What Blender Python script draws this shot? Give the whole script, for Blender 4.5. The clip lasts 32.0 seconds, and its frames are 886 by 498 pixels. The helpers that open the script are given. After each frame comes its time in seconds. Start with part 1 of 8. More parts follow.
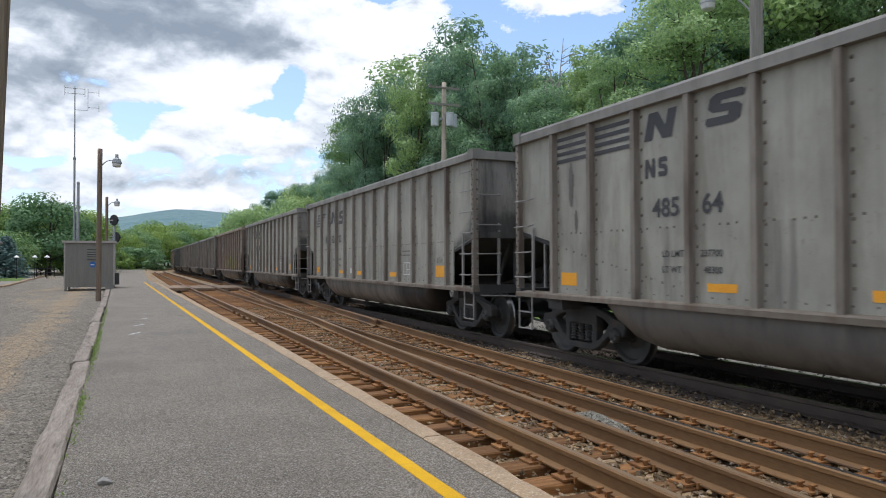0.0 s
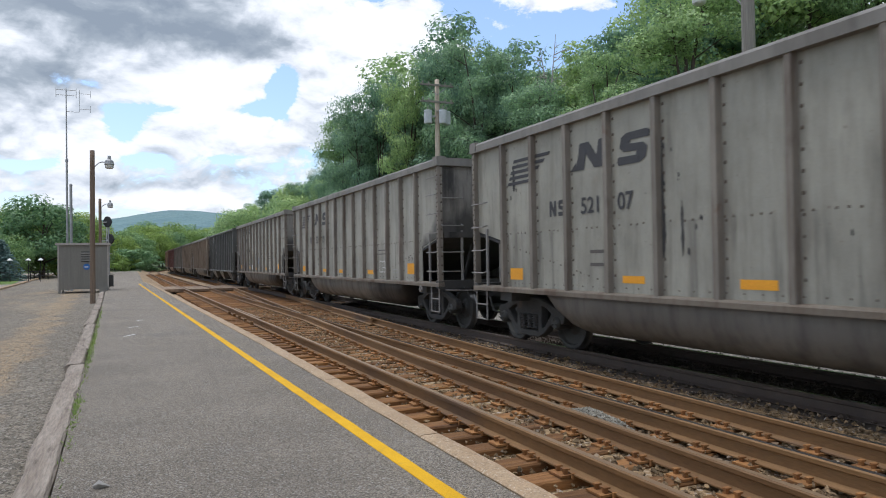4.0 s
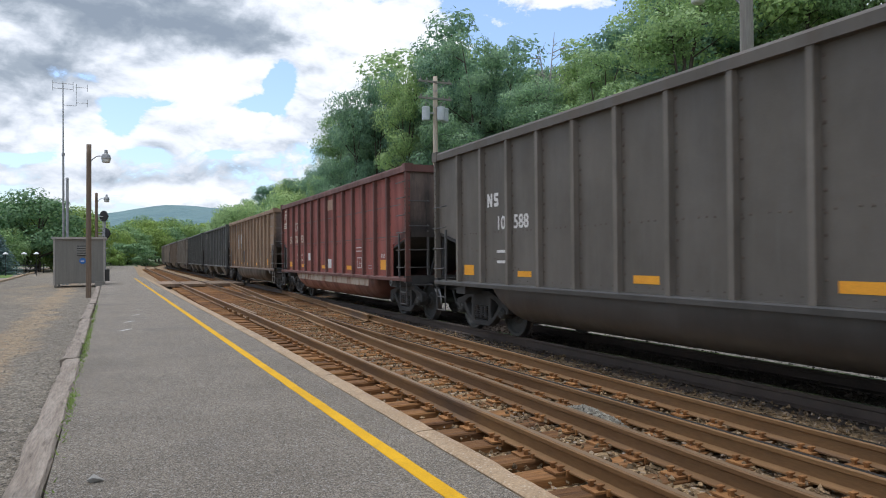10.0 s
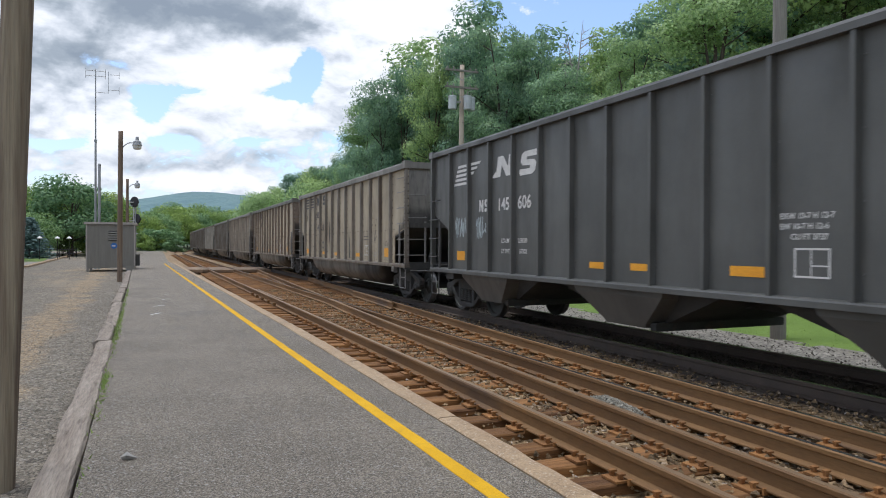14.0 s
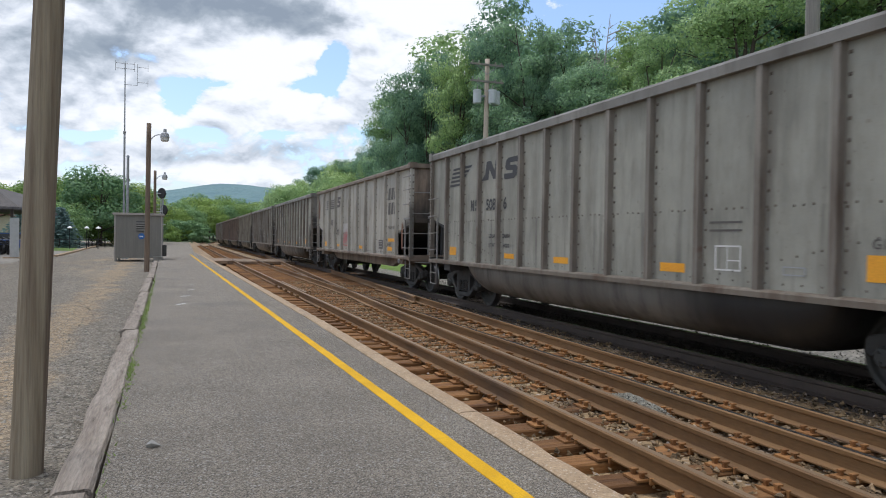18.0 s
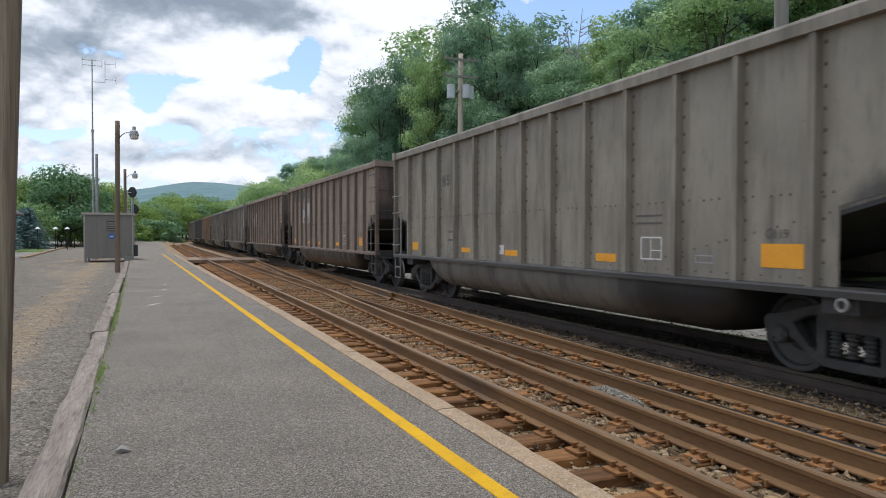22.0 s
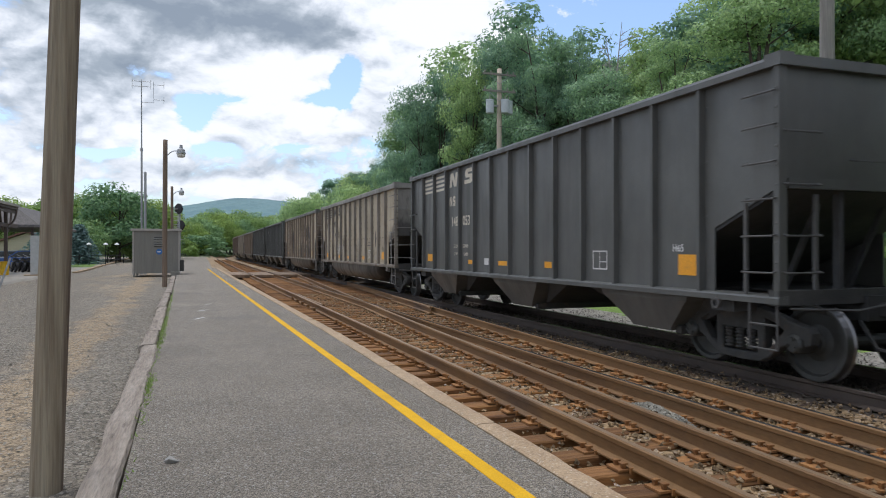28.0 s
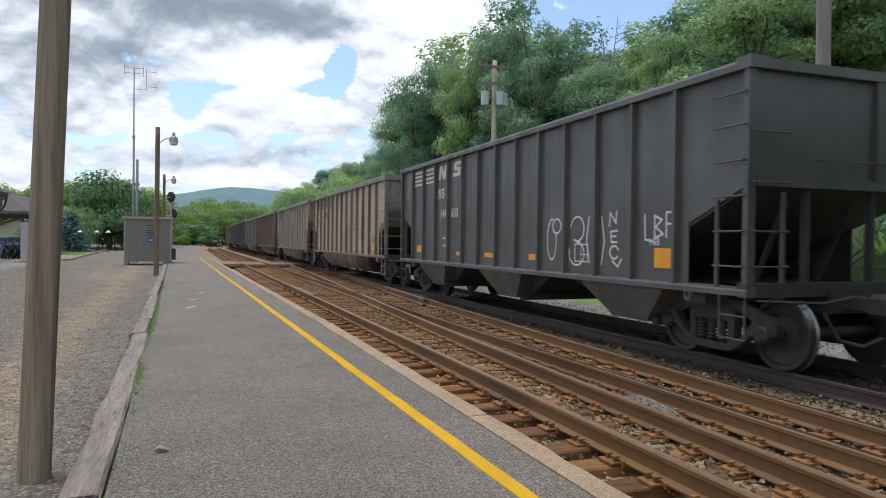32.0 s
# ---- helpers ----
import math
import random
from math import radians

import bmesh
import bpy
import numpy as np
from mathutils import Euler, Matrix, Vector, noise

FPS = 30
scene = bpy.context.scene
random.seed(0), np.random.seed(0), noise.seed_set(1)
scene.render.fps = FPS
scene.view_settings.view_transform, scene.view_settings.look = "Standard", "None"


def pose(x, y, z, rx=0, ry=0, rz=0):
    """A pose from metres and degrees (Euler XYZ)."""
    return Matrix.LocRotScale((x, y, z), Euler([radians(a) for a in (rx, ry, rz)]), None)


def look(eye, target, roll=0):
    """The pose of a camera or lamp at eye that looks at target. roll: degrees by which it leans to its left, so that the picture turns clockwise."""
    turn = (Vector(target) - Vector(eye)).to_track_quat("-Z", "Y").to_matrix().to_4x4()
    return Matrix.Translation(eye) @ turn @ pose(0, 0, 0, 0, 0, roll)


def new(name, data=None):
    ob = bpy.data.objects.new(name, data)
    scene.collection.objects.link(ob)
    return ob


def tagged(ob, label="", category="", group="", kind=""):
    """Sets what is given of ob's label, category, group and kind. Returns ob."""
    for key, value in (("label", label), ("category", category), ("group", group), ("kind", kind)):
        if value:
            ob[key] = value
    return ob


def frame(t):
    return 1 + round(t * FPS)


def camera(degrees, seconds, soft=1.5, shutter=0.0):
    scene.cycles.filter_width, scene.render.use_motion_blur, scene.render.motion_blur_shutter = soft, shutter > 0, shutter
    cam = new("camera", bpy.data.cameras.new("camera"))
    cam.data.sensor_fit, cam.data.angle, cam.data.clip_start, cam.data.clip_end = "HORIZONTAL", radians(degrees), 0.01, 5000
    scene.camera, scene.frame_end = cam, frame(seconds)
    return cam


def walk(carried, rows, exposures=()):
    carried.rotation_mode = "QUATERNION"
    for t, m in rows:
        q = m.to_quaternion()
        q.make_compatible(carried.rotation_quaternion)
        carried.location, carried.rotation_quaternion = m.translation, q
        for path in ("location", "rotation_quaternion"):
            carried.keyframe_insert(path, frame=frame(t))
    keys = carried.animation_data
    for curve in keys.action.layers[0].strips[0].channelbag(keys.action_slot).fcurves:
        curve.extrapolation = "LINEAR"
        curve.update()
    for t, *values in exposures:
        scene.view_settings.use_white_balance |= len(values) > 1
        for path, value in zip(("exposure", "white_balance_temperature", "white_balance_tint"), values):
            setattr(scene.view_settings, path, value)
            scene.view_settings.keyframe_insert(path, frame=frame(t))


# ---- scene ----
cam = camera(65.0, 32.0, 1.0, 0.08)
PATH = [
    (0, (-0.004, 0.01, 1.57), (0.808, 1.838, 1.606), -0.2),
    (0.5, (-0.017, -0.019, 1.573), (0.793, 1.809, 1.607), -0.3),
    (1, (-0.02, 0.014, 1.567), (0.791, 1.842, 1.598), -0.5),
    (1.5, (-0.014, -0.011, 1.575), (0.8, 1.816, 1.602), -0.7),
    (2, (-0.001, 0.036, 1.566), (0.819, 1.86, 1.59), -0.7),
    (2.5, (-0.003, 0.017, 1.57), (0.823, 1.838, 1.597), -0.6),
    (3, (0.005, 0.016, 1.571), (0.828, 1.838, 1.6), -0.6),
    (3.5, (0.006, 0.022, 1.574), (0.831, 1.844, 1.603), -1.0),
    (5.5, (-0.002, 0.001, 1.571), (0.82, 1.824, 1.597), -0.7),
    (6, (-0.003, -0.005, 1.571), (0.814, 1.82, 1.597), -0.8),
    (6.5, (0.002, 0.02, 1.567), (0.819, 1.845, 1.594), -0.7),
    (7, (0.004, 0.016, 1.572), (0.82, 1.842, 1.597), -0.7),
    (7.5, (-0.002, 0.03, 1.568), (0.818, 1.855, 1.594), -0.6),
    (8, (-0.004, 0.009, 1.573), (0.817, 1.833, 1.598), -0.7),
    (8.5, (-0.005, 0.014, 1.568), (0.819, 1.837, 1.591), -0.5),
    (9, (-0.002, 0.038, 1.564), (0.829, 1.857, 1.583), -0.4),
    (9.5, (-0.005, 0.022, 1.567), (0.829, 1.839, 1.588), -0.4),
    (10, (0.005, 0.017, 1.571), (0.838, 1.836, 1.591), -0.5),
    (10.5, (-0.004, -0.002, 1.572), (0.828, 1.817, 1.592), -0.4),
    (11, (0.004, 0.024, 1.567), (0.835, 1.844, 1.587), -0.5),
    (11.5, (-0.004, 0.017, 1.571), (0.825, 1.836, 1.595), -0.1),
    (12, (0.016, 0.087, 1.568), (0.866, 1.897, 1.601), 0.2),
    (12.5, (0.002, -0.006, 1.571), (0.871, 1.795, 1.616), 0.7),
    (13, (-0.017, -0.04, 1.576), (0.791, 1.789, 1.637), 0.2),
    (13.5, (-0.015, -0.018, 1.57), (0.755, 1.827, 1.624), 0.1),
    (14, (-0.016, -0.029, 1.568), (0.751, 1.817, 1.557), 0.2),
    (14.5, (-0.013, -0.04, 1.568), (0.733, 1.815, 1.526), 0.4),
    (15, (-0.005, -0.021, 1.57), (0.736, 1.836, 1.527), 0.6),
    (15.5, (-0.009, -0.019, 1.567), (0.718, 1.844, 1.524), 0.9),
    (17.5, (-0.011, 0.014, 1.563), (0.703, 1.883, 1.537), 0.9),
    (18, (-0.012, -0.02, 1.57), (0.694, 1.85, 1.542), 0.9),
    (18.5, (-0.011, -0.009, 1.565), (0.693, 1.863, 1.538), 0.7),
    (19, (-0.01, 0.005, 1.566), (0.692, 1.877, 1.535), 0.8),
    (19.5, (-0.011, 0.003, 1.566), (0.69, 1.876, 1.535), 0.8),
    (20, (-0.003, 0.022, 1.561), (0.698, 1.895, 1.53), 0.4),
    (20.5, (-0.001, 0.0, 1.567), (0.702, 1.872, 1.532), 0.2),
    (21, (0.008, 0.059, 1.56), (0.712, 1.931, 1.533), -0.0),
    (21.5, (0.017, 0.038, 1.564), (0.742, 1.901, 1.525), 0.1),
    (22, (0.015, 0.039, 1.567), (0.785, 1.884, 1.527), 0.1),
    (22.5, (0.013, 0.036, 1.568), (0.77, 1.887, 1.527), 0.1),
    (23, (0.003, -0.019, 1.575), (0.732, 1.843, 1.535), -0.1),
    (23.5, (0.003, -0.029, 1.574), (0.714, 1.841, 1.538), -0.0),
    (24, (-0.002, 0.01, 1.573), (0.698, 1.884, 1.537), 0.1),
    (24.5, (-0.007, -0.003, 1.576), (0.689, 1.872, 1.539), 0.4),
    (25, (0.008, 0.006, 1.577), (0.697, 1.883, 1.541), 0.4),
    (25.5, (0.007, 0.015, 1.571), (0.694, 1.893, 1.543), 1.0),
    (27.5, (0.002, -0.008, 1.575), (0.678, 1.874, 1.584), -0.4),
    (28, (0.0, 0.0, 1.575), (0.665, 1.887, 1.576), -0.1),
    (28.5, (-0.001, -0.013, 1.569), (0.651, 1.877, 1.544), 0.3),
    (29, (-0.006, -0.001, 1.568), (0.642, 1.891, 1.54), 0.1),
    (29.5, (0.001, 0.027, 1.558), (0.656, 1.916, 1.53), -0.1),
    (30, (0.001, 0.01, 1.567), (0.653, 1.901, 1.537), 0.3),
    (30.5, (0.005, 0.025, 1.565), (0.663, 1.913, 1.536), 0.3),
    (31, (0.0, 0.015, 1.568), (0.661, 1.903, 1.542), 0.4),
    (31.5, (0.002, 0.012, 1.567), (0.673, 1.896, 1.545), 0.6),
    (32, (0.0, 0.041, 1.564), (0.684, 1.92, 1.542), 0.6),
]
walk(cam, [(t, look(eye, target, roll)) for t, eye, target, roll in PATH], [(0.0, 0.05, 6050.0, 11.3), (14.0, 0.03, 6050.0, 11.3), (18.0, 0.0, 6050.0, 11.3), (32.0, 0.0, 6050.0, 11.3)])

# ---- world and light ----
SUN_EL, SUN_AZ = 76.0, -50.0          # degrees above the horizon; from +y (along the tracks) towards +x


def node(nt, kind, **values):
    n = nt.nodes.new(kind)
    for key, v in values.items():
        if key in n.inputs:
            n.inputs[key].default_value = v
    return n


def ramp(nt, source, stops):
    n = nt.nodes.new("ShaderNodeValToRGB")
    el = n.color_ramp.elements
    while len(el) < len(stops):
        el.new(0.5)
    for e, (p, c) in zip(el, stops):
        e.position = p
        e.color = (*c, 1) if not isinstance(c, (int, float)) else (c, c, c, 1)
    nt.links.new(source, n.inputs[0])
    return n.outputs[0]


def maths(nt, op, a, b=None, clamp=False):
    n = nt.nodes.new("ShaderNodeMath")
    n.operation, n.use_clamp = op, clamp
    for i, v in enumerate((a, b)):
        if v is None:
            continue
        if isinstance(v, (int, float)):
            n.inputs[i].default_value = v
        else:
            nt.links.new(v, n.inputs[i])
    return n.outputs[0]


def mixed(nt, fac, a, b, blend="MIX"):
    n = nt.nodes.new("ShaderNodeMix")
    n.data_type, n.blend_type = "RGBA", blend
    for sock, v in ((n.inputs[0], fac), (n.inputs[6], a), (n.inputs[7], b)):
        if isinstance(v, (int, float)):
            sock.default_value = v
        elif isinstance(v, tuple):
            sock.default_value = (*v, 1)
        else:
            nt.links.new(v, sock)
    return n.outputs[2]


def make_world():
    """A summer sky: Nishita blue with broken cumulus, grey-bellied in places, that covers most of it."""
    w = bpy.data.worlds.new("sky")
    scene.world = w
    w.use_nodes = True
    nt = w.node_tree
    nt.nodes.clear()
    out = nt.nodes.new("ShaderNodeOutputWorld")
    sky = nt.nodes.new("ShaderNodeTexSky")
    sky.sky_type, sky.sun_disc = "NISHITA", False
    sky.sun_elevation, sky.sun_rotation = radians(SUN_EL), radians(SUN_AZ)
    sky.air_density, sky.dust_density, sky.ozone_density = 1.0, 1.8, 1.6
    co = nt.nodes.new("ShaderNodeTexCoord")
    way = co.outputs["Generated"]
    flat = nt.nodes.new("ShaderNodeVectorMath")
    flat.operation = "MULTIPLY"
    flat.inputs[1].default_value = (1.0, 1.0, 1.75)
    nt.links.new(way, flat.inputs[0])

    def fbm(scale, off, detail, rough, warp=0.0):
        m = nt.nodes.new("ShaderNodeVectorMath")
        m.operation = "ADD"
        m.inputs[1].default_value = off
        nt.links.new(flat.outputs[0], m.inputs[0])
        n = node(nt, "ShaderNodeTexNoise", Scale=scale, Detail=detail, Roughness=rough, Distortion=warp)
        nt.links.new(m.outputs[0], n.inputs["Vector"])
        return n.outputs[0]

    def bank(azimuth, height, wide, tall):
        """1 in the middle of a cloud bank (or gap) in that part of the sky, 0 well off it; degrees."""
        a, e = radians(azimuth), radians(height)
        along, over = Vector((math.cos(a), -math.sin(a), 0)), Vector((-math.sin(a) * math.sin(e), -math.cos(a) * math.sin(e), math.cos(e)))
        ahead = Vector((math.sin(a) * math.cos(e), math.cos(a) * math.cos(e), math.sin(e)))
        parts = []
        for axis, size in ((along, wide), (over, tall)):
            d = nt.nodes.new("ShaderNodeVectorMath")
            d.operation = "DOT_PRODUCT"
            d.inputs[1].default_value = axis / math.sin(radians(size))
            nt.links.new(way, d.inputs[0])
            parts.append(maths(nt, "POWER", maths(nt, "ABSOLUTE", d.outputs["Value"]), 2.0))
        f = nt.nodes.new("ShaderNodeVectorMath")
        f.operation = "DOT_PRODUCT"
        f.inputs[1].default_value = ahead
        nt.links.new(way, f.inputs[0])
        front = maths(nt, "GREATER_THAN", f.outputs["Value"], 0.0)
        return maths(nt, "MULTIPLY", maths(nt, "POWER", 2.718, maths(nt, "MULTIPLY", maths(nt, "ADD", *parts), -1.0)), front)

    off = (5.3, 2.4, 1.0)
    body = fbm(5.2, off, 11.0, 0.57, 0.25)
    above = fbm(5.2, (off[0], off[1], off[2] + 0.075), 5.0, 0.5, 0.25)
    belly = fbm(3.4, (1.7, 2.2, 5.0), 4.0, 0.5)
    puff, lit = fbm(15.0, (2.1, 0.4, 3.0), 7.0, 0.6, 0.3), fbm(15.0, (2.1, 0.4, 3.03), 4.0, 0.55, 0.3)
    shape = maths(nt, "ADD", body, maths(nt, "MULTIPLY", maths(nt, "SUBTRACT", puff, 0.5), 0.55))
    for g in SKY_GAPS:
        shape = maths(nt, "SUBTRACT", shape, maths(nt, "MULTIPLY", bank(*g[:4]), g[4]))
    for g in SKY_BANKS:
        shape = maths(nt, "ADD", shape, maths(nt, "MULTIPLY", bank(*g[:4]), g[4]))
    cover = ramp(nt, shape, [(0.415, 0.0), (0.445, 0.65), (0.49, 1.0)])
    dark = maths(nt, "MULTIPLY", maths(nt, "SUBTRACT", belly, 0.50), 0.2)
    for g in SKY_BANKS:
        if g[5]:
            dark = maths(nt, "ADD", dark, maths(nt, "MULTIPLY", bank(*g[:4]), g[5]))
    dark = maths(nt, "ADD", dark, maths(nt, "MULTIPLY", maths(nt, "SUBTRACT", above, body), 1.2))
    dark = maths(nt, "ADD", dark, maths(nt, "MULTIPLY", maths(nt, "SUBTRACT", lit, puff), 1.5))
    dark = maths(nt, "ADD", dark, 0.15)
    tone = ramp(nt, dark, [(0.0, (1.0, 1.0, 1.0)), (0.18, (0.88, 0.90, 0.925)), (0.42, (0.64, 0.68, 0.725)), (0.70, (0.40, 0.45, 0.50)), (1.0, (0.30, 0.35, 0.41))])
    blue = nt.nodes.new("ShaderNodeBackground")
    blue.inputs[1].default_value = 0.215
    nt.links.new(sky.outputs[0], blue.inputs[0])
    white = nt.nodes.new("ShaderNodeBackground")
    white.inputs[1].default_value = 1.03
    nt.links.new(tone, white.inputs[0])
    mix = nt.nodes.new("ShaderNodeMixShader")
    nt.links.new(cover, mix.inputs[0])
    nt.links.new(blue.outputs[0], mix.inputs[1])
    nt.links.new(white.outputs[0], mix.inputs[2])
    nt.links.new(mix.outputs[0], out.inputs[0])


# azimuth from +y towards +x, height, half width, half height (degrees), weight (and greyness)
SKY_GAPS = [(28.5, 19.0, 4.5, 4.0, 0.20), (19.6, 21.5, 2.0, 1.6, 0.20), (32.0, 17.0, 4.0, 2.0, 0.14), (11.6, 13.6, 1.3, 1.9, 0.40), (9.6, 12.0, 2.0, 0.9, 0.26), (-0.3, 10.6, 1.7, 1.5, 0.30), (3.0, 11.6, 3.0, 0.8, 0.24), (7.0, 8.2, 3.0, 0.6, 0.20), (1.0, 8.0, 3.0, 0.5, 0.16), (-6.0, 7.2, 4.0, 0.5, 0.14), (38.0, 17.0, 4.0, 2.0, 0.12)]
SKY_BANKS = [(3.4, 18.6, 7.5, 2.8, 0.24, 0.78), (8.5, 16.8, 3.6, 1.5, 0.12, 0.35), (-6.0, 18.8, 6.0, 3.0, 0.16, 0.46), (-5.5, 12.6, 5.0, 2.6, 0.14, 0.36), (-15.0, 12.0, 7.0, 6.0, 0.10, 0.28), (5.3, 13.9, 4.6, 1.7, 0.22, -0.40), (18.5, 17.4, 5.5, 3.4, 0.22, -0.40), (14.2, 12.0, 2.3, 2.2, 0.14, 0.22), (8.0, 10.3, 3.6, 1.3, 0.18, -0.25), (3.0, 8.3, 4.0, 1.0, 0.12, -0.2), (-5.0, 8.8, 4.0, 1.4, 0.12, -0.22), (35.0, 20.4, 4.2, 1.5, 0.26, -0.35), (3.0, 5.8, 12.0, 1.2, 0.10, 0.06), (40.0, 28.0, 14.0, 6.0, 0.05, 0.05)]
make_world()
sun_data = bpy.data.lights.new("sun", "SUN")
sun_data.energy, sun_data.angle, sun_data.color = 1.5, radians(20), (1.0, 0.96, 0.9)
sun_ob = new("sun", sun_data)
el, az = radians(SUN_EL), radians(SUN_AZ)
sun_ob.matrix_world = look((math.sin(az) * math.cos(el) * 60, math.cos(az) * math.cos(el) * 60, math.sin(el) * 60), (0, 0, 0))

# ---- materials ----
MATS = {}


def base_mat(name):
    m = bpy.data.materials.new(name)
    m.use_nodes = True
    nt = m.node_tree
    return m, nt, nt.nodes["Principled BSDF"]


def surface(name, a, b, scale=4.0, rough=0.8, metal=0.0, bump=0.2, grain=90.0, stretch=(1, 1, 1), stain=None, speck=None, world=False, island=0.0, rnd=0.0, depth=0.01, contrast=(0.62, 1.0), cells=None, band=None):
    """A surface of two tones, with fine grain, optional stains (colour, scale, threshold) and specks."""
    if name in MATS:
        return MATS[name]
    m, nt, bsdf = base_mat(name)
    co = nt.nodes.new("ShaderNodeTexCoord")
    vec = co.outputs["Object"]
    if world:
        vec = nt.nodes.new("ShaderNodeNewGeometry").outputs["Position"]
    else:
        oi = nt.nodes.new("ShaderNodeObjectInfo")
        add = nt.nodes.new("ShaderNodeVectorMath")
        add.operation = "ADD"
        comb = nt.nodes.new("ShaderNodeCombineXYZ")
        for i in range(3):
            nt.links.new(maths(nt, "MULTIPLY", oi.outputs["Random"], 37.0 + 11 * i), comb.inputs[i])
        nt.links.new(vec, add.inputs[0])
        nt.links.new(comb.outputs[0], add.inputs[1])
        vec = add.outputs[0]
    mp = nt.nodes.new("ShaderNodeMapping")
    mp.inputs["Scale"].default_value = stretch
    nt.links.new(vec, mp.inputs[0])
    n1 = node(nt, "ShaderNodeTexNoise", Scale=scale, Detail=6.0, Roughness=0.6)
    nt.links.new(mp.outputs[0], n1.inputs["Vector"])
    n2 = node(nt, "ShaderNodeTexNoise", Scale=grain, Detail=3.0, Roughness=0.6)
    nt.links.new(vec if stretch == (1, 1, 1) or world else mp.outputs[0], n2.inputs["Vector"])
    col = mixed(nt, ramp(nt, n1.outputs[0], [(0.32, 0.0), (0.68, 1.0)]), a, b)
    col = mixed(nt, 0.6, col, ramp(nt, n2.outputs[0], [(0.3, contrast[0]), (0.7, contrast[1])]), "MULTIPLY")
    if stain:
        sc, ssc, thr = stain[:3]
        n3 = node(nt, "ShaderNodeTexNoise", Scale=ssc, Detail=7.0, Roughness=0.62)
        nt.links.new(mp.outputs[0], n3.inputs["Vector"])
        col = mixed(nt, ramp(nt, n3.outputs[0], [(thr, 0.0), (thr + 0.13, stain[3] if len(stain) > 3 else 0.8)]), col, sc)
    if band:                                        # a worn dirt track along a line: place, slope, half width, colour
        sep = nt.nodes.new("ShaderNodeSeparateXYZ")
        nt.links.new(vec, sep.inputs[0])
        nb = node(nt, "ShaderNodeTexNoise", Scale=0.55, Detail=6.0, Roughness=0.65)
        nt.links.new(vec, nb.inputs["Vector"])
        off = maths(nt, "SUBTRACT", sep.outputs[0], maths(nt, "ADD", maths(nt, "MULTIPLY", sep.outputs[1], band[1]), band[0]))
        off = maths(nt, "ADD", maths(nt, "MULTIPLY", maths(nt, "ABSOLUTE", off), 1.0 / band[2]), maths(nt, "MULTIPLY", maths(nt, "SUBTRACT", nb.outputs[0], 0.5), 4.5))
        col = mixed(nt, ramp(nt, maths(nt, "MULTIPLY", off, 0.5), [(0.28, 0.6), (0.62, 0.0)]), col, band[3])
    for sc, lo, hi in cells or ():                  # separate grains of aggregate, each with a tone of its own
        vo = node(nt, "ShaderNodeTexVoronoi", Scale=sc)
        nt.links.new(vec, vo.inputs["Vector"])
        hs = nt.nodes.new("ShaderNodeSeparateColor")
        nt.links.new(vo.outputs["Color"], hs.inputs[0])
        col = mixed(nt, 1.0, col, ramp(nt, hs.outputs[0], [(0.0, lo), (0.5, 1.0), (1.0, hi)]), "MULTIPLY")
    if speck:
        vo = node(nt, "ShaderNodeTexVoronoi", Scale=speck[1])
        nt.links.new(vec, vo.inputs["Vector"])
        hs = nt.nodes.new("ShaderNodeSeparateColor")
        nt.links.new(vo.outputs["Color"], hs.inputs[0])
        col = mixed(nt, ramp(nt, hs.outputs[0], [(0.0, 0.0), (speck[2], 0.0), (1.0, 1.0)]), col, speck[0])
    if island:
        ge = nt.nodes.new("ShaderNodeNewGeometry")
        col = mixed(nt, 1.0, col, ramp(nt, ge.outputs["Random Per Island"], [(0.0, 1.0 - island), (1.0, 1.0 + island * 0.6)]), "MULTIPLY")
    if rnd:
        o2 = nt.nodes.new("ShaderNodeObjectInfo")
        col = mixed(nt, 1.0, col, ramp(nt, o2.outputs["Random"], [(0.0, 1.0 - rnd), (1.0, 1.0)]), "MULTIPLY")
    nt.links.new(col, bsdf.inputs["Base Color"])
    bsdf.inputs["Roughness"].default_value, bsdf.inputs["Metallic"].default_value = rough, metal
    if bump:
        bp = node(nt, "ShaderNodeBump", Strength=bump, Distance=depth)
        nt.links.new(n2.outputs[0], bp.inputs["Height"])
        nt.links.new(bp.outputs[0], bsdf.inputs["Normal"])
    MATS[name] = m
    return m


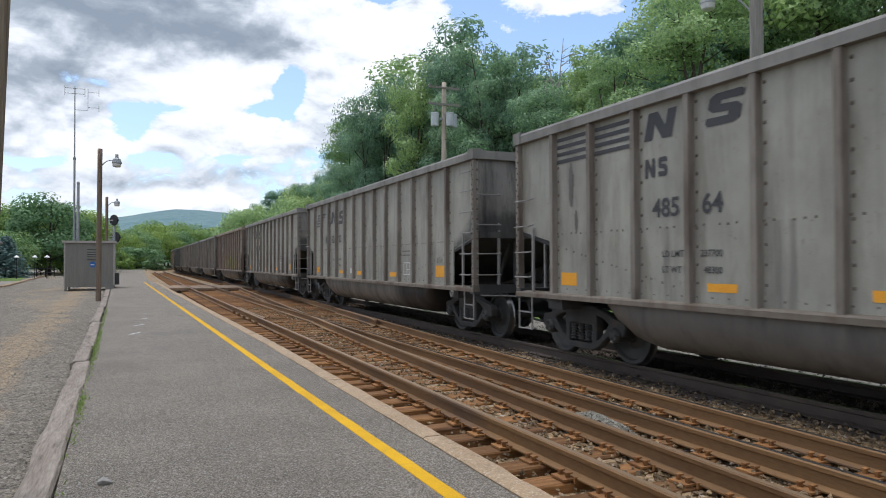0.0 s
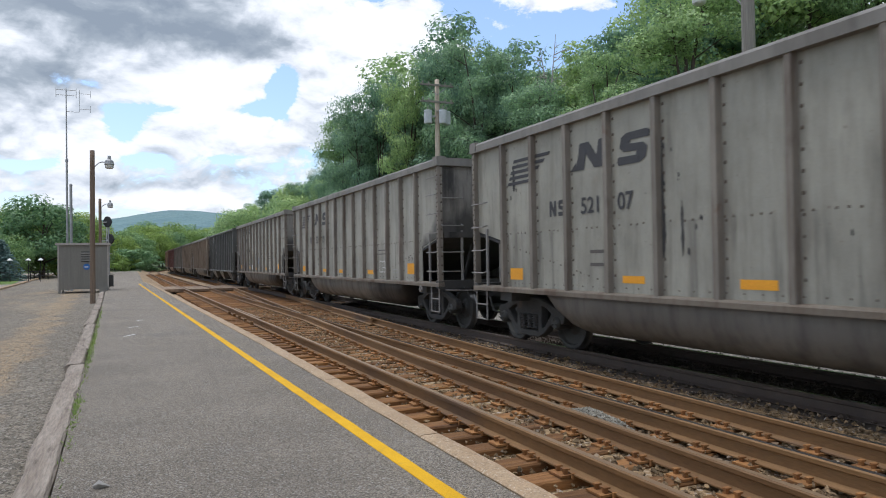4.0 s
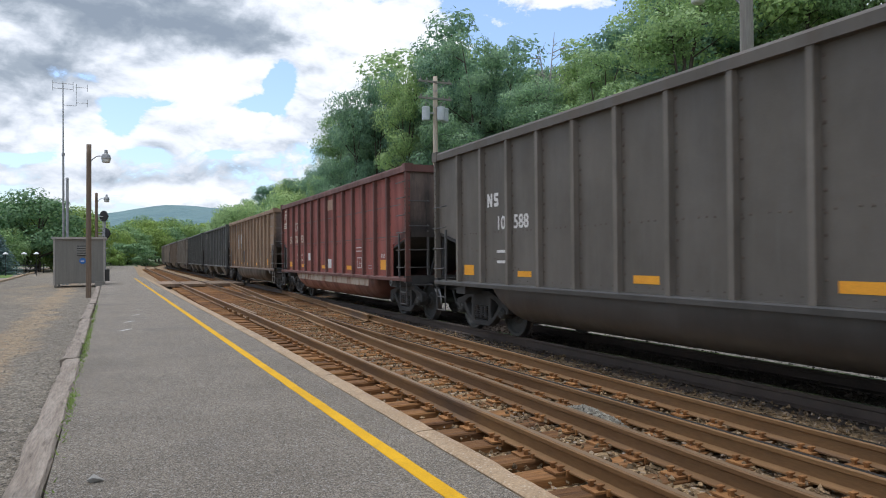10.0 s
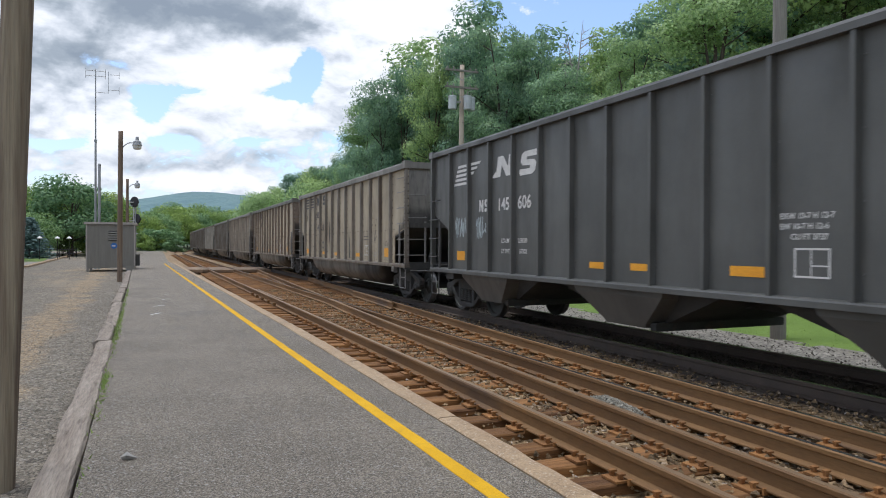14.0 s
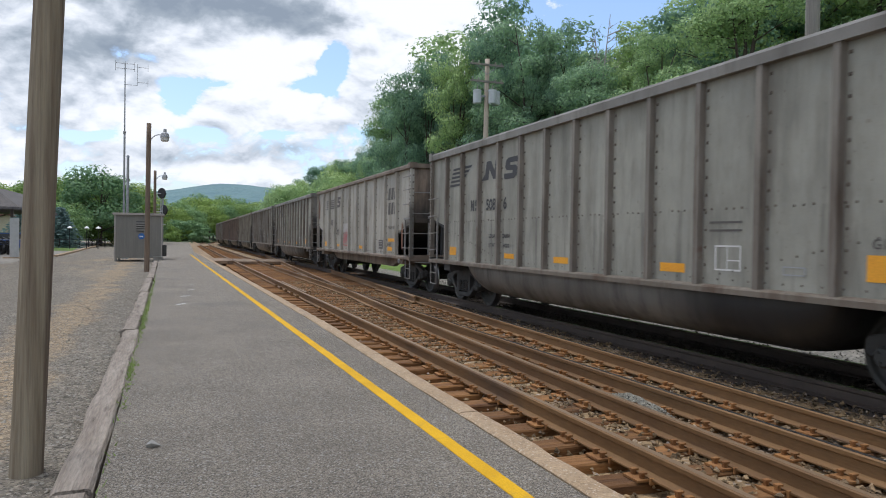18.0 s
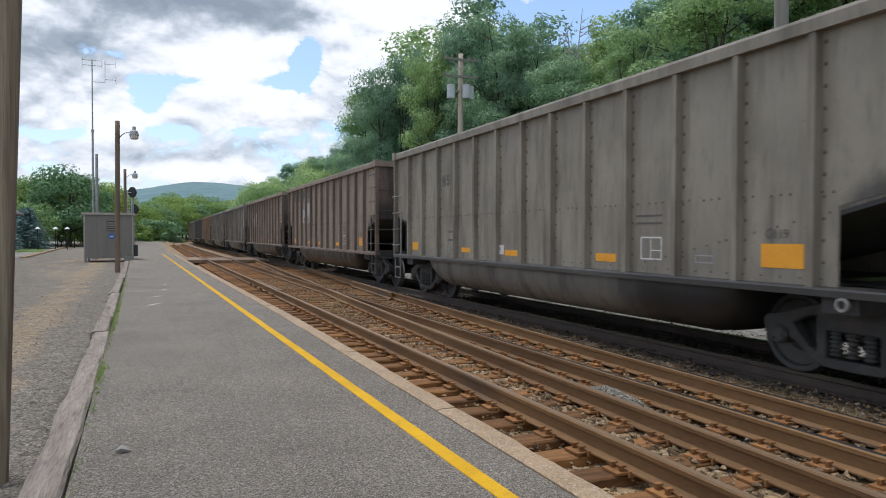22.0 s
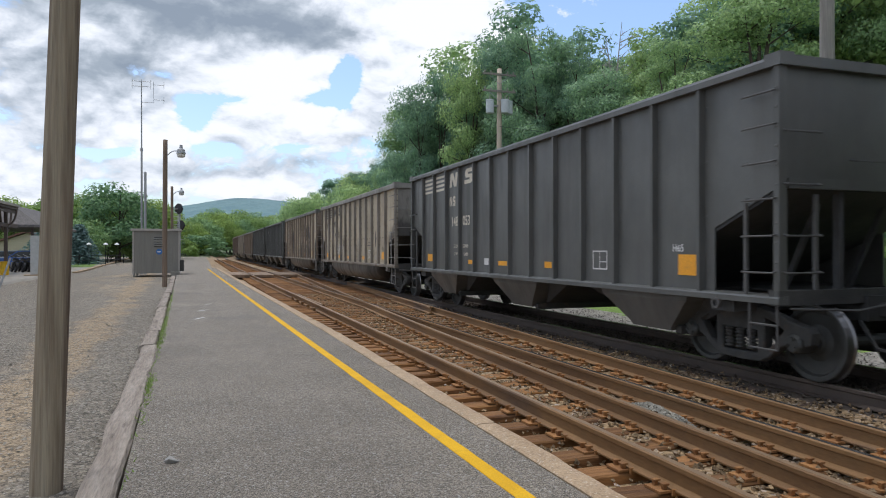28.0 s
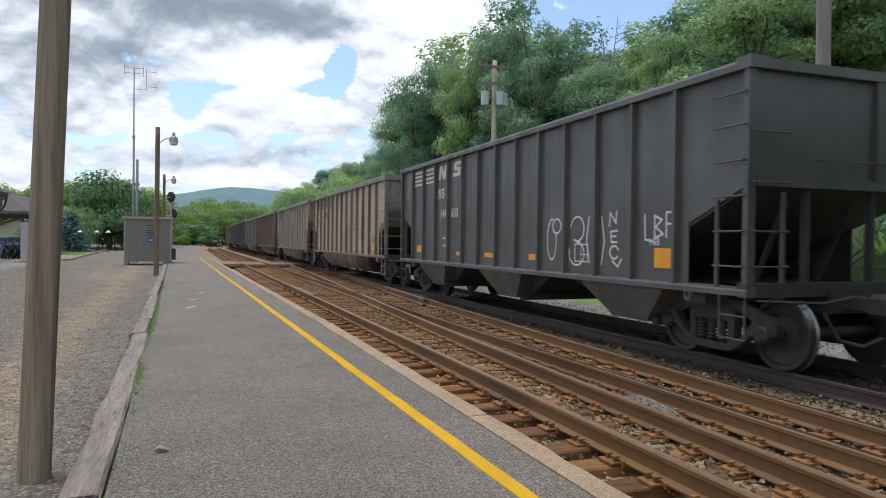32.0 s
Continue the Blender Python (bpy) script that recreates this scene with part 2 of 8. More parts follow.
def car_paint(name, col, dirt=(0.05, 0.045, 0.04), amount=0.35, rust=0.12, rough=0.55, soot=0.0, wear=0.0):
    """Weathered freight car paint: broad fading, vertical dirt streaks, rust patches."""
    if name in MATS:
        return MATS[name]
    m, nt, bsdf = base_mat(name)
    co, oi = nt.nodes.new("ShaderNodeTexCoord"), nt.nodes.new("ShaderNodeObjectInfo")
    add, comb = nt.nodes.new("ShaderNodeVectorMath"), nt.nodes.new("ShaderNodeCombineXYZ")
    add.operation = "ADD"
    for i in range(3):
        nt.links.new(maths(nt, "MULTIPLY", oi.outputs["Random"], 53.0 + 17 * i), comb.inputs[i])
    nt.links.new(co.outputs["Object"], add.inputs[0])
    nt.links.new(comb.outputs[0], add.inputs[1])

    def noise_at(scale, sx, sy, sz, detail=6.0):
        mp = nt.nodes.new("ShaderNodeMapping")
        mp.inputs["Scale"].default_value = (sx, sy, sz)
        nt.links.new(add.outputs[0], mp.inputs[0])
        n = node(nt, "ShaderNodeTexNoise", Scale=scale, Detail=detail, Roughness=0.6)
        nt.links.new(mp.outputs[0], n.inputs["Vector"])
        return n.outputs[0]

    fade = noise_at(0.7, 1, 1, 1)
    streak = noise_at(2.6, 1, 1, 0.16)
    fine = noise_at(9.0, 1, 1, 0.25, 4.0)
    patch = noise_at(1.3, 1, 1, 0.8, 8.0)
    grain = noise_at(60.0, 1, 1, 1, 3.0)
    light = tuple(min(1.0, c * 1.16 + 0.012) for c in col)
    dark = tuple(c * 0.84 for c in col)
    out = mixed(nt, ramp(nt, fade, [(0.35, 0.0), (0.65, 1.0)]), light, dark)
    out = mixed(nt, ramp(nt, streak, [(0.5, 0.0), (0.68, amount)]), out, dirt)
    out = mixed(nt, ramp(nt, fine, [(0.52, 0.0), (0.75, amount * 0.7)]), out, dirt)
    out = mixed(nt, ramp(nt, patch, [(0.66, 0.0), (0.74, rust)]), out, (0.13, 0.05, 0.025))
    if wear:                                        # rusty dirt that has washed down beside each rib, and runs below the riveted seam
        place = nt.nodes.new("ShaderNodeSeparateXYZ")
        nt.links.new(co.outputs["Object"], place.inputs[0])
        off = maths(nt, "SUBTRACT", maths(nt, "FRACT", maths(nt, "ADD", place.outputs[1], 0.43)), 0.5)
        near_rib = maths(nt, "SUBTRACT", 1.0, maths(nt, "MULTIPLY", maths(nt, "ABSOLUTE", off), 3.2))
        wash = maths(nt, "ADD", near_rib, maths(nt, "MULTIPLY", maths(nt, "SUBTRACT", noise_at(2.0, 1, 1, 0.35, 8.0), 0.5), 3.0))
        out = mixed(nt, ramp(nt, wash, [(0.62, 0.0), (1.25, wear)]), out, tuple(0.35 * c + 0.65 * d for c, d in zip(col, (0.085, 0.06, 0.042))))
        below = maths(nt, "LESS_THAN", place.outputs[2], 2.0)
        runs = ramp(nt, noise_at(6.5, 1, 1, 0.05, 5.0), [(0.54, 0.0), (0.66, wear)])
        out = mixed(nt, maths(nt, "MULTIPLY", runs, maths(nt, "ADD", maths(nt, "MULTIPLY", below, 0.65), 0.25)), out, dirt)
        blown = maths(nt, "ADD", maths(nt, "MULTIPLY", maths(nt, "ADD", place.outputs[1], 6.0), -0.9), maths(nt, "MULTIPLY", maths(nt, "SUBTRACT", 2.35, place.outputs[2]), 1.3))
        blown = maths(nt, "ADD", blown, maths(nt, "MULTIPLY", maths(nt, "SUBTRACT", noise_at(1.6, 1, 1, 1, 5.0), 0.5), 1.2))
        blown = maths(nt, "MULTIPLY", ramp(nt, blown, [(0.6, 0.0), (1.1, 0.72)]), maths(nt, "LESS_THAN", place.outputs[1], -6.14))
        out = mixed(nt, blown, out, (0.022, 0.022, 0.023))
        flakes = ramp(nt, noise_at(17.0, 1, 1, 0.8, 6.0), [(0.66, 0.0), (0.70, wear)])
        out = mixed(nt, flakes, out, (0.12, 0.075, 0.05))
    if soot:                                        # soot that has settled towards the trailing end
        sep = nt.nodes.new("ShaderNodeSeparateXYZ")
        nt.links.new(co.outputs["Object"], sep.inputs[0])
        reach = maths(nt, "ADD", maths(nt, "MULTIPLY", sep.outputs[1], -1.0), maths(nt, "MULTIPLY", noise_at(0.5, 0.2, 1, 0.5, 4.0), 2.4))
        reach = maths(nt, "MULTIPLY", reach, 0.1)
        out = mixed(nt, ramp(nt, reach, [(0.33, 0.0), (0.44, soot)]), out, (0.013, 0.013, 0.013))
    out = mixed(nt, 0.4, out, ramp(nt, grain, [(0.3, 0.75), (0.7, 1.0)]), "MULTIPLY")
    nt.links.new(out, bsdf.inputs["Base Color"])
    nt.links.new(ramp(nt, streak, [(0.4, rough), (0.7, min(1.0, rough + 0.3))]), bsdf.inputs["Roughness"])
    bp = node(nt, "ShaderNodeBump", Strength=0.25, Distance=0.012)
    nt.links.new(fade, bp.inputs["Height"])
    nt.links.new(bp.outputs[0], bsdf.inputs["Normal"])
    MATS[name] = m
    return m


def leaf_mat(name, a, b, c, rough=0.6):
    m, nt, bsdf = base_mat(name)
    ge, oi = nt.nodes.new("ShaderNodeNewGeometry"), nt.nodes.new("ShaderNodeObjectInfo")
    col = ramp(nt, ge.outputs["Random Per Island"], [(0.0, a), (0.55, b), (1.0, c)])
    col = mixed(nt, 1.0, col, ramp(nt, oi.outputs["Random"], [(0.0, (0.72, 0.8, 0.85)), (0.5, (1.0, 1.0, 1.0)), (1.0, (1.10, 1.06, 0.93))]), "MULTIPLY")
    nt.links.new(col, bsdf.inputs["Base Color"])
    bsdf.inputs["Roughness"].default_value = rough
    tr = nt.nodes.new("ShaderNodeBsdfTranslucent")
    nt.links.new(col, tr.inputs[0])
    mx = nt.nodes.new("ShaderNodeMixShader")
    mx.inputs[0].default_value = 0.38
    nt.links.new(bsdf.outputs[0], mx.inputs[1])
    nt.links.new(tr.outputs[0], mx.inputs[2])
    nt.links.new(mx.outputs[0], nt.nodes["Material Output"].inputs[0])
    MATS[name] = m
    return m


def plain(name, col, rough=0.6, metal=0.0, bump=0.1):
    return surface(name, tuple(c * 0.9 for c in col), tuple(min(1, c * 1.08) for c in col), 6.0, rough, metal, bump, 70.0)


ASPHALT = surface("asphalt", (0.202, 0.174, 0.136), (0.271, 0.234, 0.183), 0.8, 0.9, 0, 0.9, 130.0, stain=((0.13, 0.12, 0.108), 0.5, 0.56, 0.55), speck=((0.42, 0.40, 0.365), 95.0, 0.88), world=True, depth=0.02, contrast=(0.25, 1.1), cells=((135.0, 0.38, 1.85),))
CONCRETE = surface("old_concrete", (0.35, 0.245, 0.144), (0.44, 0.319, 0.195), 2.0, 0.9, 0, 0.5, 60.0, stain=((0.27, 0.20, 0.135), 1.1, 0.57), speck=((0.5, 0.42, 0.32), 90.0, 0.88), world=True, contrast=(0.5, 1.05), cells=((70.0, 0.85, 1.12), (14.0, 0.9, 1.08)))
YELLOW = surface("yellow_line_paint", (0.66, 0.36, 0.0), (0.78, 0.44, 0.0), 3.0, 0.95, 0, 0.5, 90.0, stain=((0.34, 0.23, 0.06), 7.0, 0.6, 0.5), world=True)
TIMBER = surface("grey_weathered_timber", (0.25, 0.205, 0.162), (0.40, 0.342, 0.28), 11.0, 0.95, 0, 1.0, 60.0, (1, 0.09, 1), stain=((0.08, 0.06, 0.048), 17.0, 0.57), depth=0.03, contrast=(0.4, 1.1))
SLEEPER = surface("sleeper_wood", (0.148, 0.0637, 0.0202), (0.41, 0.2, 0.0658), 9.0, 0.95, 0, 0.8, 50.0, (0.137, 1.03, 0.774), stain=((0.09, 0.058, 0.04), 5.0, 0.58), rnd=0.45, depth=0.02)
PLATE = surface("rusty_tie_plate", (0.274, 0.121, 0.0372), (0.433, 0.211, 0.0658), 5.0, 0.9, 0, 0.5, 80.0, stain=((0.205, 0.0875, 0.031), 6.0, 0.58), rnd=0.3)
RAIL_RUST = surface("rail_rust", (0.146, 0.074, 0.0251), (0.255, 0.139, 0.0501), 2.0, 0.7, 0.0, 0.4, 70.0, (1.14, 0.154, 0.774), stain=((0.075, 0.05, 0.036), 1.2, 0.57))
RAIL_DULL = surface("dull_rail_head", (0.206, 0.133, 0.0713), (0.303, 0.212, 0.124), 1.0, 0.55, 0.2, 0.1, 90.0, (1.14, 0.053, 0.9))
# rails under the train: its shade is put into the colour
RAIL_DARK = surface("shade_dark_rail", (0.05, 0.038, 0.03), (0.085, 0.062, 0.048), 2.0, 0.75, 0.0, 0.3, 70.0)
RAIL_TOP = surface("rail_running_face", (0.34, 0.31, 0.28), (0.52, 0.49, 0.46), 1.0, 0.22, 0.9, 0.05, 90.0, (1, 0.05, 1), stain=((0.16, 0.1, 0.065), 1.5, 0.6, 0.35))
BALLAST = surface("ballast_stone", (0.201, 0.134, 0.0681), (0.345, 0.241, 0.127), 1.0, 0.95, 0, 1.0, 26.0, stain=((0.15, 0.102, 0.0688), 0.7, 0.54), speck=((0.36, 0.31, 0.26), 24.0, 0.86), world=True, island=0.45, depth=0.03, cells=((24.0, 0.5, 1.4),))
# dark brown dirt, with the train's shade painted in as well
SHADE_DIRT = surface("sooty_ballast", (0.062, 0.048, 0.036), (0.105, 0.082, 0.062), 1.0, 0.95, 0, 1.0, 26.0, world=True, island=0.5, depth=0.03)
# sleepers below the cars, darkened in colour for the shade there
SLEEPER_D = surface("shade_dark_sleeper", (0.09, 0.058, 0.04), (0.17, 0.11, 0.075), 9.0, 0.95, 0, 0.8, 50.0, (0.12, 1, 1), rnd=0.4)
BALLAST_GREY = surface("grey_ballast_stone", (0.18, 0.165, 0.14), (0.285, 0.263, 0.228), 3.0, 0.95, 0, 0.7, 40.0, world=True, island=0.3, cells=((26.0, 0.5, 1.4),))
GRAVEL = surface("lot_gravel", (0.192, 0.164, 0.125), (0.261, 0.227, 0.173), 0.5, 0.95, 0, 1.0, 60.0, (1, 0.22, 1), stain=((0.37, 0.275, 0.165), 0.36, 0.53, 0.6), band=(-1.5, -0.03, 0.42, (0.36, 0.258, 0.145)), speck=((0.36, 0.33, 0.28), 46.0, 0.86), world=True, depth=0.03, contrast=(0.35, 1.1), cells=((52.0, 0.45, 1.5), (17.0, 0.72, 1.25)))
GRASS_M = surface("mown_grass", (0.115, 0.195, 0.03), (0.165, 0.26, 0.045), 0.8, 0.9, 0, 0.9, 30.0, world=True, island=0.4, depth=0.04)
FLOOR_M = surface("forest_floor", (0.05, 0.08, 0.03), (0.10, 0.14, 0.05), 0.3, 0.95, 0, 0.8, 4.0, world=True, depth=0.2)
POLE_M = surface("weathered_pole_wood", (0.21, 0.165, 0.11), (0.38, 0.328, 0.233), 14.0, 0.9, 0, 1.0, 75.0, (1, 1, 0.035), stain=((0.085, 0.052, 0.036), 6.0, 0.50, 0.8), depth=0.012, contrast=(0.55, 1.08))
POLE_DARK = surface("creosoted_pole_wood", (0.138, 0.098, 0.07), (0.235, 0.175, 0.125), 14.0, 0.9, 0, 0.8, 75.0, (1, 1, 0.035), depth=0.012)
POLE_GREY = surface("grey_pole_wood", (0.20, 0.185, 0.16), (0.31, 0.29, 0.255), 12.0, 0.9, 0, 0.6, 60.0, (1, 1, 0.05))
POLE_PALE = surface("pale_pole_wood", (0.46, 0.37, 0.29), (0.58, 0.49, 0.40), 9.0, 0.9, 0, 0.4, 50.0, (1, 1, 0.06))
GALV = surface("galvanised_steel", (0.30, 0.31, 0.315), (0.42, 0.43, 0.435), 4.0, 0.5, 0.4, 0.1, 60.0)
HUT_M = surface("hut_grey_brown_metal", (0.185, 0.177, 0.152), (0.23, 0.219, 0.19), 2.0, 0.6, 0.0, 0.2, 60.0, (1, 1, 0.3))
HUT_TRIM = plain("hut_pale_trim", (0.40, 0.37, 0.33))
BLACK_M = plain("matt_black", (0.018, 0.018, 0.02), 0.7)
DARK_STEEL = surface("dark_sooty_steel", (0.042, 0.043, 0.042), (0.068, 0.067, 0.063), 3.0, 0.75, 0.1, 0.3, 50.0)
CAST = surface("dusty_cast_steel", (0.034, 0.035, 0.034), (0.060, 0.059, 0.055), 4.0, 0.8, 0.1, 0.4, 40.0, stain=((0.10, 0.065, 0.045), 3.0, 0.58, 0.6))
IRON_D = plain("dark_grab_iron", (0.09, 0.088, 0.085))
IRON_G = plain("grey_grab_iron", (0.26, 0.25, 0.235))
WHEEL_M = surface("wheel_steel", (0.044, 0.046, 0.043), (0.07, 0.071, 0.066), 3.0, 0.6, 0.35, 0.2, 50.0)
TREAD = surface("polished_wheel_tread", (0.189, 0.184, 0.18), (0.248, 0.243, 0.239), 3.0, 0.3, 0.9, 0.05, 80.0)
RIVET_M = surface("rusty_rivets", (0.075, 0.058, 0.045), (0.13, 0.10, 0.075), 3.0, 0.8, 0.1, 0.2, 60.0)
# black grime colour; on the hopper bays it stands for recess shade
SOOT_SHADE = surface("soot_and_shade_black", (0.04, 0.041, 0.042), (0.064, 0.064, 0.063), 2.5, 0.9, 0, 0.4, 40.0)
TANK_M = surface("dusty_olive_tank", (0.16, 0.15, 0.115), (0.24, 0.22, 0.17), 3.0, 0.8, 0, 0.2, 40.0)
COAL = surface("coal_dust_floor", (0.012, 0.012, 0.013), (0.03, 0.028, 0.027), 4.0, 0.85, 0, 0.8, 30.0)
ORANGE = surface("orange_reflective_tape", (0.80, 0.34, 0.012), (0.86, 0.40, 0.02), 3.0, 0.45, 0, 0.05, 60.0, stain=((0.4, 0.2, 0.05), 4.0, 0.6, 0.5))
WHITE_P = plain("white_stencil_paint", (0.70, 0.69, 0.66))
CREAM_P = plain("cream_stencil_paint", (0.66, 0.60, 0.48))
BLACK_P = plain("black_stencil_paint", (0.045, 0.045, 0.048))
FADE_P = plain("faded_stencil_paint", (0.10, 0.09, 0.08))
PANEL_P = plain("pale_panel_paint", (0.46, 0.44, 0.41))
GREYPATCH = plain("blue_grey_patch_paint", (0.25, 0.28, 0.31))
YELLOWG = surface("yellow_spray_paint", (0.30, 0.285, 0.05), (0.40, 0.38, 0.07), 2.0, 0.6, stain=((0.20, 0.165, 0.10), 1.6, 0.47, 0.85))
PINKG = plain("red_spray_paint", (0.55, 0.12, 0.14))
CYANG = plain("pale_blue_spray_paint", (0.46, 0.53, 0.54))
BARK = surface("bark", (0.055, 0.042, 0.032), (0.10, 0.08, 0.065), 8.0, 0.95, 0, 0.8, 20.0, (1, 1, 0.2), depth=0.03)
# paler and bluer than foliage: haze over the wood is in the colour
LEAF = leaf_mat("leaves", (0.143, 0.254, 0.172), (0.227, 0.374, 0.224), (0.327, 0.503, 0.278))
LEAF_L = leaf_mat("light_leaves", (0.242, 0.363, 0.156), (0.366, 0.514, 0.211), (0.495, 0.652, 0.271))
NEEDLE = leaf_mat("blue_spruce_needles", (0.10, 0.18, 0.17), (0.18, 0.28, 0.27), (0.27, 0.37, 0.36))
WEED = leaf_mat("weed_leaves", (0.15, 0.225, 0.045), (0.21, 0.30, 0.065), (0.30, 0.38, 0.10))
LEAF_P = leaf_mat("park_leaves", (0.14, 0.225, 0.055), (0.24, 0.36, 0.085), (0.36, 0.49, 0.13))
LEAF_D = leaf_mat("deep_green_leaves", (0.111, 0.215, 0.0938), (0.202, 0.338, 0.144), (0.325, 0.481, 0.2))
GRAVEL_STONE = surface("loose_gravel_stone", (0.251, 0.225, 0.18), (0.372, 0.338, 0.275), 3.0, 0.95, 0, 0.2, 60.0, world=True, island=0.35)
GLASS = plain("dark_window_glass", (0.03, 0.035, 0.04), 0.12)

# ---- mesh building ----


class Geo:
    """Vertices and faces gathered for one mesh."""

    def __init__(self):
        self.v, self.f, self.m, self.normals = [], [], [], []

    def add(self, verts, faces, mat=0):
        n = len(self.v)
        self.v.extend(tuple(p) for p in verts)
        self.f.extend(tuple(i + n for i in f) for f in faces)
        self.m.extend([mat] * len(faces))
        return self

    def box(self, x0, x1, y0, y1, z0, z1, c=0.0, mat=0):
        """A box; c chamfers its four long edges along y."""
        if c <= 0:
            v = [(x, y, z) for x in (x0, x1) for y in (y0, y1) for z in (z0, z1)]
            return self.add(v, [(0, 1, 3, 2), (4, 6, 7, 5), (0, 4, 5, 1), (2, 3, 7, 6), (0, 2, 6, 4), (1, 5, 7, 3)], mat)
        poly = [(x0 + c, z0), (x1 - c, z0), (x1, z0 + c), (x1, z1 - c), (x1 - c, z1), (x0 + c, z1), (x0, z1 - c), (x0, z0 + c)]
        return self.prism([(a, b) for a, b in poly], "y", y0, y1, mat)

    def prism(self, poly, axis, a, b, mat=0):
        """poly: points in the plane across the axis: y: (x, z), x: (y, z), z: (x, y)."""
        put = {"y": lambda p, t: (p[0], t, p[1]), "x": lambda p, t: (t, p[0], p[1]), "z": lambda p, t: (p[0], p[1], t)}[axis]
        n = len(poly)
        v = [put(p, a) for p in poly] + [put(p, b) for p in poly]
        f = [tuple(range(n))[::-1], tuple(range(n, 2 * n))] + [(i, (i + 1) % n, n + (i + 1) % n, n + i) for i in range(n)]
        return self.add(v, f, mat)

    def cyl(self, p, q, r0, r1=None, n=10, mat=0, caps=True):
        p, q = Vector(p), Vector(q)
        r1 = r0 if r1 is None else r1
        d = (q - p).normalized()
        u = d.orthogonal().normalized()
        w = d.cross(u)
        ring = [(math.cos(2 * math.pi * i / n), math.sin(2 * math.pi * i / n)) for i in range(n)]
        v = [p + (u * c + w * s) * r0 for c, s in ring] + [q + (u * c + w * s) * r1 for c, s in ring]
        f = [(i, (i + 1) % n, n + (i + 1) % n, n + i) for i in range(n)]
        if caps:
            f += [tuple(range(n))[::-1], tuple(range(n, 2 * n))]
        return self.add(v, f, mat)

    def tube(self, pts, r, n=5, mat=0):
        """One round bar bent through the points."""
        pts = [Vector(p) for p in pts]
        base, u = len(self.v), None
        for i, p in enumerate(pts):
            d = ((pts[min(i + 1, len(pts) - 1)] - p).normalized() + (p - pts[max(i - 1, 0)]).normalized()).normalized()
            u = d.orthogonal().normalized() if u is None else (u - d * u.dot(d)).normalized()
            w = d.cross(u)
            self.v.extend(tuple(p + (u * math.cos(2 * math.pi * k / n) + w * math.sin(2 * math.pi * k / n)) * r) for k in range(n))
        for i in range(len(pts) - 1):
            for k in range(n):
                self.f.append((base + i * n + k, base + i * n + (k + 1) % n, base + (i + 1) * n + (k + 1) % n, base + (i + 1) * n + k))
                self.m.append(mat)
        e = base + (len(pts) - 1) * n
        self.f += [tuple(range(base, base + n))[::-1], tuple(range(e, e + n))]
        self.m += [mat, mat]
        return self

    def beam(self, p, q, w, h, mat=0):
        """A square bar from p to q, w wide in x, h thick across."""
        p, q = Vector(p), Vector(q)
        d = (q - p).normalized()
        side = Vector((1, 0, 0)) if abs(d.x) < 0.9 else Vector((0, 1, 0))
        side = (side - d * side.dot(d)).normalized()
        n = d.cross(side)
        v = [o + side * (a * w / 2) + n * (b * h / 2) for o in (p, q) for a, b in ((-1, -1), (1, -1), (1, 1), (-1, 1))]
        return self.add(v, [(3, 2, 1, 0), (4, 5, 6, 7), (0, 1, 5, 4), (1, 2, 6, 5), (2, 3, 7, 6), (3, 0, 4, 7)], mat)

    def lathe(self, prof, n=20, mat=0, axis="x", centre=(0, 0, 0)):
        """prof: (place along the axis, radius, material)."""
        rows = []
        for a, r, *_ in prof:
            for i in range(n):
                c, s = math.cos(2 * math.pi * i / n) * r, math.sin(2 * math.pi * i / n) * r
                p = (a, c, s) if axis == "x" else (c, a, s) if axis == "y" else (c, s, a)
                rows.append(tuple(p[k] + centre[k] for k in range(3)))
        base = len(self.v)
        self.v.extend(rows)
        for j in range(len(prof) - 1):
            for i in range(n):
                self.f.append(tuple(base + k for k in (j * n + i, j * n + (i + 1) % n, (j + 1) * n + (i + 1) % n, (j + 1) * n + i)))
                self.m.append(prof[j][2] if len(prof[j]) > 2 else mat)
        return self

    def rock(self, x, y, z, r, rng):
        v = []
        for dx, dy, dz in ((1, 0, 0), (-1, 0, 0), (0, 1, 0), (0, -1, 0), (0, 0, 1), (0, 0, -1)):
            k = r * rng.uniform(0.55, 1.25)
            j = [rng.uniform(-0.35, 0.35) * r for _ in range(3)]
            v.append((x + dx * k + j[0], y + dy * k + j[1], z + dz * k * 0.75 + j[2]))
        return self.add(v, [(0, 2, 4), (2, 1, 4), (1, 3, 4), (3, 0, 4), (2, 0, 5), (1, 2, 5), (3, 1, 5), (0, 3, 5)])

    def mesh(self, name, mats=(), smooth=False):
        me = bpy.data.meshes.new(name)
        me.from_pydata(self.v, [], self.f)
        for mt in mats:
            me.materials.append(mt)
        if any(self.m):
            me.polygons.foreach_set("material_index", self.m)
        if smooth:
            me.polygons.foreach_set("use_smooth", [True] * len(me.polygons))
        me.update()
        return me


def part(name, data, material, parent, label="", at=None):
    """Links a Geo or a shared mesh as one object under a thing or a part; the material sits on the object."""
    if isinstance(data, Geo):
        data = data.mesh(name, (material,))
    if not len(data.materials):
        data.materials.append(material)
    ob = new(name, data)
    if data.materials[0] is not material:
        ob.material_slots[0].link = "OBJECT"
        ob.material_slots[0].material = material
    ob.parent = parent
    if at is not None:
        ob.matrix_basis = at if isinstance(at, Matrix) else Matrix.Translation(at)
    if label:
        tagged(ob, label)
    return ob


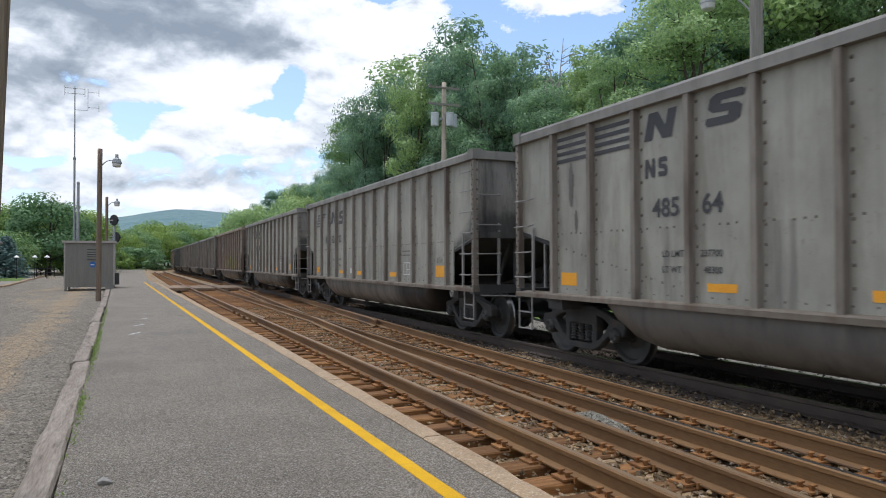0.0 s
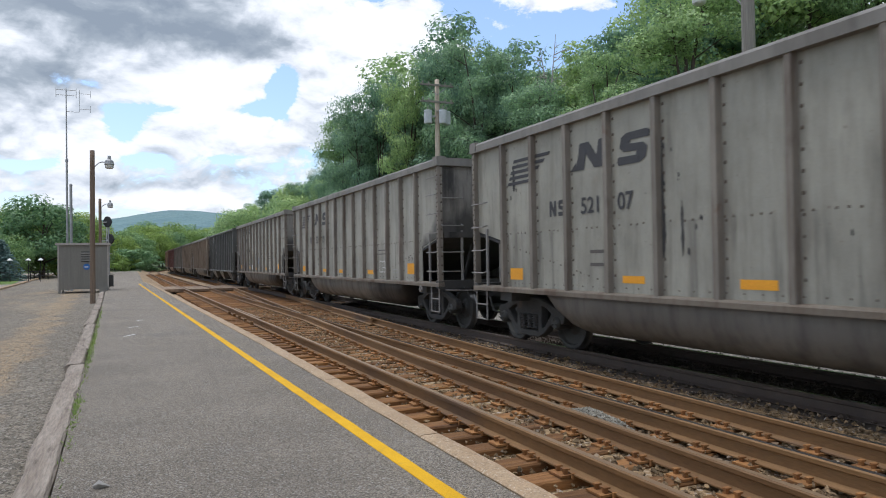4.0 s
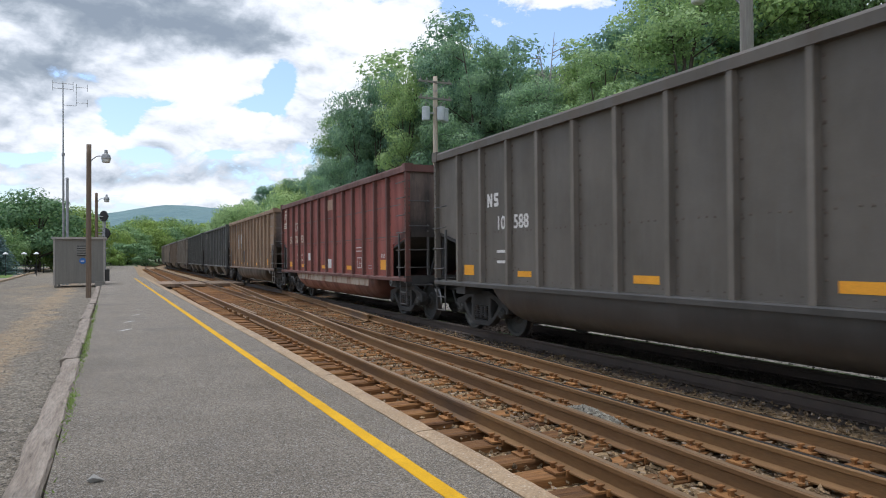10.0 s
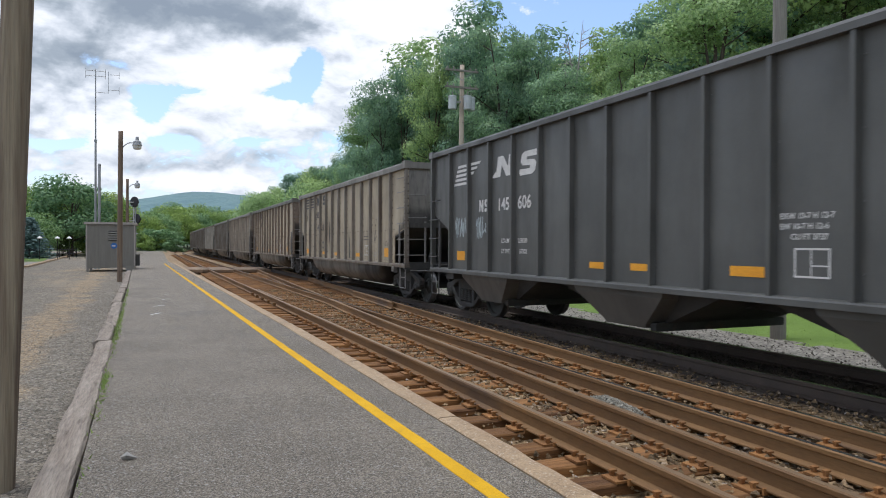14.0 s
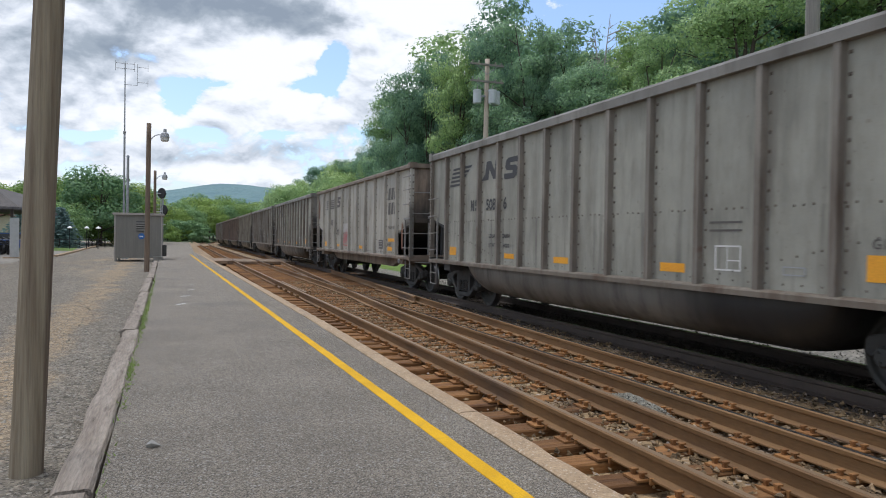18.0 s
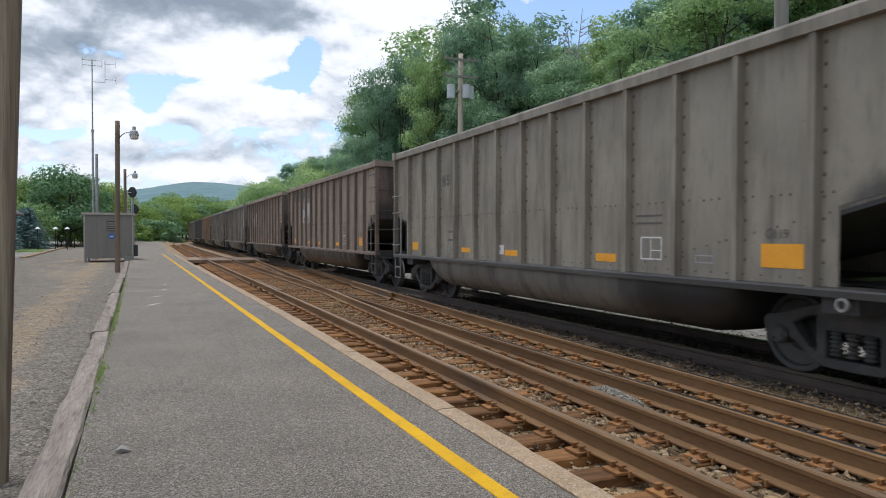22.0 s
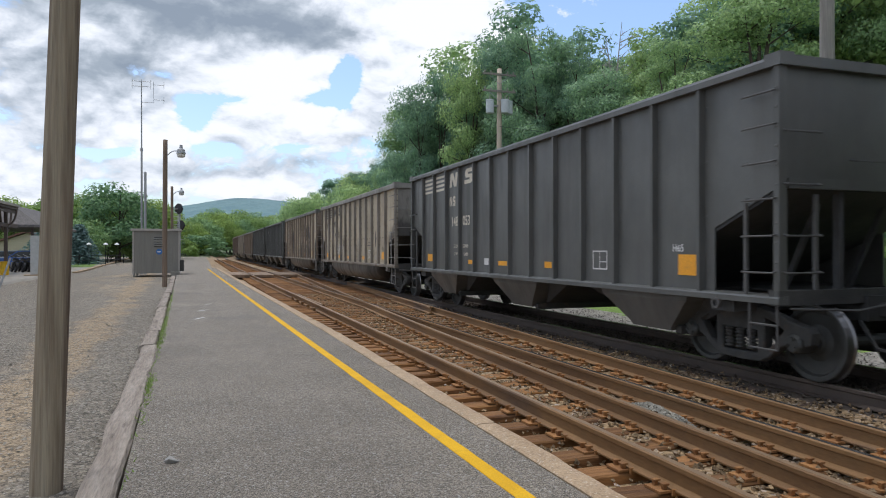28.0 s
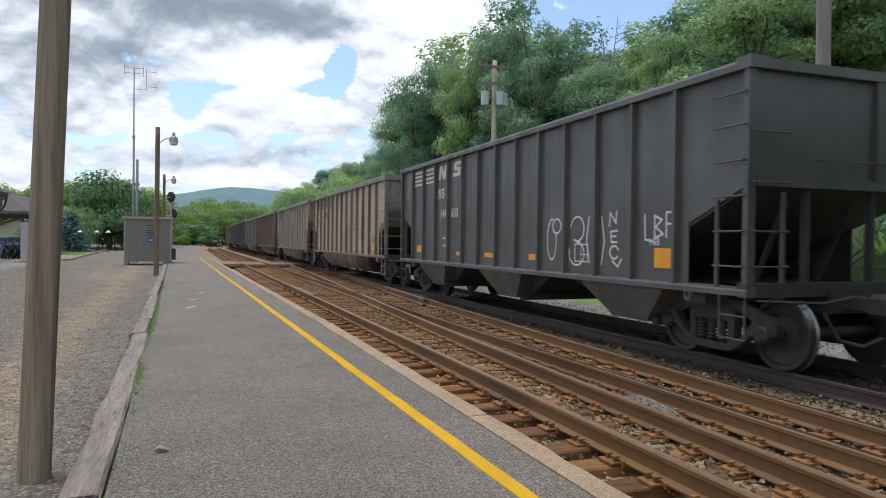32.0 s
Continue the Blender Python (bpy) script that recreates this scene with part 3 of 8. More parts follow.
def thing(name, label, category, group="", kind="", at=None):
    ob = new(name)
    ob.empty_display_size = 0.2
    if at is not None:
        ob.matrix_basis = at if isinstance(at, Matrix) else Matrix.Translation(at)
    return tagged(ob, label, category, group, kind)


def solid(name, data, material, label="", category="", kind="structure", at=None):
    ob = part(name, data, material, None, "", at)
    return tagged(ob, label, category, "", kind)


LETTERS = {}


def lettering(text, size, bold=0.0, spacing=1.0):
    """A flat mesh of a line of writing, from the left at 0."""
    key = (text, size, bold, spacing)
    if key not in LETTERS:
        cu = bpy.data.curves.new("letters", "FONT")
        cu.body, cu.size, cu.offset, cu.space_character, cu.resolution_u = text, size, bold, spacing, 3
        ob = bpy.data.objects.new("letters", cu)
        scene.collection.objects.link(ob)
        bpy.context.view_layer.update()
        me = bpy.data.meshes.new_from_object(ob.evaluated_get(bpy.context.evaluated_depsgraph_get()))
        me.materials.clear()
        bpy.data.objects.remove(ob)
        bpy.data.curves.remove(cu)
        LETTERS[key] = me
    return LETTERS[key]

# ---- the ground ----
ZP = 0.12                                    # platform top; rail tops are at 0


def edge(x0, slope, y):
    return x0 + slope * y


def kerb_out(y):
    if y < 12:
        return edge(2.40, -0.0048, y)
    return edge(2.565, -0.0185, y) if y < 60 else 1.455


def timber_in(y):
    return edge(-0.36, -0.0185, y)


def rail_a(y):
    return 3.335 - 0.004 * min(y, 40.0) + far_bend(y)


def rail_b(y):
    """The near rail of the crossover that leads from the platform track to the train's track."""
    if y < 20:
        return 4.03 + 0.012 * y + 0.00115 * y * y
    return min(4.73 + 0.052 * (y - 20), RAIL_E + 0.02)


RAIL_E = 6.96


def far_bend(y):
    """Past 125 m the line swings to the right."""
    return 0.0 if y < 125 else (y - 125) ** 2 / 900.0


def land(x, y):
    """Height of the ground: gravel lot, trackbed, grass strip, wooded hillside."""
    px = x - far_bend(y)
    n = noise.noise(Vector((x * 0.06, y * 0.06, 0.3)))
    lot = 0.02 + 0.03 * noise.noise(Vector((x * 0.5, y * 0.5, 2.0)))
    if px < 1.0:
        z = lot
        return z + 0.5 * max(0.0, min(1.0, (y - 140) / 200)) * 2
    if px < 2.45:
        return -0.1 - 0.2 * (px - 1.0) / 1.45
    if 5.95 + max(0.0, min(1.0, (y - 4) / 20)) < px < 9.4 and y < 120:         # ballast lies level with the sleepers of the train's track
        return -0.205 + 0.03 * noise.noise(Vector((x * 1.6, y * 1.6, 8.0)))
    if rail_a(y) + 0.1 < x < 6.1 and 0 < y < 60:               # between the rails the stone lies higher
        return -0.235 + 0.02 * noise.noise(Vector((x * 2.2, y * 2.2, 4.0)))
    if px < 9.6:
        return -0.29 + 0.02 * noise.noise(Vector((x * 2.2, y * 2.2, 4.0)))
    if px < 11.2:
        return -0.29 - 0.02 * math.sin((px - 9.6) / 1.6 * math.pi)
    z = -0.29 + min(px - 11.2, 5.0) * 0.03
    if px > 16:
        d = px - 16
        z += min(d * 0.42, 30 + 0.05 * d) + n * min(d * 0.15, 3.0)
    return z


def ground_mesh():
    def steps(lo, hi, fine_lo, fine_hi, fine, grow):
        out, v, s = [], fine_lo, fine
        while v <= fine_hi:
            out.append(v)
            v += fine
        while v < hi:
            s *= grow
            out.append(v)
            v += s
        out.append(hi)
        v, s = fine_lo, fine
        while v > lo:
            s *= grow
            v -= s
            out.append(max(v, lo))
        return sorted(set(out))

    xs, ys = steps(-3000, 3000, -8.0, 16.0, 0.3, 1.16), steps(-900, 3500, -3.0, 36.0, 0.35, 1.12)
    g = Geo()
    g.v = [(x, y, land(x, y)) for y in ys for x in xs]
    nx = len(xs)
    for j in range(len(ys) - 1):
        for i in range(nx - 1):
            g.f.append((j * nx + i, j * nx + i + 1, (j + 1) * nx + i + 1, (j + 1) * nx + i))
            cx, cy = (xs[i] + xs[i + 1]) / 2, (ys[j] + ys[j + 1]) / 2
            px = cx - far_bend(cy)
            wob = 0.35 * noise.noise(Vector((cx * 0.7, cy * 0.7, 1.0)))
            if px < 1.0:
                k = 1 if (px > -24 and cy < 160) else 3
            elif px < 6.65 + wob * 0.4:
                k = 0
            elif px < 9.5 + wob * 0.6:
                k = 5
            elif px < 11.5 + wob * 1.5:
                k = 4
            elif px < 17 + wob:
                k = 2
            else:
                k = 3
            g.m.append(k)
    return g.mesh("ground", (BALLAST, GRAVEL, GRASS_M, FLOOR_M, BALLAST_GREY, SHADE_DIRT), True)


solid("ground", ground_mesh(), BALLAST, "gravel, ballast and grass ground beside the tracks", "ground")


def strip(xa, xb, ys, z0, z1, g=None):
    """A slab between two lines across the ys."""
    g = g or Geo()
    for a, b in zip(ys, ys[1:]):
        v = [(xa(a), a, z0), (xb(a), a, z0), (xb(b), b, z0), (xa(b), b, z0), (xa(a), a, z1), (xb(a), a, z1), (xb(b), b, z1), (xa(b), b, z1)]
        g.add(v, [(4, 5, 6, 7), (0, 4, 7, 3), (1, 2, 6, 5), (0, 1, 5, 4), (3, 7, 6, 2)])
    return g


def platform():
    ys = [-40 + 4 * i for i in range(26)]
    ob = solid("pavement", strip(timber_in, lambda y: kerb_out(y) - 0.222, ys, -0.2, ZP), ASPHALT, "worn grey asphalt station platform", "platform")
    # dark patched joints across the asphalt
    for y, w, tilt in ((12.0, 0.022, 0.5), (24.5, 0.06, 0.1), (17.5, 0.03, 0.2), (32.0, 0.08, 0.1), (20.8, 0.03, -0.1)):
        rng = random.Random(int(y * 10))
        g = Geo()
        xs = [timber_in(y) + 0.12 + k * 0.16 for k in range(int((kerb_out(y) - 0.55 - timber_in(y)) / 0.16))]
        line = [(x, y + tilt * (x - 0.8) * 0.25 + rng.uniform(-0.015, 0.015)) for x in xs]
        for (xa, ya), (xb, yb) in zip(line, line[1:]):
            if rng.random() < 0.93:
                g.add([(xa, ya - w / 2, ZP + 0.004), (xb, yb - w / 2, ZP + 0.004), (xb, yb + w / 2, ZP + 0.004), (xa, ya + w / 2, ZP + 0.004)], [(0, 1, 2, 3)])
        part("joint", g, surface("tarry_joint", (0.12, 0.115, 0.108), (0.19, 0.18, 0.168), 6.0, 0.9, world=True), ob, "dark sealed joint across the asphalt")
    g = Geo()
    for x, y, l, a in ((0.02, 15.6, 0.42, 0.5), (0.10, 17.6, 0.4, 0.62), (0.26, 19.6, 0.3, 0.55), (0.32, 21.6, 0.2, 0.55)):
        dx, dy = math.sin(a) * l / 2, math.cos(a) * l / 2
        g.add([(x - dx - 0.03, y - dy, ZP + 0.004), (x - dx + 0.03, y - dy, ZP + 0.004), (x + dx + 0.03, y + dy, ZP + 0.004), (x + dx - 0.03, y + dy, ZP + 0.004)], [(0, 1, 2, 3)])
    part("paint_mark", g, WHITE_P, ob, "short worn white paint marks")
    solid("yellow_line", strip(lambda y: edge(1.885, -0.0215, y) - 0.055 + 0.008 * noise.noise(Vector((0, y * 2.1, 0))), lambda y: edge(1.885, -0.0215, y) + 0.055 + 0.008 * noise.noise(Vector((5, y * 2.4, 0))),
          [-30 + 0.25 * i for i in range(344)], ZP - 0.02, ZP + 0.005), YELLOW, "yellow painted safety line along the platform edge", "line")
    # far end of the platform: a ramp of gravelly asphalt
    solid("platform_ramp", Geo().add([(timber_in(60), 60, ZP), (1.08, 60, ZP), (1.6, 140, 0.06), (-4.0, 140, 0.06), (timber_in(60), 60, -0.2), (1.08, 60, -0.2), (1.6, 140, -0.2), (-4.0, 140, -0.2)],
          [(0, 1, 2, 3), (0, 4, 5, 1), (1, 5, 6, 2), (2, 6, 7, 3), (3, 7, 4, 0)]), ASPHALT, "grey asphalt path beyond the platform end", "path")


platform()


def kerb():
    root = thing("platform_kerb", "tan concrete kerb along the platform edge", "kerb", kind="structure")
    rng, y = random.Random(4), -11.0
    cuts = [5.32 - 3.03 * k for k in range(5, 0, -1)] + [5.32 + 3.03 * k for k in range(0, 18)]
    for a, b in zip(cuts, cuts[1:]):
        n = max(2, int((b - a) / 0.25))
        g = Geo()
        prev = None
        ya, yb = a + 0.006, b - 0.006
        for i in range(n + 1):
            t = ya + (yb - ya) * i / n
            xo = kerb_out(t) + rng.uniform(-0.012, 0.006)
            xi = kerb_out(t) - 0.205 + rng.uniform(-0.006, 0.006)
            top = ZP + 0.012 + rng.uniform(-0.003, 0.003)
            ring = [(xi, t, -0.32), (xi, t, top - 0.012), (xi + 0.02, t, top), (xo - 0.035, t, top), (xo - 0.008, t, top - 0.02), (xo, t, top - 0.05), (xo, t, -0.32)]
            if prev:
                v = prev + ring
                g.add(v, [(k, k + 1, 8 + k, 7 + k) for k in range(6)] + ([(0, 1, 2, 3, 4, 5, 6)] if i == 1 else []) + ([(13, 12, 11, 10, 9, 8, 7)] if i == n else []))
            prev = ring
        part("kerb_stone", g, CONCRETE, root)


kerb()


def timbers():
    """Old squared timbers laid end to end along the back of the platform."""
    root = thing("edge_timbers", "grey split timbers along the back of the platform", "timber", kind="structure")
    rng = random.Random(9)
    cuts = [1.4, 4.3, 9.23, 11.4, 13.41, 15.6, 18.9, 22.6, 25.2, 29.0, 33.0, 37.2, 41.5]
    for a, b in zip(cuts, cuts[1:]):
        g, prev, off, tw = Geo(), None, rng.uniform(-0.03, 0.03), rng.uniform(-0.02, 0.02)
        n = 10
        for i in range(n + 1):
            t = a + 0.02 + (b - a - 0.04) * i / n
            xi = timber_in(t) - 0.03 + off + tw * (i / n - 0.5) + rng.uniform(-0.008, 0.008)
            xo = xi - 0.215 + rng.uniform(-0.012, 0.012)
            top = ZP + 0.015 + rng.uniform(-0.012, 0.008)
            ring = [(xo, t, -0.15), (xo - 0.005, t, top - 0.03), (xo + 0.03, t, top), (xi - 0.02, t, top + 0.003), (xi, t, top - 0.025), (xi, t, -0.15)]
            if prev:
                v = prev + ring
                g.add(v, [(k, 6 + k, 7 + k, k + 1) for k in range(5)] + ([(5, 4, 3, 2, 1, 0)] if i == 1 else []) + ([(6, 7, 8, 9, 10, 11)] if i == n else []))
            prev = ring
        part("timber", g, TIMBER, root)
    # grass in the joint between timber and asphalt
    g = Geo()
    for _ in range(1000):
        y = rng.choice((rng.gauss(8.1, 0.3) if rng.random() < 0.4 else rng.uniform(6, 24), rng.uniform(11.5, 24.0), rng.uniform(11, 16), rng.uniform(1.5, 27)))
        x = timber_in(y) + rng.gauss(0.02, 0.022)
        h, a = rng.uniform(0.012, 0.045), rng.uniform(0, 6.28)
        dx, dy = math.cos(a) * 0.008, math.sin(a) * 0.008
        lx, ly = rng.uniform(-0.04, 0.04), rng.uniform(-0.04, 0.04)
        g.add([(x - dx, y - dy, ZP), (x + dx, y + dy, ZP), (x + lx, y + ly, ZP + h)], [(0, 1, 2)])
    tagged(part("weeds", g, WEED, None), "green weeds in the joint beside the timbers", "weeds", kind="stuff")


timbers()


# ---- the tracks ----
def rail(name, xf, ys, parent, side=None, top=None):
    """A flat-bottomed rail that follows xf over the ys; the running face is a material of its own."""
    prof = [(-0.07, -0.185, 0), (-0.07, -0.172, 0), (-0.012, -0.15, 0), (-0.009, -0.06, 0), (-0.035, -0.045, 0), (-0.037, -0.012, 0), (-0.026, 0.0, 1), (0.026, 0.0, 0), (0.037, -0.012, 0), (0.035, -0.045, 0), (0.009, -0.06, 0), (0.012, -0.15, 0), (0.07, -0.172, 0), (0.07, -0.185, 0)]
    g, n = Geo(), len(prof)
    for y in ys:
        g.v.extend((xf(y) + px, y, pz) for px, pz, _ in prof)
    for j in range(len(ys) - 1):
        for i in range(n - 1):
            g.f.append((j * n + i, (j + 1) * n + i, (j + 1) * n + i + 1, j * n + i + 1))
            g.m.append(prof[i][2])
    g.f += [tuple(range(n)), tuple(range(len(g.v) - n, len(g.v)))[::-1]]
    g.m += [0, 0]
    side, top = side or RAIL_RUST, top or RAIL_DULL
    return part(name, g.mesh("rail", (side, top)), side, parent)


YS = [-160, -80, -40, -20] + [-10 + 2 * i for i in range(36)] + [62 + 6 * i for i in range(11)] + [128 + 6 * i for i in range(40)]
main = thing("train_track", "railway track under the coal train", "railway track", kind="structure")
near = thing("platform_track", "rusty railway track beside the platform", "railway track", kind="structure")
cross = thing("crossover_track", "crossover between the two railway tracks", "railway track", kind="structure")
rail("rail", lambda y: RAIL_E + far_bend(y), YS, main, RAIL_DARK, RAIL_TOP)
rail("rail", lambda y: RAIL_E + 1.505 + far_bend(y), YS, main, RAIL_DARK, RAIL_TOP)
rail("rail", rail_a, YS, near)
rail("rail", lambda y: rail_a(y) + 1.505, YS, near, None, RAIL_TOP)
YC = [-24 + 2 * i for i in range(44)]
rail("rail", rail_b, [y for y in YC if -24 <= y <= 64], cross)
rail("rail", lambda y: rail_b(y) + 1.505, [y for y in YC if -24 <= y <= 64], cross, None, RAIL_TOP)
# check rail beside the frog
rail("guard_rail", lambda y: rail_a(y) + 0.10 + 0.03 * max(0.0, abs(y - 22.5) - 1.6), [20.0, 20.5, 21, 22, 23, 24, 24.5, 25.0], cross)
rail("guard_rail", lambda y: rail_b(y) + 1.405 - 0.03 * max(0.0, abs(y - 20.5) - 1.6), [18.0, 18.5, 19, 20, 21, 22, 22.5, 23.0], cross)

# ---- hut, poles, lamps ----
def pole(name, label, x, y, z0, height, r0, r1, mat, lean=(0.0, 0.0)):
    root = thing(name, label, "pole", at=(x, y, z0))
    rng = random.Random(int(x * 100 + y))
    g = Geo()
    rows, n = 12, 14
    for j in range(rows + 1):
        t = j / rows
        r = r0 + (r1 - r0) * t
        for i in range(n):
            a = 2 * math.pi * i / n
            k = r * (1 + 0.03 * noise.noise(Vector((math.cos(a) * 2, math.sin(a) * 2, t * 1.5 + x))))
            g.v.append((math.cos(a) * k + lean[0] * t * height, math.sin(a) * k + lean[1] * t * height, -0.4 + t * (height + 0.4)))
    for j in range(rows):
        for i in range(n):
            g.f.append((j * n + i, j * n + (i + 1) % n, (j + 1) * n + (i + 1) % n, (j + 1) * n + i))
            g.m.append(0)
    g.f.append(tuple(range(rows * n, rows * n + n)))
    g.m.append(0)
    me = g.mesh("pole", (mat,), True)
    part("shaft", me, mat, root)
    return root


def lamp_arm(root, z, out, rise=0.25, size=1.0):
    """A gooseneck arm with a shallow street lamp head; out: the way it reaches, in x and y."""
    ox, oy = out
    pts = [(ox * t, oy * t, z + rise * math.sin(min(1.0, t * 1.6) * math.pi / 2)) for t in (0, 0.15, 0.3, 0.45, 0.6, 0.8, 1.0)]
    part("arm", Geo().tube(pts, 0.02 * size, 6), GALV, root, "thin curved metal arm")
    x, y, zz = pts[-1]
    head = part("lamp_head", Geo().lathe([(zz + 0.22 * size, 0.0), (zz + 0.22 * size, 0.05 * size), (zz + 0.10 * size, 0.06 * size), (zz + 0.05 * size, 0.13 * size), (zz - 0.08 * size, 0.16 * size), (zz - 0.10 * size, 0.155 * size)], 14, 0, "z", (x, y, 0)), GALV, root, "grey metal lamp hood")
    part("lens", Geo().lathe([(zz - 0.08 * size, 0.15 * size), (zz - 0.20 * size, 0.135 * size), (zz - 0.23 * size, 0.10 * size), (zz - 0.235 * size, 0.0)], 14, 0, "z", (x, y, 0)), plain("milky_lens", (0.62, 0.62, 0.58), 0.3), head, "milky glass refractor")


pole("wooden_pole", "weathered brown wooden pole beside the platform", -0.945, 5.1, 0.0, 8.5, 0.100, 0.078, POLE_M, (0.036, 0.012))
p = pole("lamp_post", "wooden lamp post with a curved lamp arm", -1.31, 31.1, 0.0, 6.15, 0.105, 0.09, POLE_DARK, (0.006, 0.0))
lamp_arm(p, 5.35, (0.65, -0.05), 0.35, 1.15)
p = pole("lamp_post", "wooden lamp post with a curved lamp arm", -1.70, 52.0, 0.0, 6.0, 0.105, 0.09, POLE_DARK)
lamp_arm(p, 5.3, (0.62, -0.05), 0.35, 1.15)
p = pole("street_lamp", "tall wooden pole with a street lamp behind the tracks", 11.53, 10.25, -0.25, 9.5, 0.15, 0.12, POLE_GREY, (0.004, 0.004))
lamp_arm(p, 6.75, (-0.55, 0.75), 0.55, 1.0)


def utility_pole():
    r = pole("utility_pole", "pale wooden utility pole with transformers and crossarms", 17.8, 40.0, 0.3, 12.6, 0.19, 0.14, POLE_PALE, (0.006, 0))
    for z, l in ((12.15, 1.12), (11.1, 1.12)):
        part("crossarm", Geo().box(-l, l, -0.20, -0.10, z, z + 0.12), POLE_GREY, r, "grey wooden crossarm")
        for x in (-l + 0.15, -l * 0.5, l * 0.5, l - 0.15):
            part("insulator", Geo().lathe([(z + 0.12, 0.03), (z + 0.2, 0.05), (z + 0.25, 0.03), (z + 0.3, 0.0)], 8, 0, "z", (x, -0.15, 0)), plain("glazed_insulator", (0.3, 0.27, 0.25), 0.3), r)
        part("brace", Geo().beam((-0.7, -0.16, z), (0, -0.16, z - 0.55), 0.03, 0.03), GALV, r)
        part("brace", Geo().beam((0.7, -0.16, z), (0, -0.16, z - 0.55), 0.03, 0.03), GALV, r)
    for x, y in ((-0.62, -0.1), (0.28, -0.40), (0.68, -0.05)):
        t = part("transformer", Geo().lathe([(9.75, 0.0), (9.75, 0.22), (9.8, 0.25), (10.5, 0.25), (10.53, 0.27), (10.6, 0.25), (10.65, 0.0)], 16, 0, "z", (x, y, 0)), plain("transformer_grey", (0.55, 0.58, 0.60)), r, "light grey transformer can")
        part("bushing", Geo().cyl((x, y, 10.63), (x, y, 10.9), 0.04, 0.02, 8), plain("glazed_insulator", (0.3, 0.27, 0.25), 0.3), t)
    part("bracket", Geo().box(-0.75, 0.8, -0.1, 0.02, 10.2, 10.3), GALV, r)
    part("wire", Geo().tube([(0, 0, 9.0), (2.4, -9, 6.9), (5.0, -19, 7.2), (7.0, -27, 8.2)], 0.012, 4), BLACK_M, r, "sagging black service wire")
    part("wire", Geo().tube([(0, 0, 8.6), (-3, 8, 4.0), (-5.2, 14, 2.2)], 0.012, 4), BLACK_M, r, "sagging black service wire")
    part("guy_wire", Geo().tube([(0.1, 0, 8.0), (3.4, -3.5, 0.5)], 0.012, 4), GALV, r, "steel guy wire")


utility_pole()


def hut():
    r = thing("equipment_hut", "grey-brown metal signal equipment hut with a vent", "hut", at=(-2.28, 43.6, 0.02))
    g = Geo()
    n = 26
    g.box(-1.24, 1.24, 0.0, 2.4, 0.20, 2.68)
    body = part("body", g, HUT_M, r)
    batten = Geo().box(0, 0.07, -0.007, 0.0, 0.22, 2.66).mesh("batten", (HUT_M,))
    for i in range(n):                              # ribbed cladding on the front
        part("batten", batten, HUT_M, body, "", (-1.22 + 2.44 * i / n, 0, 0))
    part("roof", Geo().box(-1.36, 1.36, -0.12, 2.5, 2.66, 2.78, 0.02), HUT_TRIM, r, "pale metal roof edge")
    part("corner_trim", Geo().box(-1.27, -1.20, -0.03, 0.03, 0.1, 2.66), HUT_TRIM, r)
    part("corner_trim", Geo().box(1.20, 1.27, -0.03, 0.03, 0.1, 2.66), HUT_TRIM, r)
    v = part("vent", Geo().box(-0.12, 0.50, -0.04, -0.02, 1.74, 2.30), SOOT_SHADE, r, "black louvred vent")
    for i in range(4):
        part("slat", Geo().add([(-0.12, -0.09, 1.78 + 0.13 * i), (0.5, -0.09, 1.78 + 0.13 * i), (0.5, -0.04, 1.86 + 0.13 * i), (-0.12, -0.04, 1.86 + 0.13 * i), (-0.12, -0.085, 1.77 + 0.13 * i), (0.5, -0.085, 1.77 + 0.13 * i), (0.5, -0.035, 1.85 + 0.13 * i), (-0.12, -0.035, 1.85 + 0.13 * i)], [(0, 1, 2, 3), (7, 6, 5, 4), (0, 4, 5, 1)]), HUT_M, v)
    part("sign", Geo().lathe([(-0.036, 0.0), (-0.036, 0.17), (-0.021, 0.17)], 20, 0, "y", (0.16, 0, 1.45)), plain("blue_sign", (0.03, 0.14, 0.42)), r, "small round blue sign with a pale bar")
    part("sign_bar", Geo().box(0.06, 0.24, -0.04, -0.036, 1.41, 1.47), WHITE_P, r)
    for x in (-1.18, 1.18):
        for y in (0.05, 2.3):
            part("leg", Geo().box(x - 0.06, x + 0.06, y - 0.06, y + 0.06, -0.2, 0.22), HUT_M, r)
    part("junction_box", Geo().box(0.8, 1.25, -0.5, -0.1, -0.05, 0.30), HUT_M, r, "low grey cable box")
    part("meter_box", Geo().box(1.24, 1.50, 0.2, 0.6, 0.3, 0.95), DARK_STEEL, r)


hut()


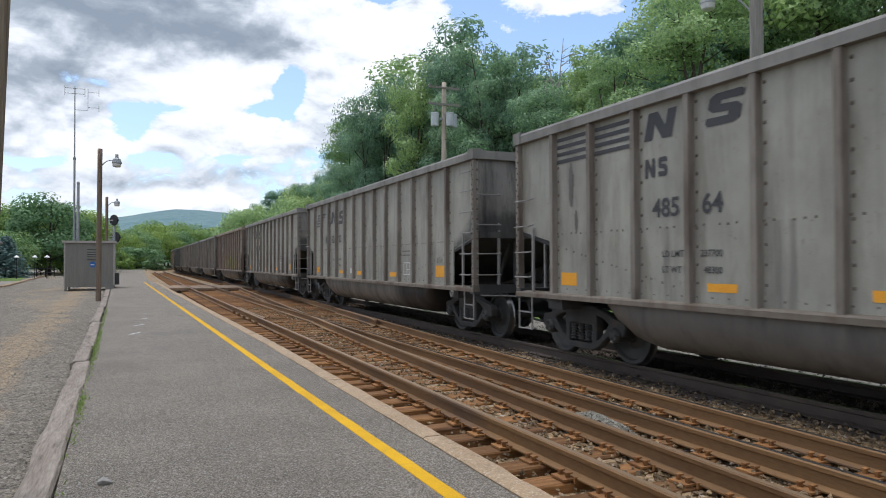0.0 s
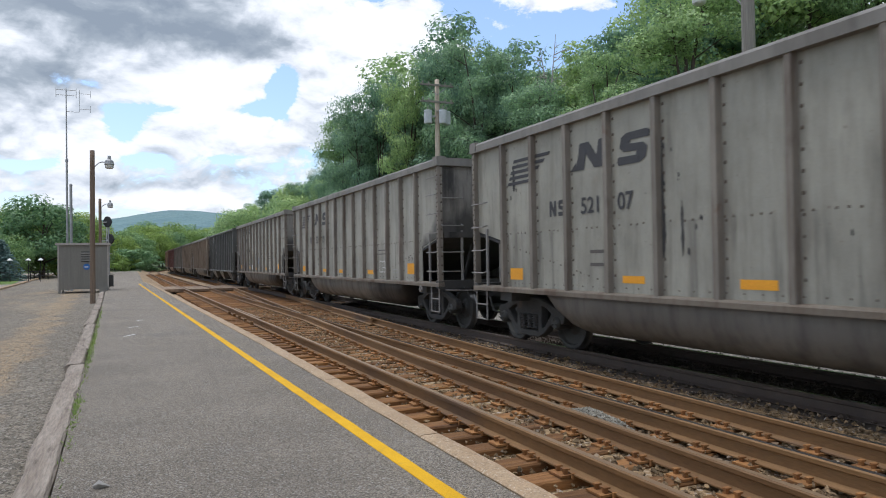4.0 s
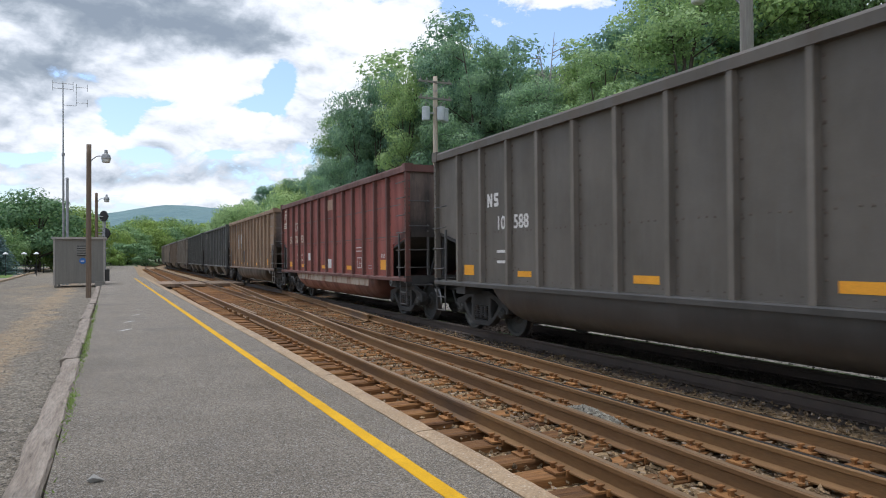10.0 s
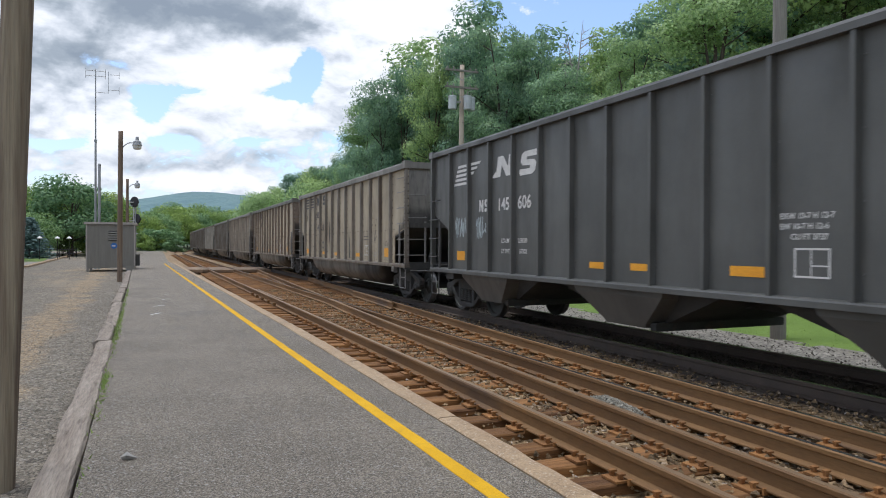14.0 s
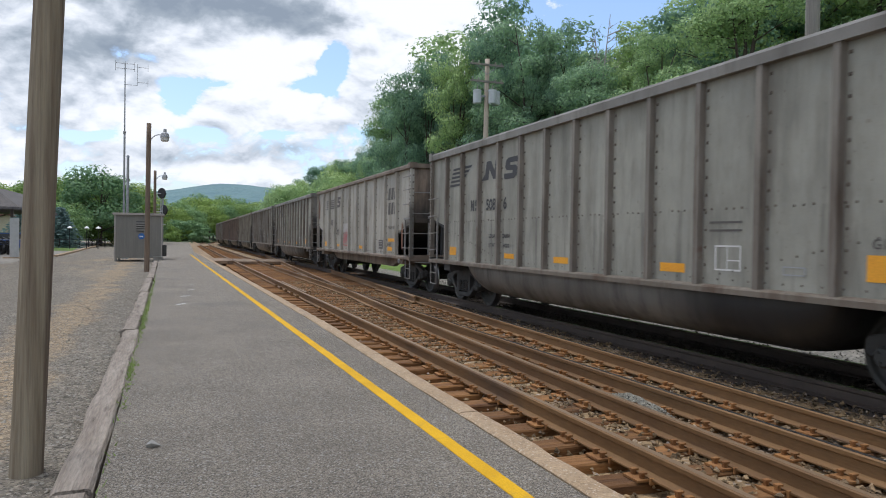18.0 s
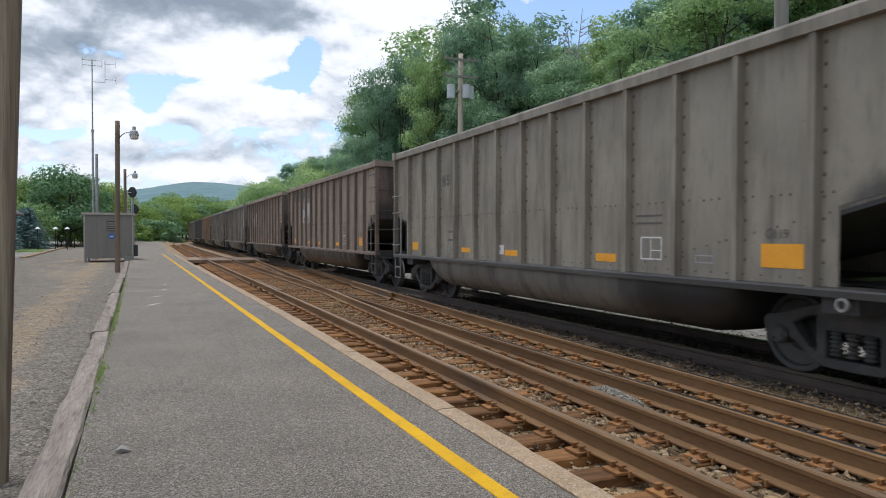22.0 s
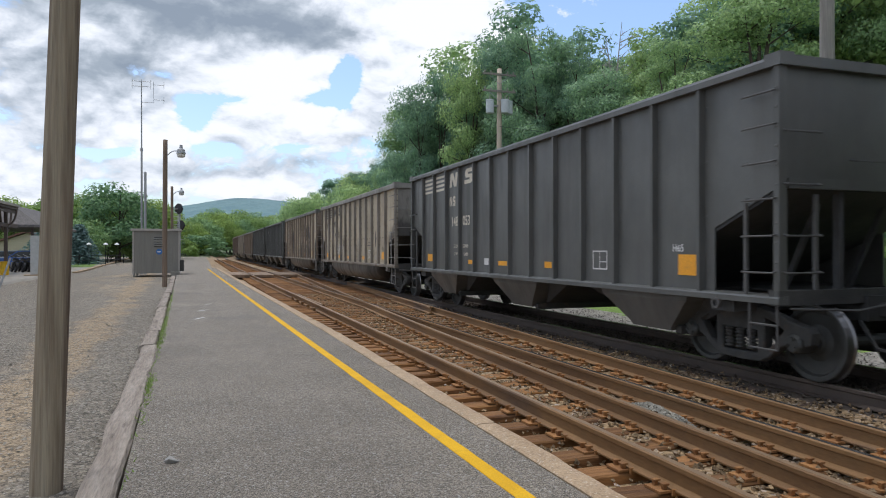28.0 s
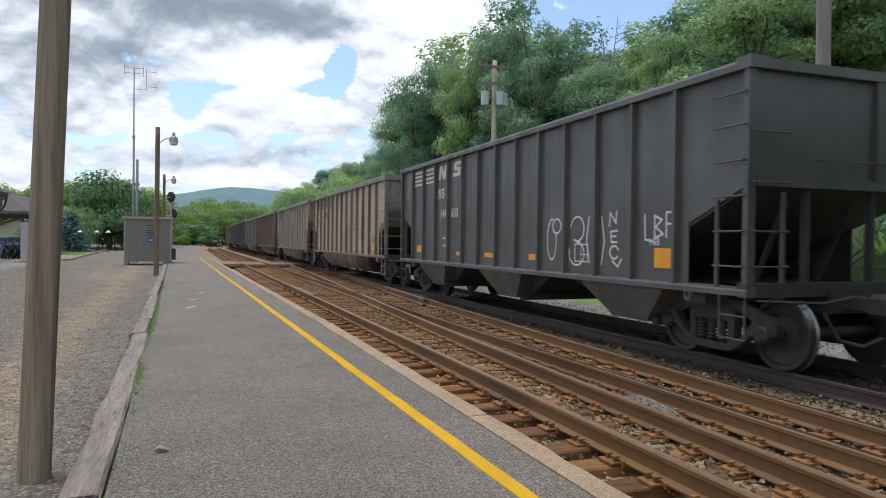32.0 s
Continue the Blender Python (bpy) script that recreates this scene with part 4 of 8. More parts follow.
def antenna():
    r = thing("antenna_mast", "tall thin steel mast with yagi antennas", "antenna", at=(-3.38, 48.2, 0.0))
    part("mast", Geo().cyl((0, 0, 0), (0, 0, 8.0), 0.07, 0.06, 8).cyl((0, 0, 8.0), (0, 0, 12.35), 0.045, 0.03, 8), GALV, r)
    part("collar", Geo().cyl((0, 0, 7.9), (0, 0, 8.05), 0.09, 0.09, 8), GALV, r)
    for z in (12.32, 12.0):
        part("boom", Geo().cyl((-0.55, 0, z), (0.55, 0, z), 0.018, 0.018, 6), GALV, r)
    for x in (-0.55, 0.0, 0.55):
        part("element", Geo().cyl((x, 0, 11.85), (x, 0, 12.45), 0.015, 0.015, 6), GALV, r)
    part("side_arm", Geo().tube([(0, 0, 11.0), (0.72, 0, 11.0), (0.72, 0, 12.35)], 0.016, 6), GALV, r)
    for z in (12.15, 11.2):
        part("boom", Geo().cyl((0.72, 0, z), (1.35, 0, z), 0.014, 0.014, 6), GALV, r)
        part("element", Geo().cyl((1.33, 0, z - 0.22), (1.33, 0, z + 0.22), 0.012, 0.012, 6), GALV, r)
    s = thing("steel_mast", "short galvanised steel pipe mast", "mast", at=(-3.13, 47.6, 0.0))
    part("pipe", Geo().cyl((0, 0, 0), (0, 0, 6.4), 0.085, 0.08, 10), GALV, s)
    part("cap", Geo().cyl((0, 0, 6.4), (0, 0, 6.5), 0.10, 0.07, 10), GALV, s)


antenna()


def rail_signal():
    PALE = plain("pale_galvanised_ladder", (0.52, 0.53, 0.53))
    r = thing("railway_signal", "black two-head railway signal with a ladder", "signal", at=(-1.42, 62.0, 0.0))
    part("mast", Geo().cyl((0, 0, 0), (0, 0, 5.2), 0.07, 0.07, 8), GALV, r)
    for z in (5.0, 3.6):
        h = part("signal_head", Geo().lathe([(-0.10, 0.0), (-0.10, 0.42), (-0.06, 0.44), (0.0, 0.44), (0.02, 0.0)], 18, 0, "y"), BLACK_M, r, "round black signal target", pose(-0.05 + 0.15 * (z < 4), 0, z, 0, 0, -48))
        part("hood", Geo().lathe([(0.35, 0.10), (0.02, 0.10)], 10, 0, "y"), BLACK_M, h)
        part("bracket", Geo().box(-0.2, 0.12, 0.02, 0.08, z - 0.05, z + 0.05), GALV, r)
    for x in (-0.53, -0.14):
        part("stile", Geo().box(x - 0.035, x + 0.035, 0.05, 0.09, 0.0, 5.05), PALE, r)
    for i in range(14):
        part("rung", Geo().cyl((-0.53, 0.07, 0.4 + i * 0.33), (-0.14, 0.07, 0.4 + i * 0.33), 0.02, 0.02, 6), PALE, r)
    for z in (2.4, 3.45, 4.95):
        part("platform", Geo().box(-0.6, 0.2, -0.05, 0.3, z, z + 0.06), PALE, r)


rail_signal()


def crossing():
    """Board crossing over the tracks at the platform end."""
    r = thing("board_crossing", "timber crossing boards between the rails", "crossing", kind="structure", at=(0, 0, 0))
    wood = surface("crossing_boards", (0.25, 0.17, 0.11), (0.36, 0.26, 0.17), 6.0, 0.9, 0, 0.6, 40.0, (1, 0.2, 1), rnd=0.3)
    for lo, hi in ((kerb_out(48) + 0.03, 3.06), (3.30, 4.55), (4.80, 6.85), (7.1, 8.3)):
        n = max(2, round((hi - lo) / 0.3))
        for i in range(n):
            a, b = lo + (hi - lo) * i / n, lo + (hi - lo) * (i + 1) / n
            part("plank", Geo().box(a + 0.008, b - 0.008, 45.0, 50.5, -0.16, -0.01 if lo > 3 else 0.02), wood, r)


crossing()

# ---- the coal train ----
PITCH, SPEED = 16.18, 15.84                  # car to car over the couplers; metres a second
CENTRE_X = RAIL_E + 0.7525
SHARED = {}


def shared(key, make):
    if key not in SHARED:
        SHARED[key] = make()
    return SHARED[key]


def sideframe_mesh(sx):
    """A cast three-piece truck sideframe: one bow-shaped casting with two side windows and a spring pocket."""
    half = [(0.0, 0.86), (0.36, 0.85), (0.62, 0.78), (0.86, 0.70), (1.08, 0.66), (1.12, 0.60), (1.10, 0.46), (1.02, 0.43), (0.99, 0.52), (0.79, 0.52), (0.76, 0.43), (0.66, 0.38), (0.48, 0.24), (0.34, 0.17), (0.0, 0.16)]
    outline = half + [(-y, z) for y, z in half[-2:0:-1]]
    window = [(0.42, 0.72), (0.58, 0.68), (0.72, 0.60), (0.64, 0.50), (0.50, 0.36), (0.42, 0.33)]
    pocket = [(-0.30, 0.56), (0.30, 0.56), (0.30, 0.27), (-0.30, 0.27)]
    bm = bmesh.new()
    edges = []
    for loop in (outline, window, [(-y, z) for y, z in window][::-1], pocket):
        vs = [bm.verts.new((0, y, z)) for y, z in loop]
        edges += [bm.edges.new((vs[i], vs[(i + 1) % len(vs)])) for i in range(len(vs))]
    bmesh.ops.triangle_fill(bm, use_beauty=True, use_dissolve=False, edges=edges)
    faces = bm.faces[:]
    up = bmesh.ops.extrude_face_region(bm, geom=faces)
    for e in up["geom"]:
        if isinstance(e, bmesh.types.BMVert):
            e.co.x = 0.15
    bmesh.ops.recalc_face_normals(bm, faces=bm.faces[:])
    bmesh.ops.translate(bm, verts=bm.verts[:], vec=(0.97 if sx > 0 else -1.12, 0, 0))
    rims = [e for e in bm.edges if len(e.link_faces) == 2 and e.calc_face_angle(0) > 0.9]
    bmesh.ops.bevel(bm, geom=rims, offset=0.014, segments=1, affect="EDGES")
    me = bpy.data.meshes.new("sideframe")
    bm.to_mesh(me)
    bm.free()
    me.materials.append(CAST)
    return me


def coil(g, x, y, sides=8):
    prof = [(0.29, 0.0)]
    for i in range(6):
        z = 0.30 + i * 0.045
        prof += [(z, 0.045), (z + 0.012, 0.066), (z + 0.026, 0.066), (z + 0.038, 0.045)]
    return g.lathe(prof + [(0.57, 0.0)], sides, 0, "z", (x, y, 0))


def spring_mesh(sx):
    """The whole nest of coil springs of one sideframe."""
    g = Geo()
    for y in (-0.19, 0.0, 0.19):
        coil(g, sx * 1.09, y, 5)
    return g.mesh("springs", (CAST,), True)


def wheelset_mesh():
    g = Geo()
    g.cyl((-1.16, 0, 0), (1.16, 0, 0), 0.075, 0.075, 10)
    for s in (-1, 1):
        g.lathe([(s * 0.71, 0.10), (s * 0.715, 0.36), (s * 0.70, 0.39), (s * 0.695, 0.47, 1), (s * 0.715, 0.482, 1), (s * 0.735, 0.462, 1), (s * 0.83, 0.455, 0), (s * 0.835, 0.44, 0), (s * 0.83, 0.395, 0), (s * 0.79, 0.37), (s * 0.765, 0.22), (s * 0.80, 0.14), (s * 0.84, 0.12), (s * 0.84, 0.07)], 28)
        g.lathe([(s * 0.90, 0.07), (s * 0.94, 0.115), (s * 1.13, 0.115), (s * 1.165, 0.09), (s * 1.165, 0.0)], 12)
        for i in range(3):
            a = i * 2.094
            g.cyl((s * 1.165, math.cos(a) * 0.06, math.sin(a) * 0.06), (s * 1.185, math.cos(a) * 0.06, math.sin(a) * 0.06), 0.018, 0.018, 6)
    return g.mesh("wheelset", (WHEEL_M, TREAD), False)


WHEELS_F, WHEELS_R = [], []


def truck(parent, y, single=True):
    t = part("truck", shared("bolster", lambda: Geo().box(-1.05, 1.05, -0.2, 0.2, 0.45, 0.70, 0.04).mesh("bolster", (CAST,))), CAST, parent, "", (0, y, 0))
    for sx in (-1, 1):
        part("sideframe", shared(("sf", sx), lambda: sideframe_mesh(sx)), CAST, t)
        if sx < 0 and single:
            for yy in (-0.19, 0.0, 0.19):
                part("spring", shared("coil", lambda: coil(Geo(), 0, 0).mesh("spring", (CAST,), True)), CAST, t, "", (-1.09, yy, 0))
        else:
            tagged(part("springs", shared(("sp", sx), lambda: spring_mesh(sx)), CAST, t), kind="stuff")
    for yy, keep in ((0.889, WHEELS_F), (-0.889, WHEELS_R)):
        keep.append(part("wheelset", shared("ws", wheelset_mesh), WHEEL_M, t, "", (0, yy, 0.457)))
    part("brake_beam", shared("bb", lambda: Geo().beam((-0.9, 0.42, 0.45), (0.9, 0.42, 0.45), 0.06, 0.1).beam((-0.9, -0.42, 0.45), (0.9, -0.42, 0.45), 0.06, 0.1).mesh("brake_beam", (DARK_STEEL,))), DARK_STEEL, t)


def grab_mesh(w):
    return Geo().tube([(0.05, 0, 0.03), (-0.055, 0, 0.0), (-0.06, -w, 0.0), (0.05, -w, 0.03)], 0.0125, 6).mesh("grab_iron", (GALV,))


def add_rivet(g, x, y, z, r=0.017, s=-1):
    g.add([(x, y - r, z - r), (x, y + r, z - r), (x, y + r, z + r), (x, y - r, z + r), (x + s * r * 0.8, y, z)], [(0, 1, 4), (1, 2, 4), (2, 3, 4), (3, 0, 4)])


class Style:
    """Sizes of one kind of car: half length, panel half width, ribs."""

    def __init__(self, hl, hw, out, zb, zt, ribs, rib_w, notch, rim):
        self.rim = rim
        self.hl, self.hw, self.out, self.zb, self.zt, self.ribs, self.rib_w, self.notch = hl, hw, out, zb, zt, ribs, rib_w, notch


GON = Style(7.25, 1.50, 1.585, 1.05, 3.62, [1.12 + 1.0 * i for i in range(13)], 0.11, (1.86, 2.10), 0.165)
FLAT = Style(7.25, 1.50, 1.585, 1.05, 3.62, [1.45 + 1.284 * i for i in range(10)], 0.12, (1.78, 2.10), 0.12)
HOP = Style(7.15, 1.48, 1.565, 1.03, 3.655, [1.13 + 0.985 * i for i in range(13)], 0.075, (1.84, 2.32), 0.115)


def side_mesh(st, sx):
    """One side sheet, with the cut-outs below the slope sheets at both ends."""
    a, b = st.hl, st.hl - st.ribs[0]
    poly = [(-a, st.notch[1]), (-b, st.notch[0]), (-b, st.zb), (b, st.zb), (b, st.notch[0]), (a, st.notch[1]), (a, st.zt), (-a, st.zt)]
    g = Geo()
    x0, x1 = (sx * st.hw, sx * (st.hw - 0.02))
    n = len(poly)
    v = [(x0, p, z) for p, z in poly] + [(x1, p, z) for p, z in poly]
    pieces = [(2, 3, 4, 1), (0, 1, 4, 5), (0, 5, 6, 7)]
    if st.rib_w == 0.11:                            # the lower plates lap over the foot of the upper ones
        g.add([(x0 + sx * q, p, z) for p, z in ((-b + 0.02, 1.06), (b - 0.02, 1.06), (b - 0.02, 2.035), (-b + 0.02, 2.035)) for q in (-0.001, 0.003)], [(1, 3, 5, 7), (0, 1, 7, 6), (6, 7, 5, 4), (4, 5, 3, 2), (2, 3, 1, 0)])
    g.add(v, pieces + [tuple(i + n for i in f[::-1]) for f in pieces] + [(i, (i + 1) % n, n + (i + 1) % n, n + i) for i in range(n)])
    return g.mesh("side_sheet", (GALV,))


def rib_mesh(st, sx):
    w, x0, x1 = st.rib_w / 2, sx * st.hw, sx * st.out
    g = Geo().prism([(x0, -w), (x1, -w * 0.75), (x1, w * 0.75), (x0, w)], "z", st.zb, st.zt)
    return g.mesh("rib", (GALV,))


def chord_mesh(st):
    """The heavy rim round the top, with a rounded outer edge."""
    g, a, w = Geo(), st.hl + 0.03, st.out + 0.015
    z0, z1 = st.zt - 0.01, st.zt + st.rim
    for sx in (-1, 1):
        poly = [(sx * (w - 0.17), z0), (sx * w, z0), (sx * (w + 0.004), z1 - 0.05), (sx * (w - 0.02), z1 - 0.012), (sx * (w - 0.05), z1), (sx * (w - 0.17), z1)]
        g.prism(poly if sx > 0 else poly[::-1], "y", -a, a)
    for sy in (-1, 1):
        y0, y1 = sorted((sy * (a - 0.14), sy * (a + 0.004)))
        g.box(-w + 0.17, w - 0.17, y0, y1, z0, z1 - 0.005)
        for sx in (-1, 1):
            x0, x1 = sorted((sx * (w - 0.20), sx * (w + 0.012)))
            y0, y1 = sorted((sy * (a - 0.22), sy * (a + 0.014)))
            g.box(x0, x1, y0, y1, z0 - 0.004, z1 + 0.02)
    return g.mesh("top_chord", (GALV,))


def end_mesh(st, sy):
    g, y = Geo(), sy * (st.hl - 0.05)
    y0, y1 = sorted((y, y - sy * 0.025))
    g.box(-st.hw + 0.01, st.hw - 0.01, y0, y1, st.notch[1] - 0.06, st.zt)
    return g.mesh("end_sheet", (GALV,))


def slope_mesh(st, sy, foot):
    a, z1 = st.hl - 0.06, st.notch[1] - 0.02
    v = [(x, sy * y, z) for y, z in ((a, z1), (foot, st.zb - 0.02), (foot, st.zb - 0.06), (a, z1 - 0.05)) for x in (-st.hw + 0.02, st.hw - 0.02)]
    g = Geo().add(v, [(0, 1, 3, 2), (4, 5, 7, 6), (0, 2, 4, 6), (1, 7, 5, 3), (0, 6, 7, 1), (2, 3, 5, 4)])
    return g.mesh("slope_sheet", (SOOT_SHADE,))


def end_rib_mesh(st, sy):
    y0, y1 = sorted((sy * (st.hl - 0.05), sy * (st.hl + 0.02)))
    return Geo().box(-0.06, 0.06, y0, y1, st.notch[1] + 0.06, st.zt).mesh("end_rib", (GALV,))


def end_beam_mesh(st, sy):
    y0, y1 = sorted((sy * (st.hl - 0.05), sy * st.hl))
    return Geo().box(-st.hw + 0.05, st.hw - 0.05, y0, y1, st.notch[1] - 0.06, st.notch[1] + 0.06).mesh("end_beam", (GALV,))


def strut_mesh(st, sy):
    """An upright under the slope sheet at the car's end, with a raking brace behind it."""
    y, z = sy * (st.hl - 0.12), st.notch[1] - 0.06
    g = Geo().beam((0, y, 0.98), (0, y, z), 0.07, 0.09)
    return g.beam((0, sy * (st.hl - 0.95), 1.0), (0, sy * (st.hl - 0.40), z - 0.12), 0.05, 0.07).mesh("strut", (SOOT_SHADE,))


def post_mesh(st, sx, sy):
    x0, x1 = sorted((sx * (st.hw - 0.03), sx * st.out))
    y0, y1 = sorted((sy * (st.hl - 0.085), sy * st.hl))
    g = Geo().box(x0, x1, y0, y1, 0.99, st.zt)
    for i in range(11):
        add_rivet(g, sx * st.out, sy * (st.hl - 0.04), 1.2 + i * 0.22, 0.016, sx)
    return g.mesh("corner_post", (GALV,))


def post_rivets_mesh(st, sx, sy):
    """Two staggered columns of heavy rivets up the corner angle, and one round the corner."""
    g = Geo()
    for i in range(26):
        z = 1.14 + i * 0.098
        add_rivet(g, sx * st.out, sy * (st.hl - (0.028 if i % 2 else 0.066)), z, 0.019, sx)
        if i % 2:
            x, y, r = sx * (st.hw - 0.0), sy * st.hl, 0.019
            g.add([(x - r, y, z - r), (x + r, y, z - r), (x + r, y, z + r), (x - r, y, z + r), (x, y + sy * 0.016, z)], [(0, 1, 4), (1, 2, 4), (2, 3, 4), (3, 0, 4)])
    return g.mesh("rivets", (DARK_STEEL,))


def sill_mesh(st, sx):
    x = sx * st.out
    poly = [(x - sx * 0.14, st.zb - 0.085), (x + sx * 0.012, st.zb - 0.085), (x + sx * 0.012, st.zb - 0.02), (x, st.zb + 0.0), (x - sx * 0.14, st.zb + 0.02)]
    g = Geo().prism(poly if sx > 0 else poly[::-1], "y", -st.hl, st.hl)
    return g.mesh("side_sill", (GALV,))


def rivets_mesh(st, sx, gon):
    g, x, plated = Geo(), sx * st.hw, len(st.ribs) > 10
    lo, hi = st.hl - st.ribs[-1], st.hl - st.ribs[0]
    if gon:
        n = int((hi + st.hl - st.ribs[0]) / 0.125)
        for i in range(n):
            y = -hi + 0.06 + i * 0.125
            if plated and i % 8 not in (3, 7):
                add_rivet(g, x, y, 2.0 + 0.006 * math.sin(i * 1.7), 0.018, sx)
            if i % 2:
                add_rivet(g, x, y, 1.13, 0.015, sx)
        for k in range(1, 5 if plated else 1):      # rivets along the foot of the slope sheets
            for sy in (-1, 1):
                for j in range(7):
                    t = (k - 1 + j / 7) / 4
                    if j % 2 == 0:
                        add_rivet(g, x, sy * (hi - 0.1 - t * 2.9), 1.80 - t * 0.62, 0.017, sx)
    for d in st.ribs:
        for j in range(11 if gon else 4):
            z = 1.3 + j * 0.22 if gon else 1.3 + j * 0.7
            if z < st.zt - 0.1:
                add_rivet(g, x, st.hl - d - st.rib_w / 2 - 0.04, z, 0.02 if gon else 0.014, sx)
    return g.mesh("rivets", (DARK_STEEL,))


def tub_mesh():
    """The round-bottomed tub that hangs between the trucks."""
    half = [(1.50, 1.04), (1.505, 0.88), (1.485, 0.72), (1.41, 0.57), (1.28, 0.44), (1.05, 0.362), (0.7, 0.340), (0.33, 0.340), (0.30, 0.55)]
    ring = [(-x, z) for x, z in half] + [(x, z) for x, z in half[::-1]]
    g, n = Geo(), len(ring)
    for y, k in ((-4.85, 0.0), (-4.82, 0.35), (-4.68, 0.66), (-4.42, 0.89), (-4.1, 1.0), (4.1, 1.0), (4.42, 0.89), (4.68, 0.66), (4.82, 0.35), (4.85, 0.0)):
        g.v.extend((x * (0.985 + 0.015 * k), y, 1.04 - (1.04 - z) * k) for x, z in ring)
    for j in range(9):
        for i in range(n - 1):
            g.f.append((j * n + i, (j + 1) * n + i, (j + 1) * n + i + 1, j * n + i + 1))
            g.m.append(0)
    return g.mesh("tub", (GALV,), True)


def frame_mesh(st, deep=False):
    """Centre sill, end sills and draft gear pockets."""
    g = Geo().box(-0.28, 0.28, -st.hl - 0.05, st.hl + 0.05, 0.72, 1.02)
    for sy in (-1, 1):
        y0, y1 = sorted((sy * (st.hl - 0.16), sy * st.hl))
        g.box(-st.out, st.out, y0, y1, 0.93, 1.10)
        y0, y1 = sorted((sy * 5.95, sy * 6.35))
        g.box(-st.hw, st.hw, y0, y1, 0.80, 1.0)
    if deep:
        for sx in (-1, 1):
            x0, x1 = sorted((sx * 1.05, sx * 1.2))
            g.prism([(-5.4, 1.0), (-4.3, 0.66), (4.3, 0.66), (5.4, 1.0)], "x", x0, x1)
        g.box(-1.45, 1.45, -st.hl + 0.1, st.hl - 0.1, 0.98, 1.04)
    return g.mesh("underframe", (DARK_STEEL,))


def hopper_mesh():
    """The funnel of a discharge bay, set in from the car's sides, with its door gear."""
    g = Geo()
    for (ly, lx), z in (((2.2, 1.30), 1.05), ((0.52, 0.98), 0.44), ((0.46, 0.92), 0.38)):
        g.v.extend([(-lx, -ly, z), (lx, -ly, z), (lx, ly, z), (-lx, ly, z)])
    g.f += [(j * 4 + i, j * 4 + (i + 1) % 4, j * 4 + 4 + (i + 1) % 4, j * 4 + 4 + i) for j in range(2) for i in range(4)] + [(8, 9, 10, 11)]
    g.m += [0] * 9
    return g.mesh("hopper_bay", (SOOT_SHADE,))


def bay_plate_mesh(sx):
    """The outer plate of a bay, flush with the car's side above and drawn in below."""
    rows = [(1.12, 1.49, 1.04), (1.02, 1.47, 0.86), (0.50, 1.30, 0.46), (0.46, 1.28, 0.40)]
    g = Geo()
    for ly, x, z in rows:
        g.v.extend([(sx * x, -ly, z), (sx * x, ly, z), (sx * (x - 0.32), ly * 1.04, z), (sx * (x - 0.32), -ly * 1.04, z)])
    g.f += [(j * 4 + i, j * 4 + (i + 1) % 4, j * 4 + 4 + (i + 1) % 4, j * 4 + 4 + i) for j in range(3) for i in range(4)] + [(12, 13, 14, 15)]
    g.m += [0] * 13
    return g.mesh("bay_plate", (GALV,))


def door_gear_mesh():
    return Geo().box(-1.22, 1.22, -0.62, -0.50, 0.36, 0.48, 0.02).mesh("door_gear", (CAST,))


def coupler_mesh(sy, hl):
    g = Geo()
    y0, y1 = sorted((sy * (hl + 0.04), sy * (hl + 0.52)))
    g.box(-0.09, 0.09, y0, y1, 0.76, 0.94, 0.02)
    y0, y1 = sorted((sy * (hl + 0.45), sy * (hl + 0.70)))
    g.box(-0.17, 0.15, y0, y1, 0.71, 0.99, 0.05)
    g.tube([(-0.35, sy * hl, 0.72), (-0.38, sy * (hl + 0.25), 0.42), (-0.30, sy * (hl + 0.5), 0.38), (-0.2, sy * (hl + 0.68), 0.5)], 0.025, 6)
    return g.mesh("coupler", (CAST,))


def decal(pts, x):
    """A flat outline on the near side: pts are (y, z), counted so that it faces -x."""
    area = sum(a[0] * b[1] - b[0] * a[1] for a, b in zip(pts, pts[1:] + pts[:1]))
    if area > 0:
        pts = pts[::-1]
    return Geo().add([(x, y, z) for y, z in pts], [tuple(range(len(pts)))])


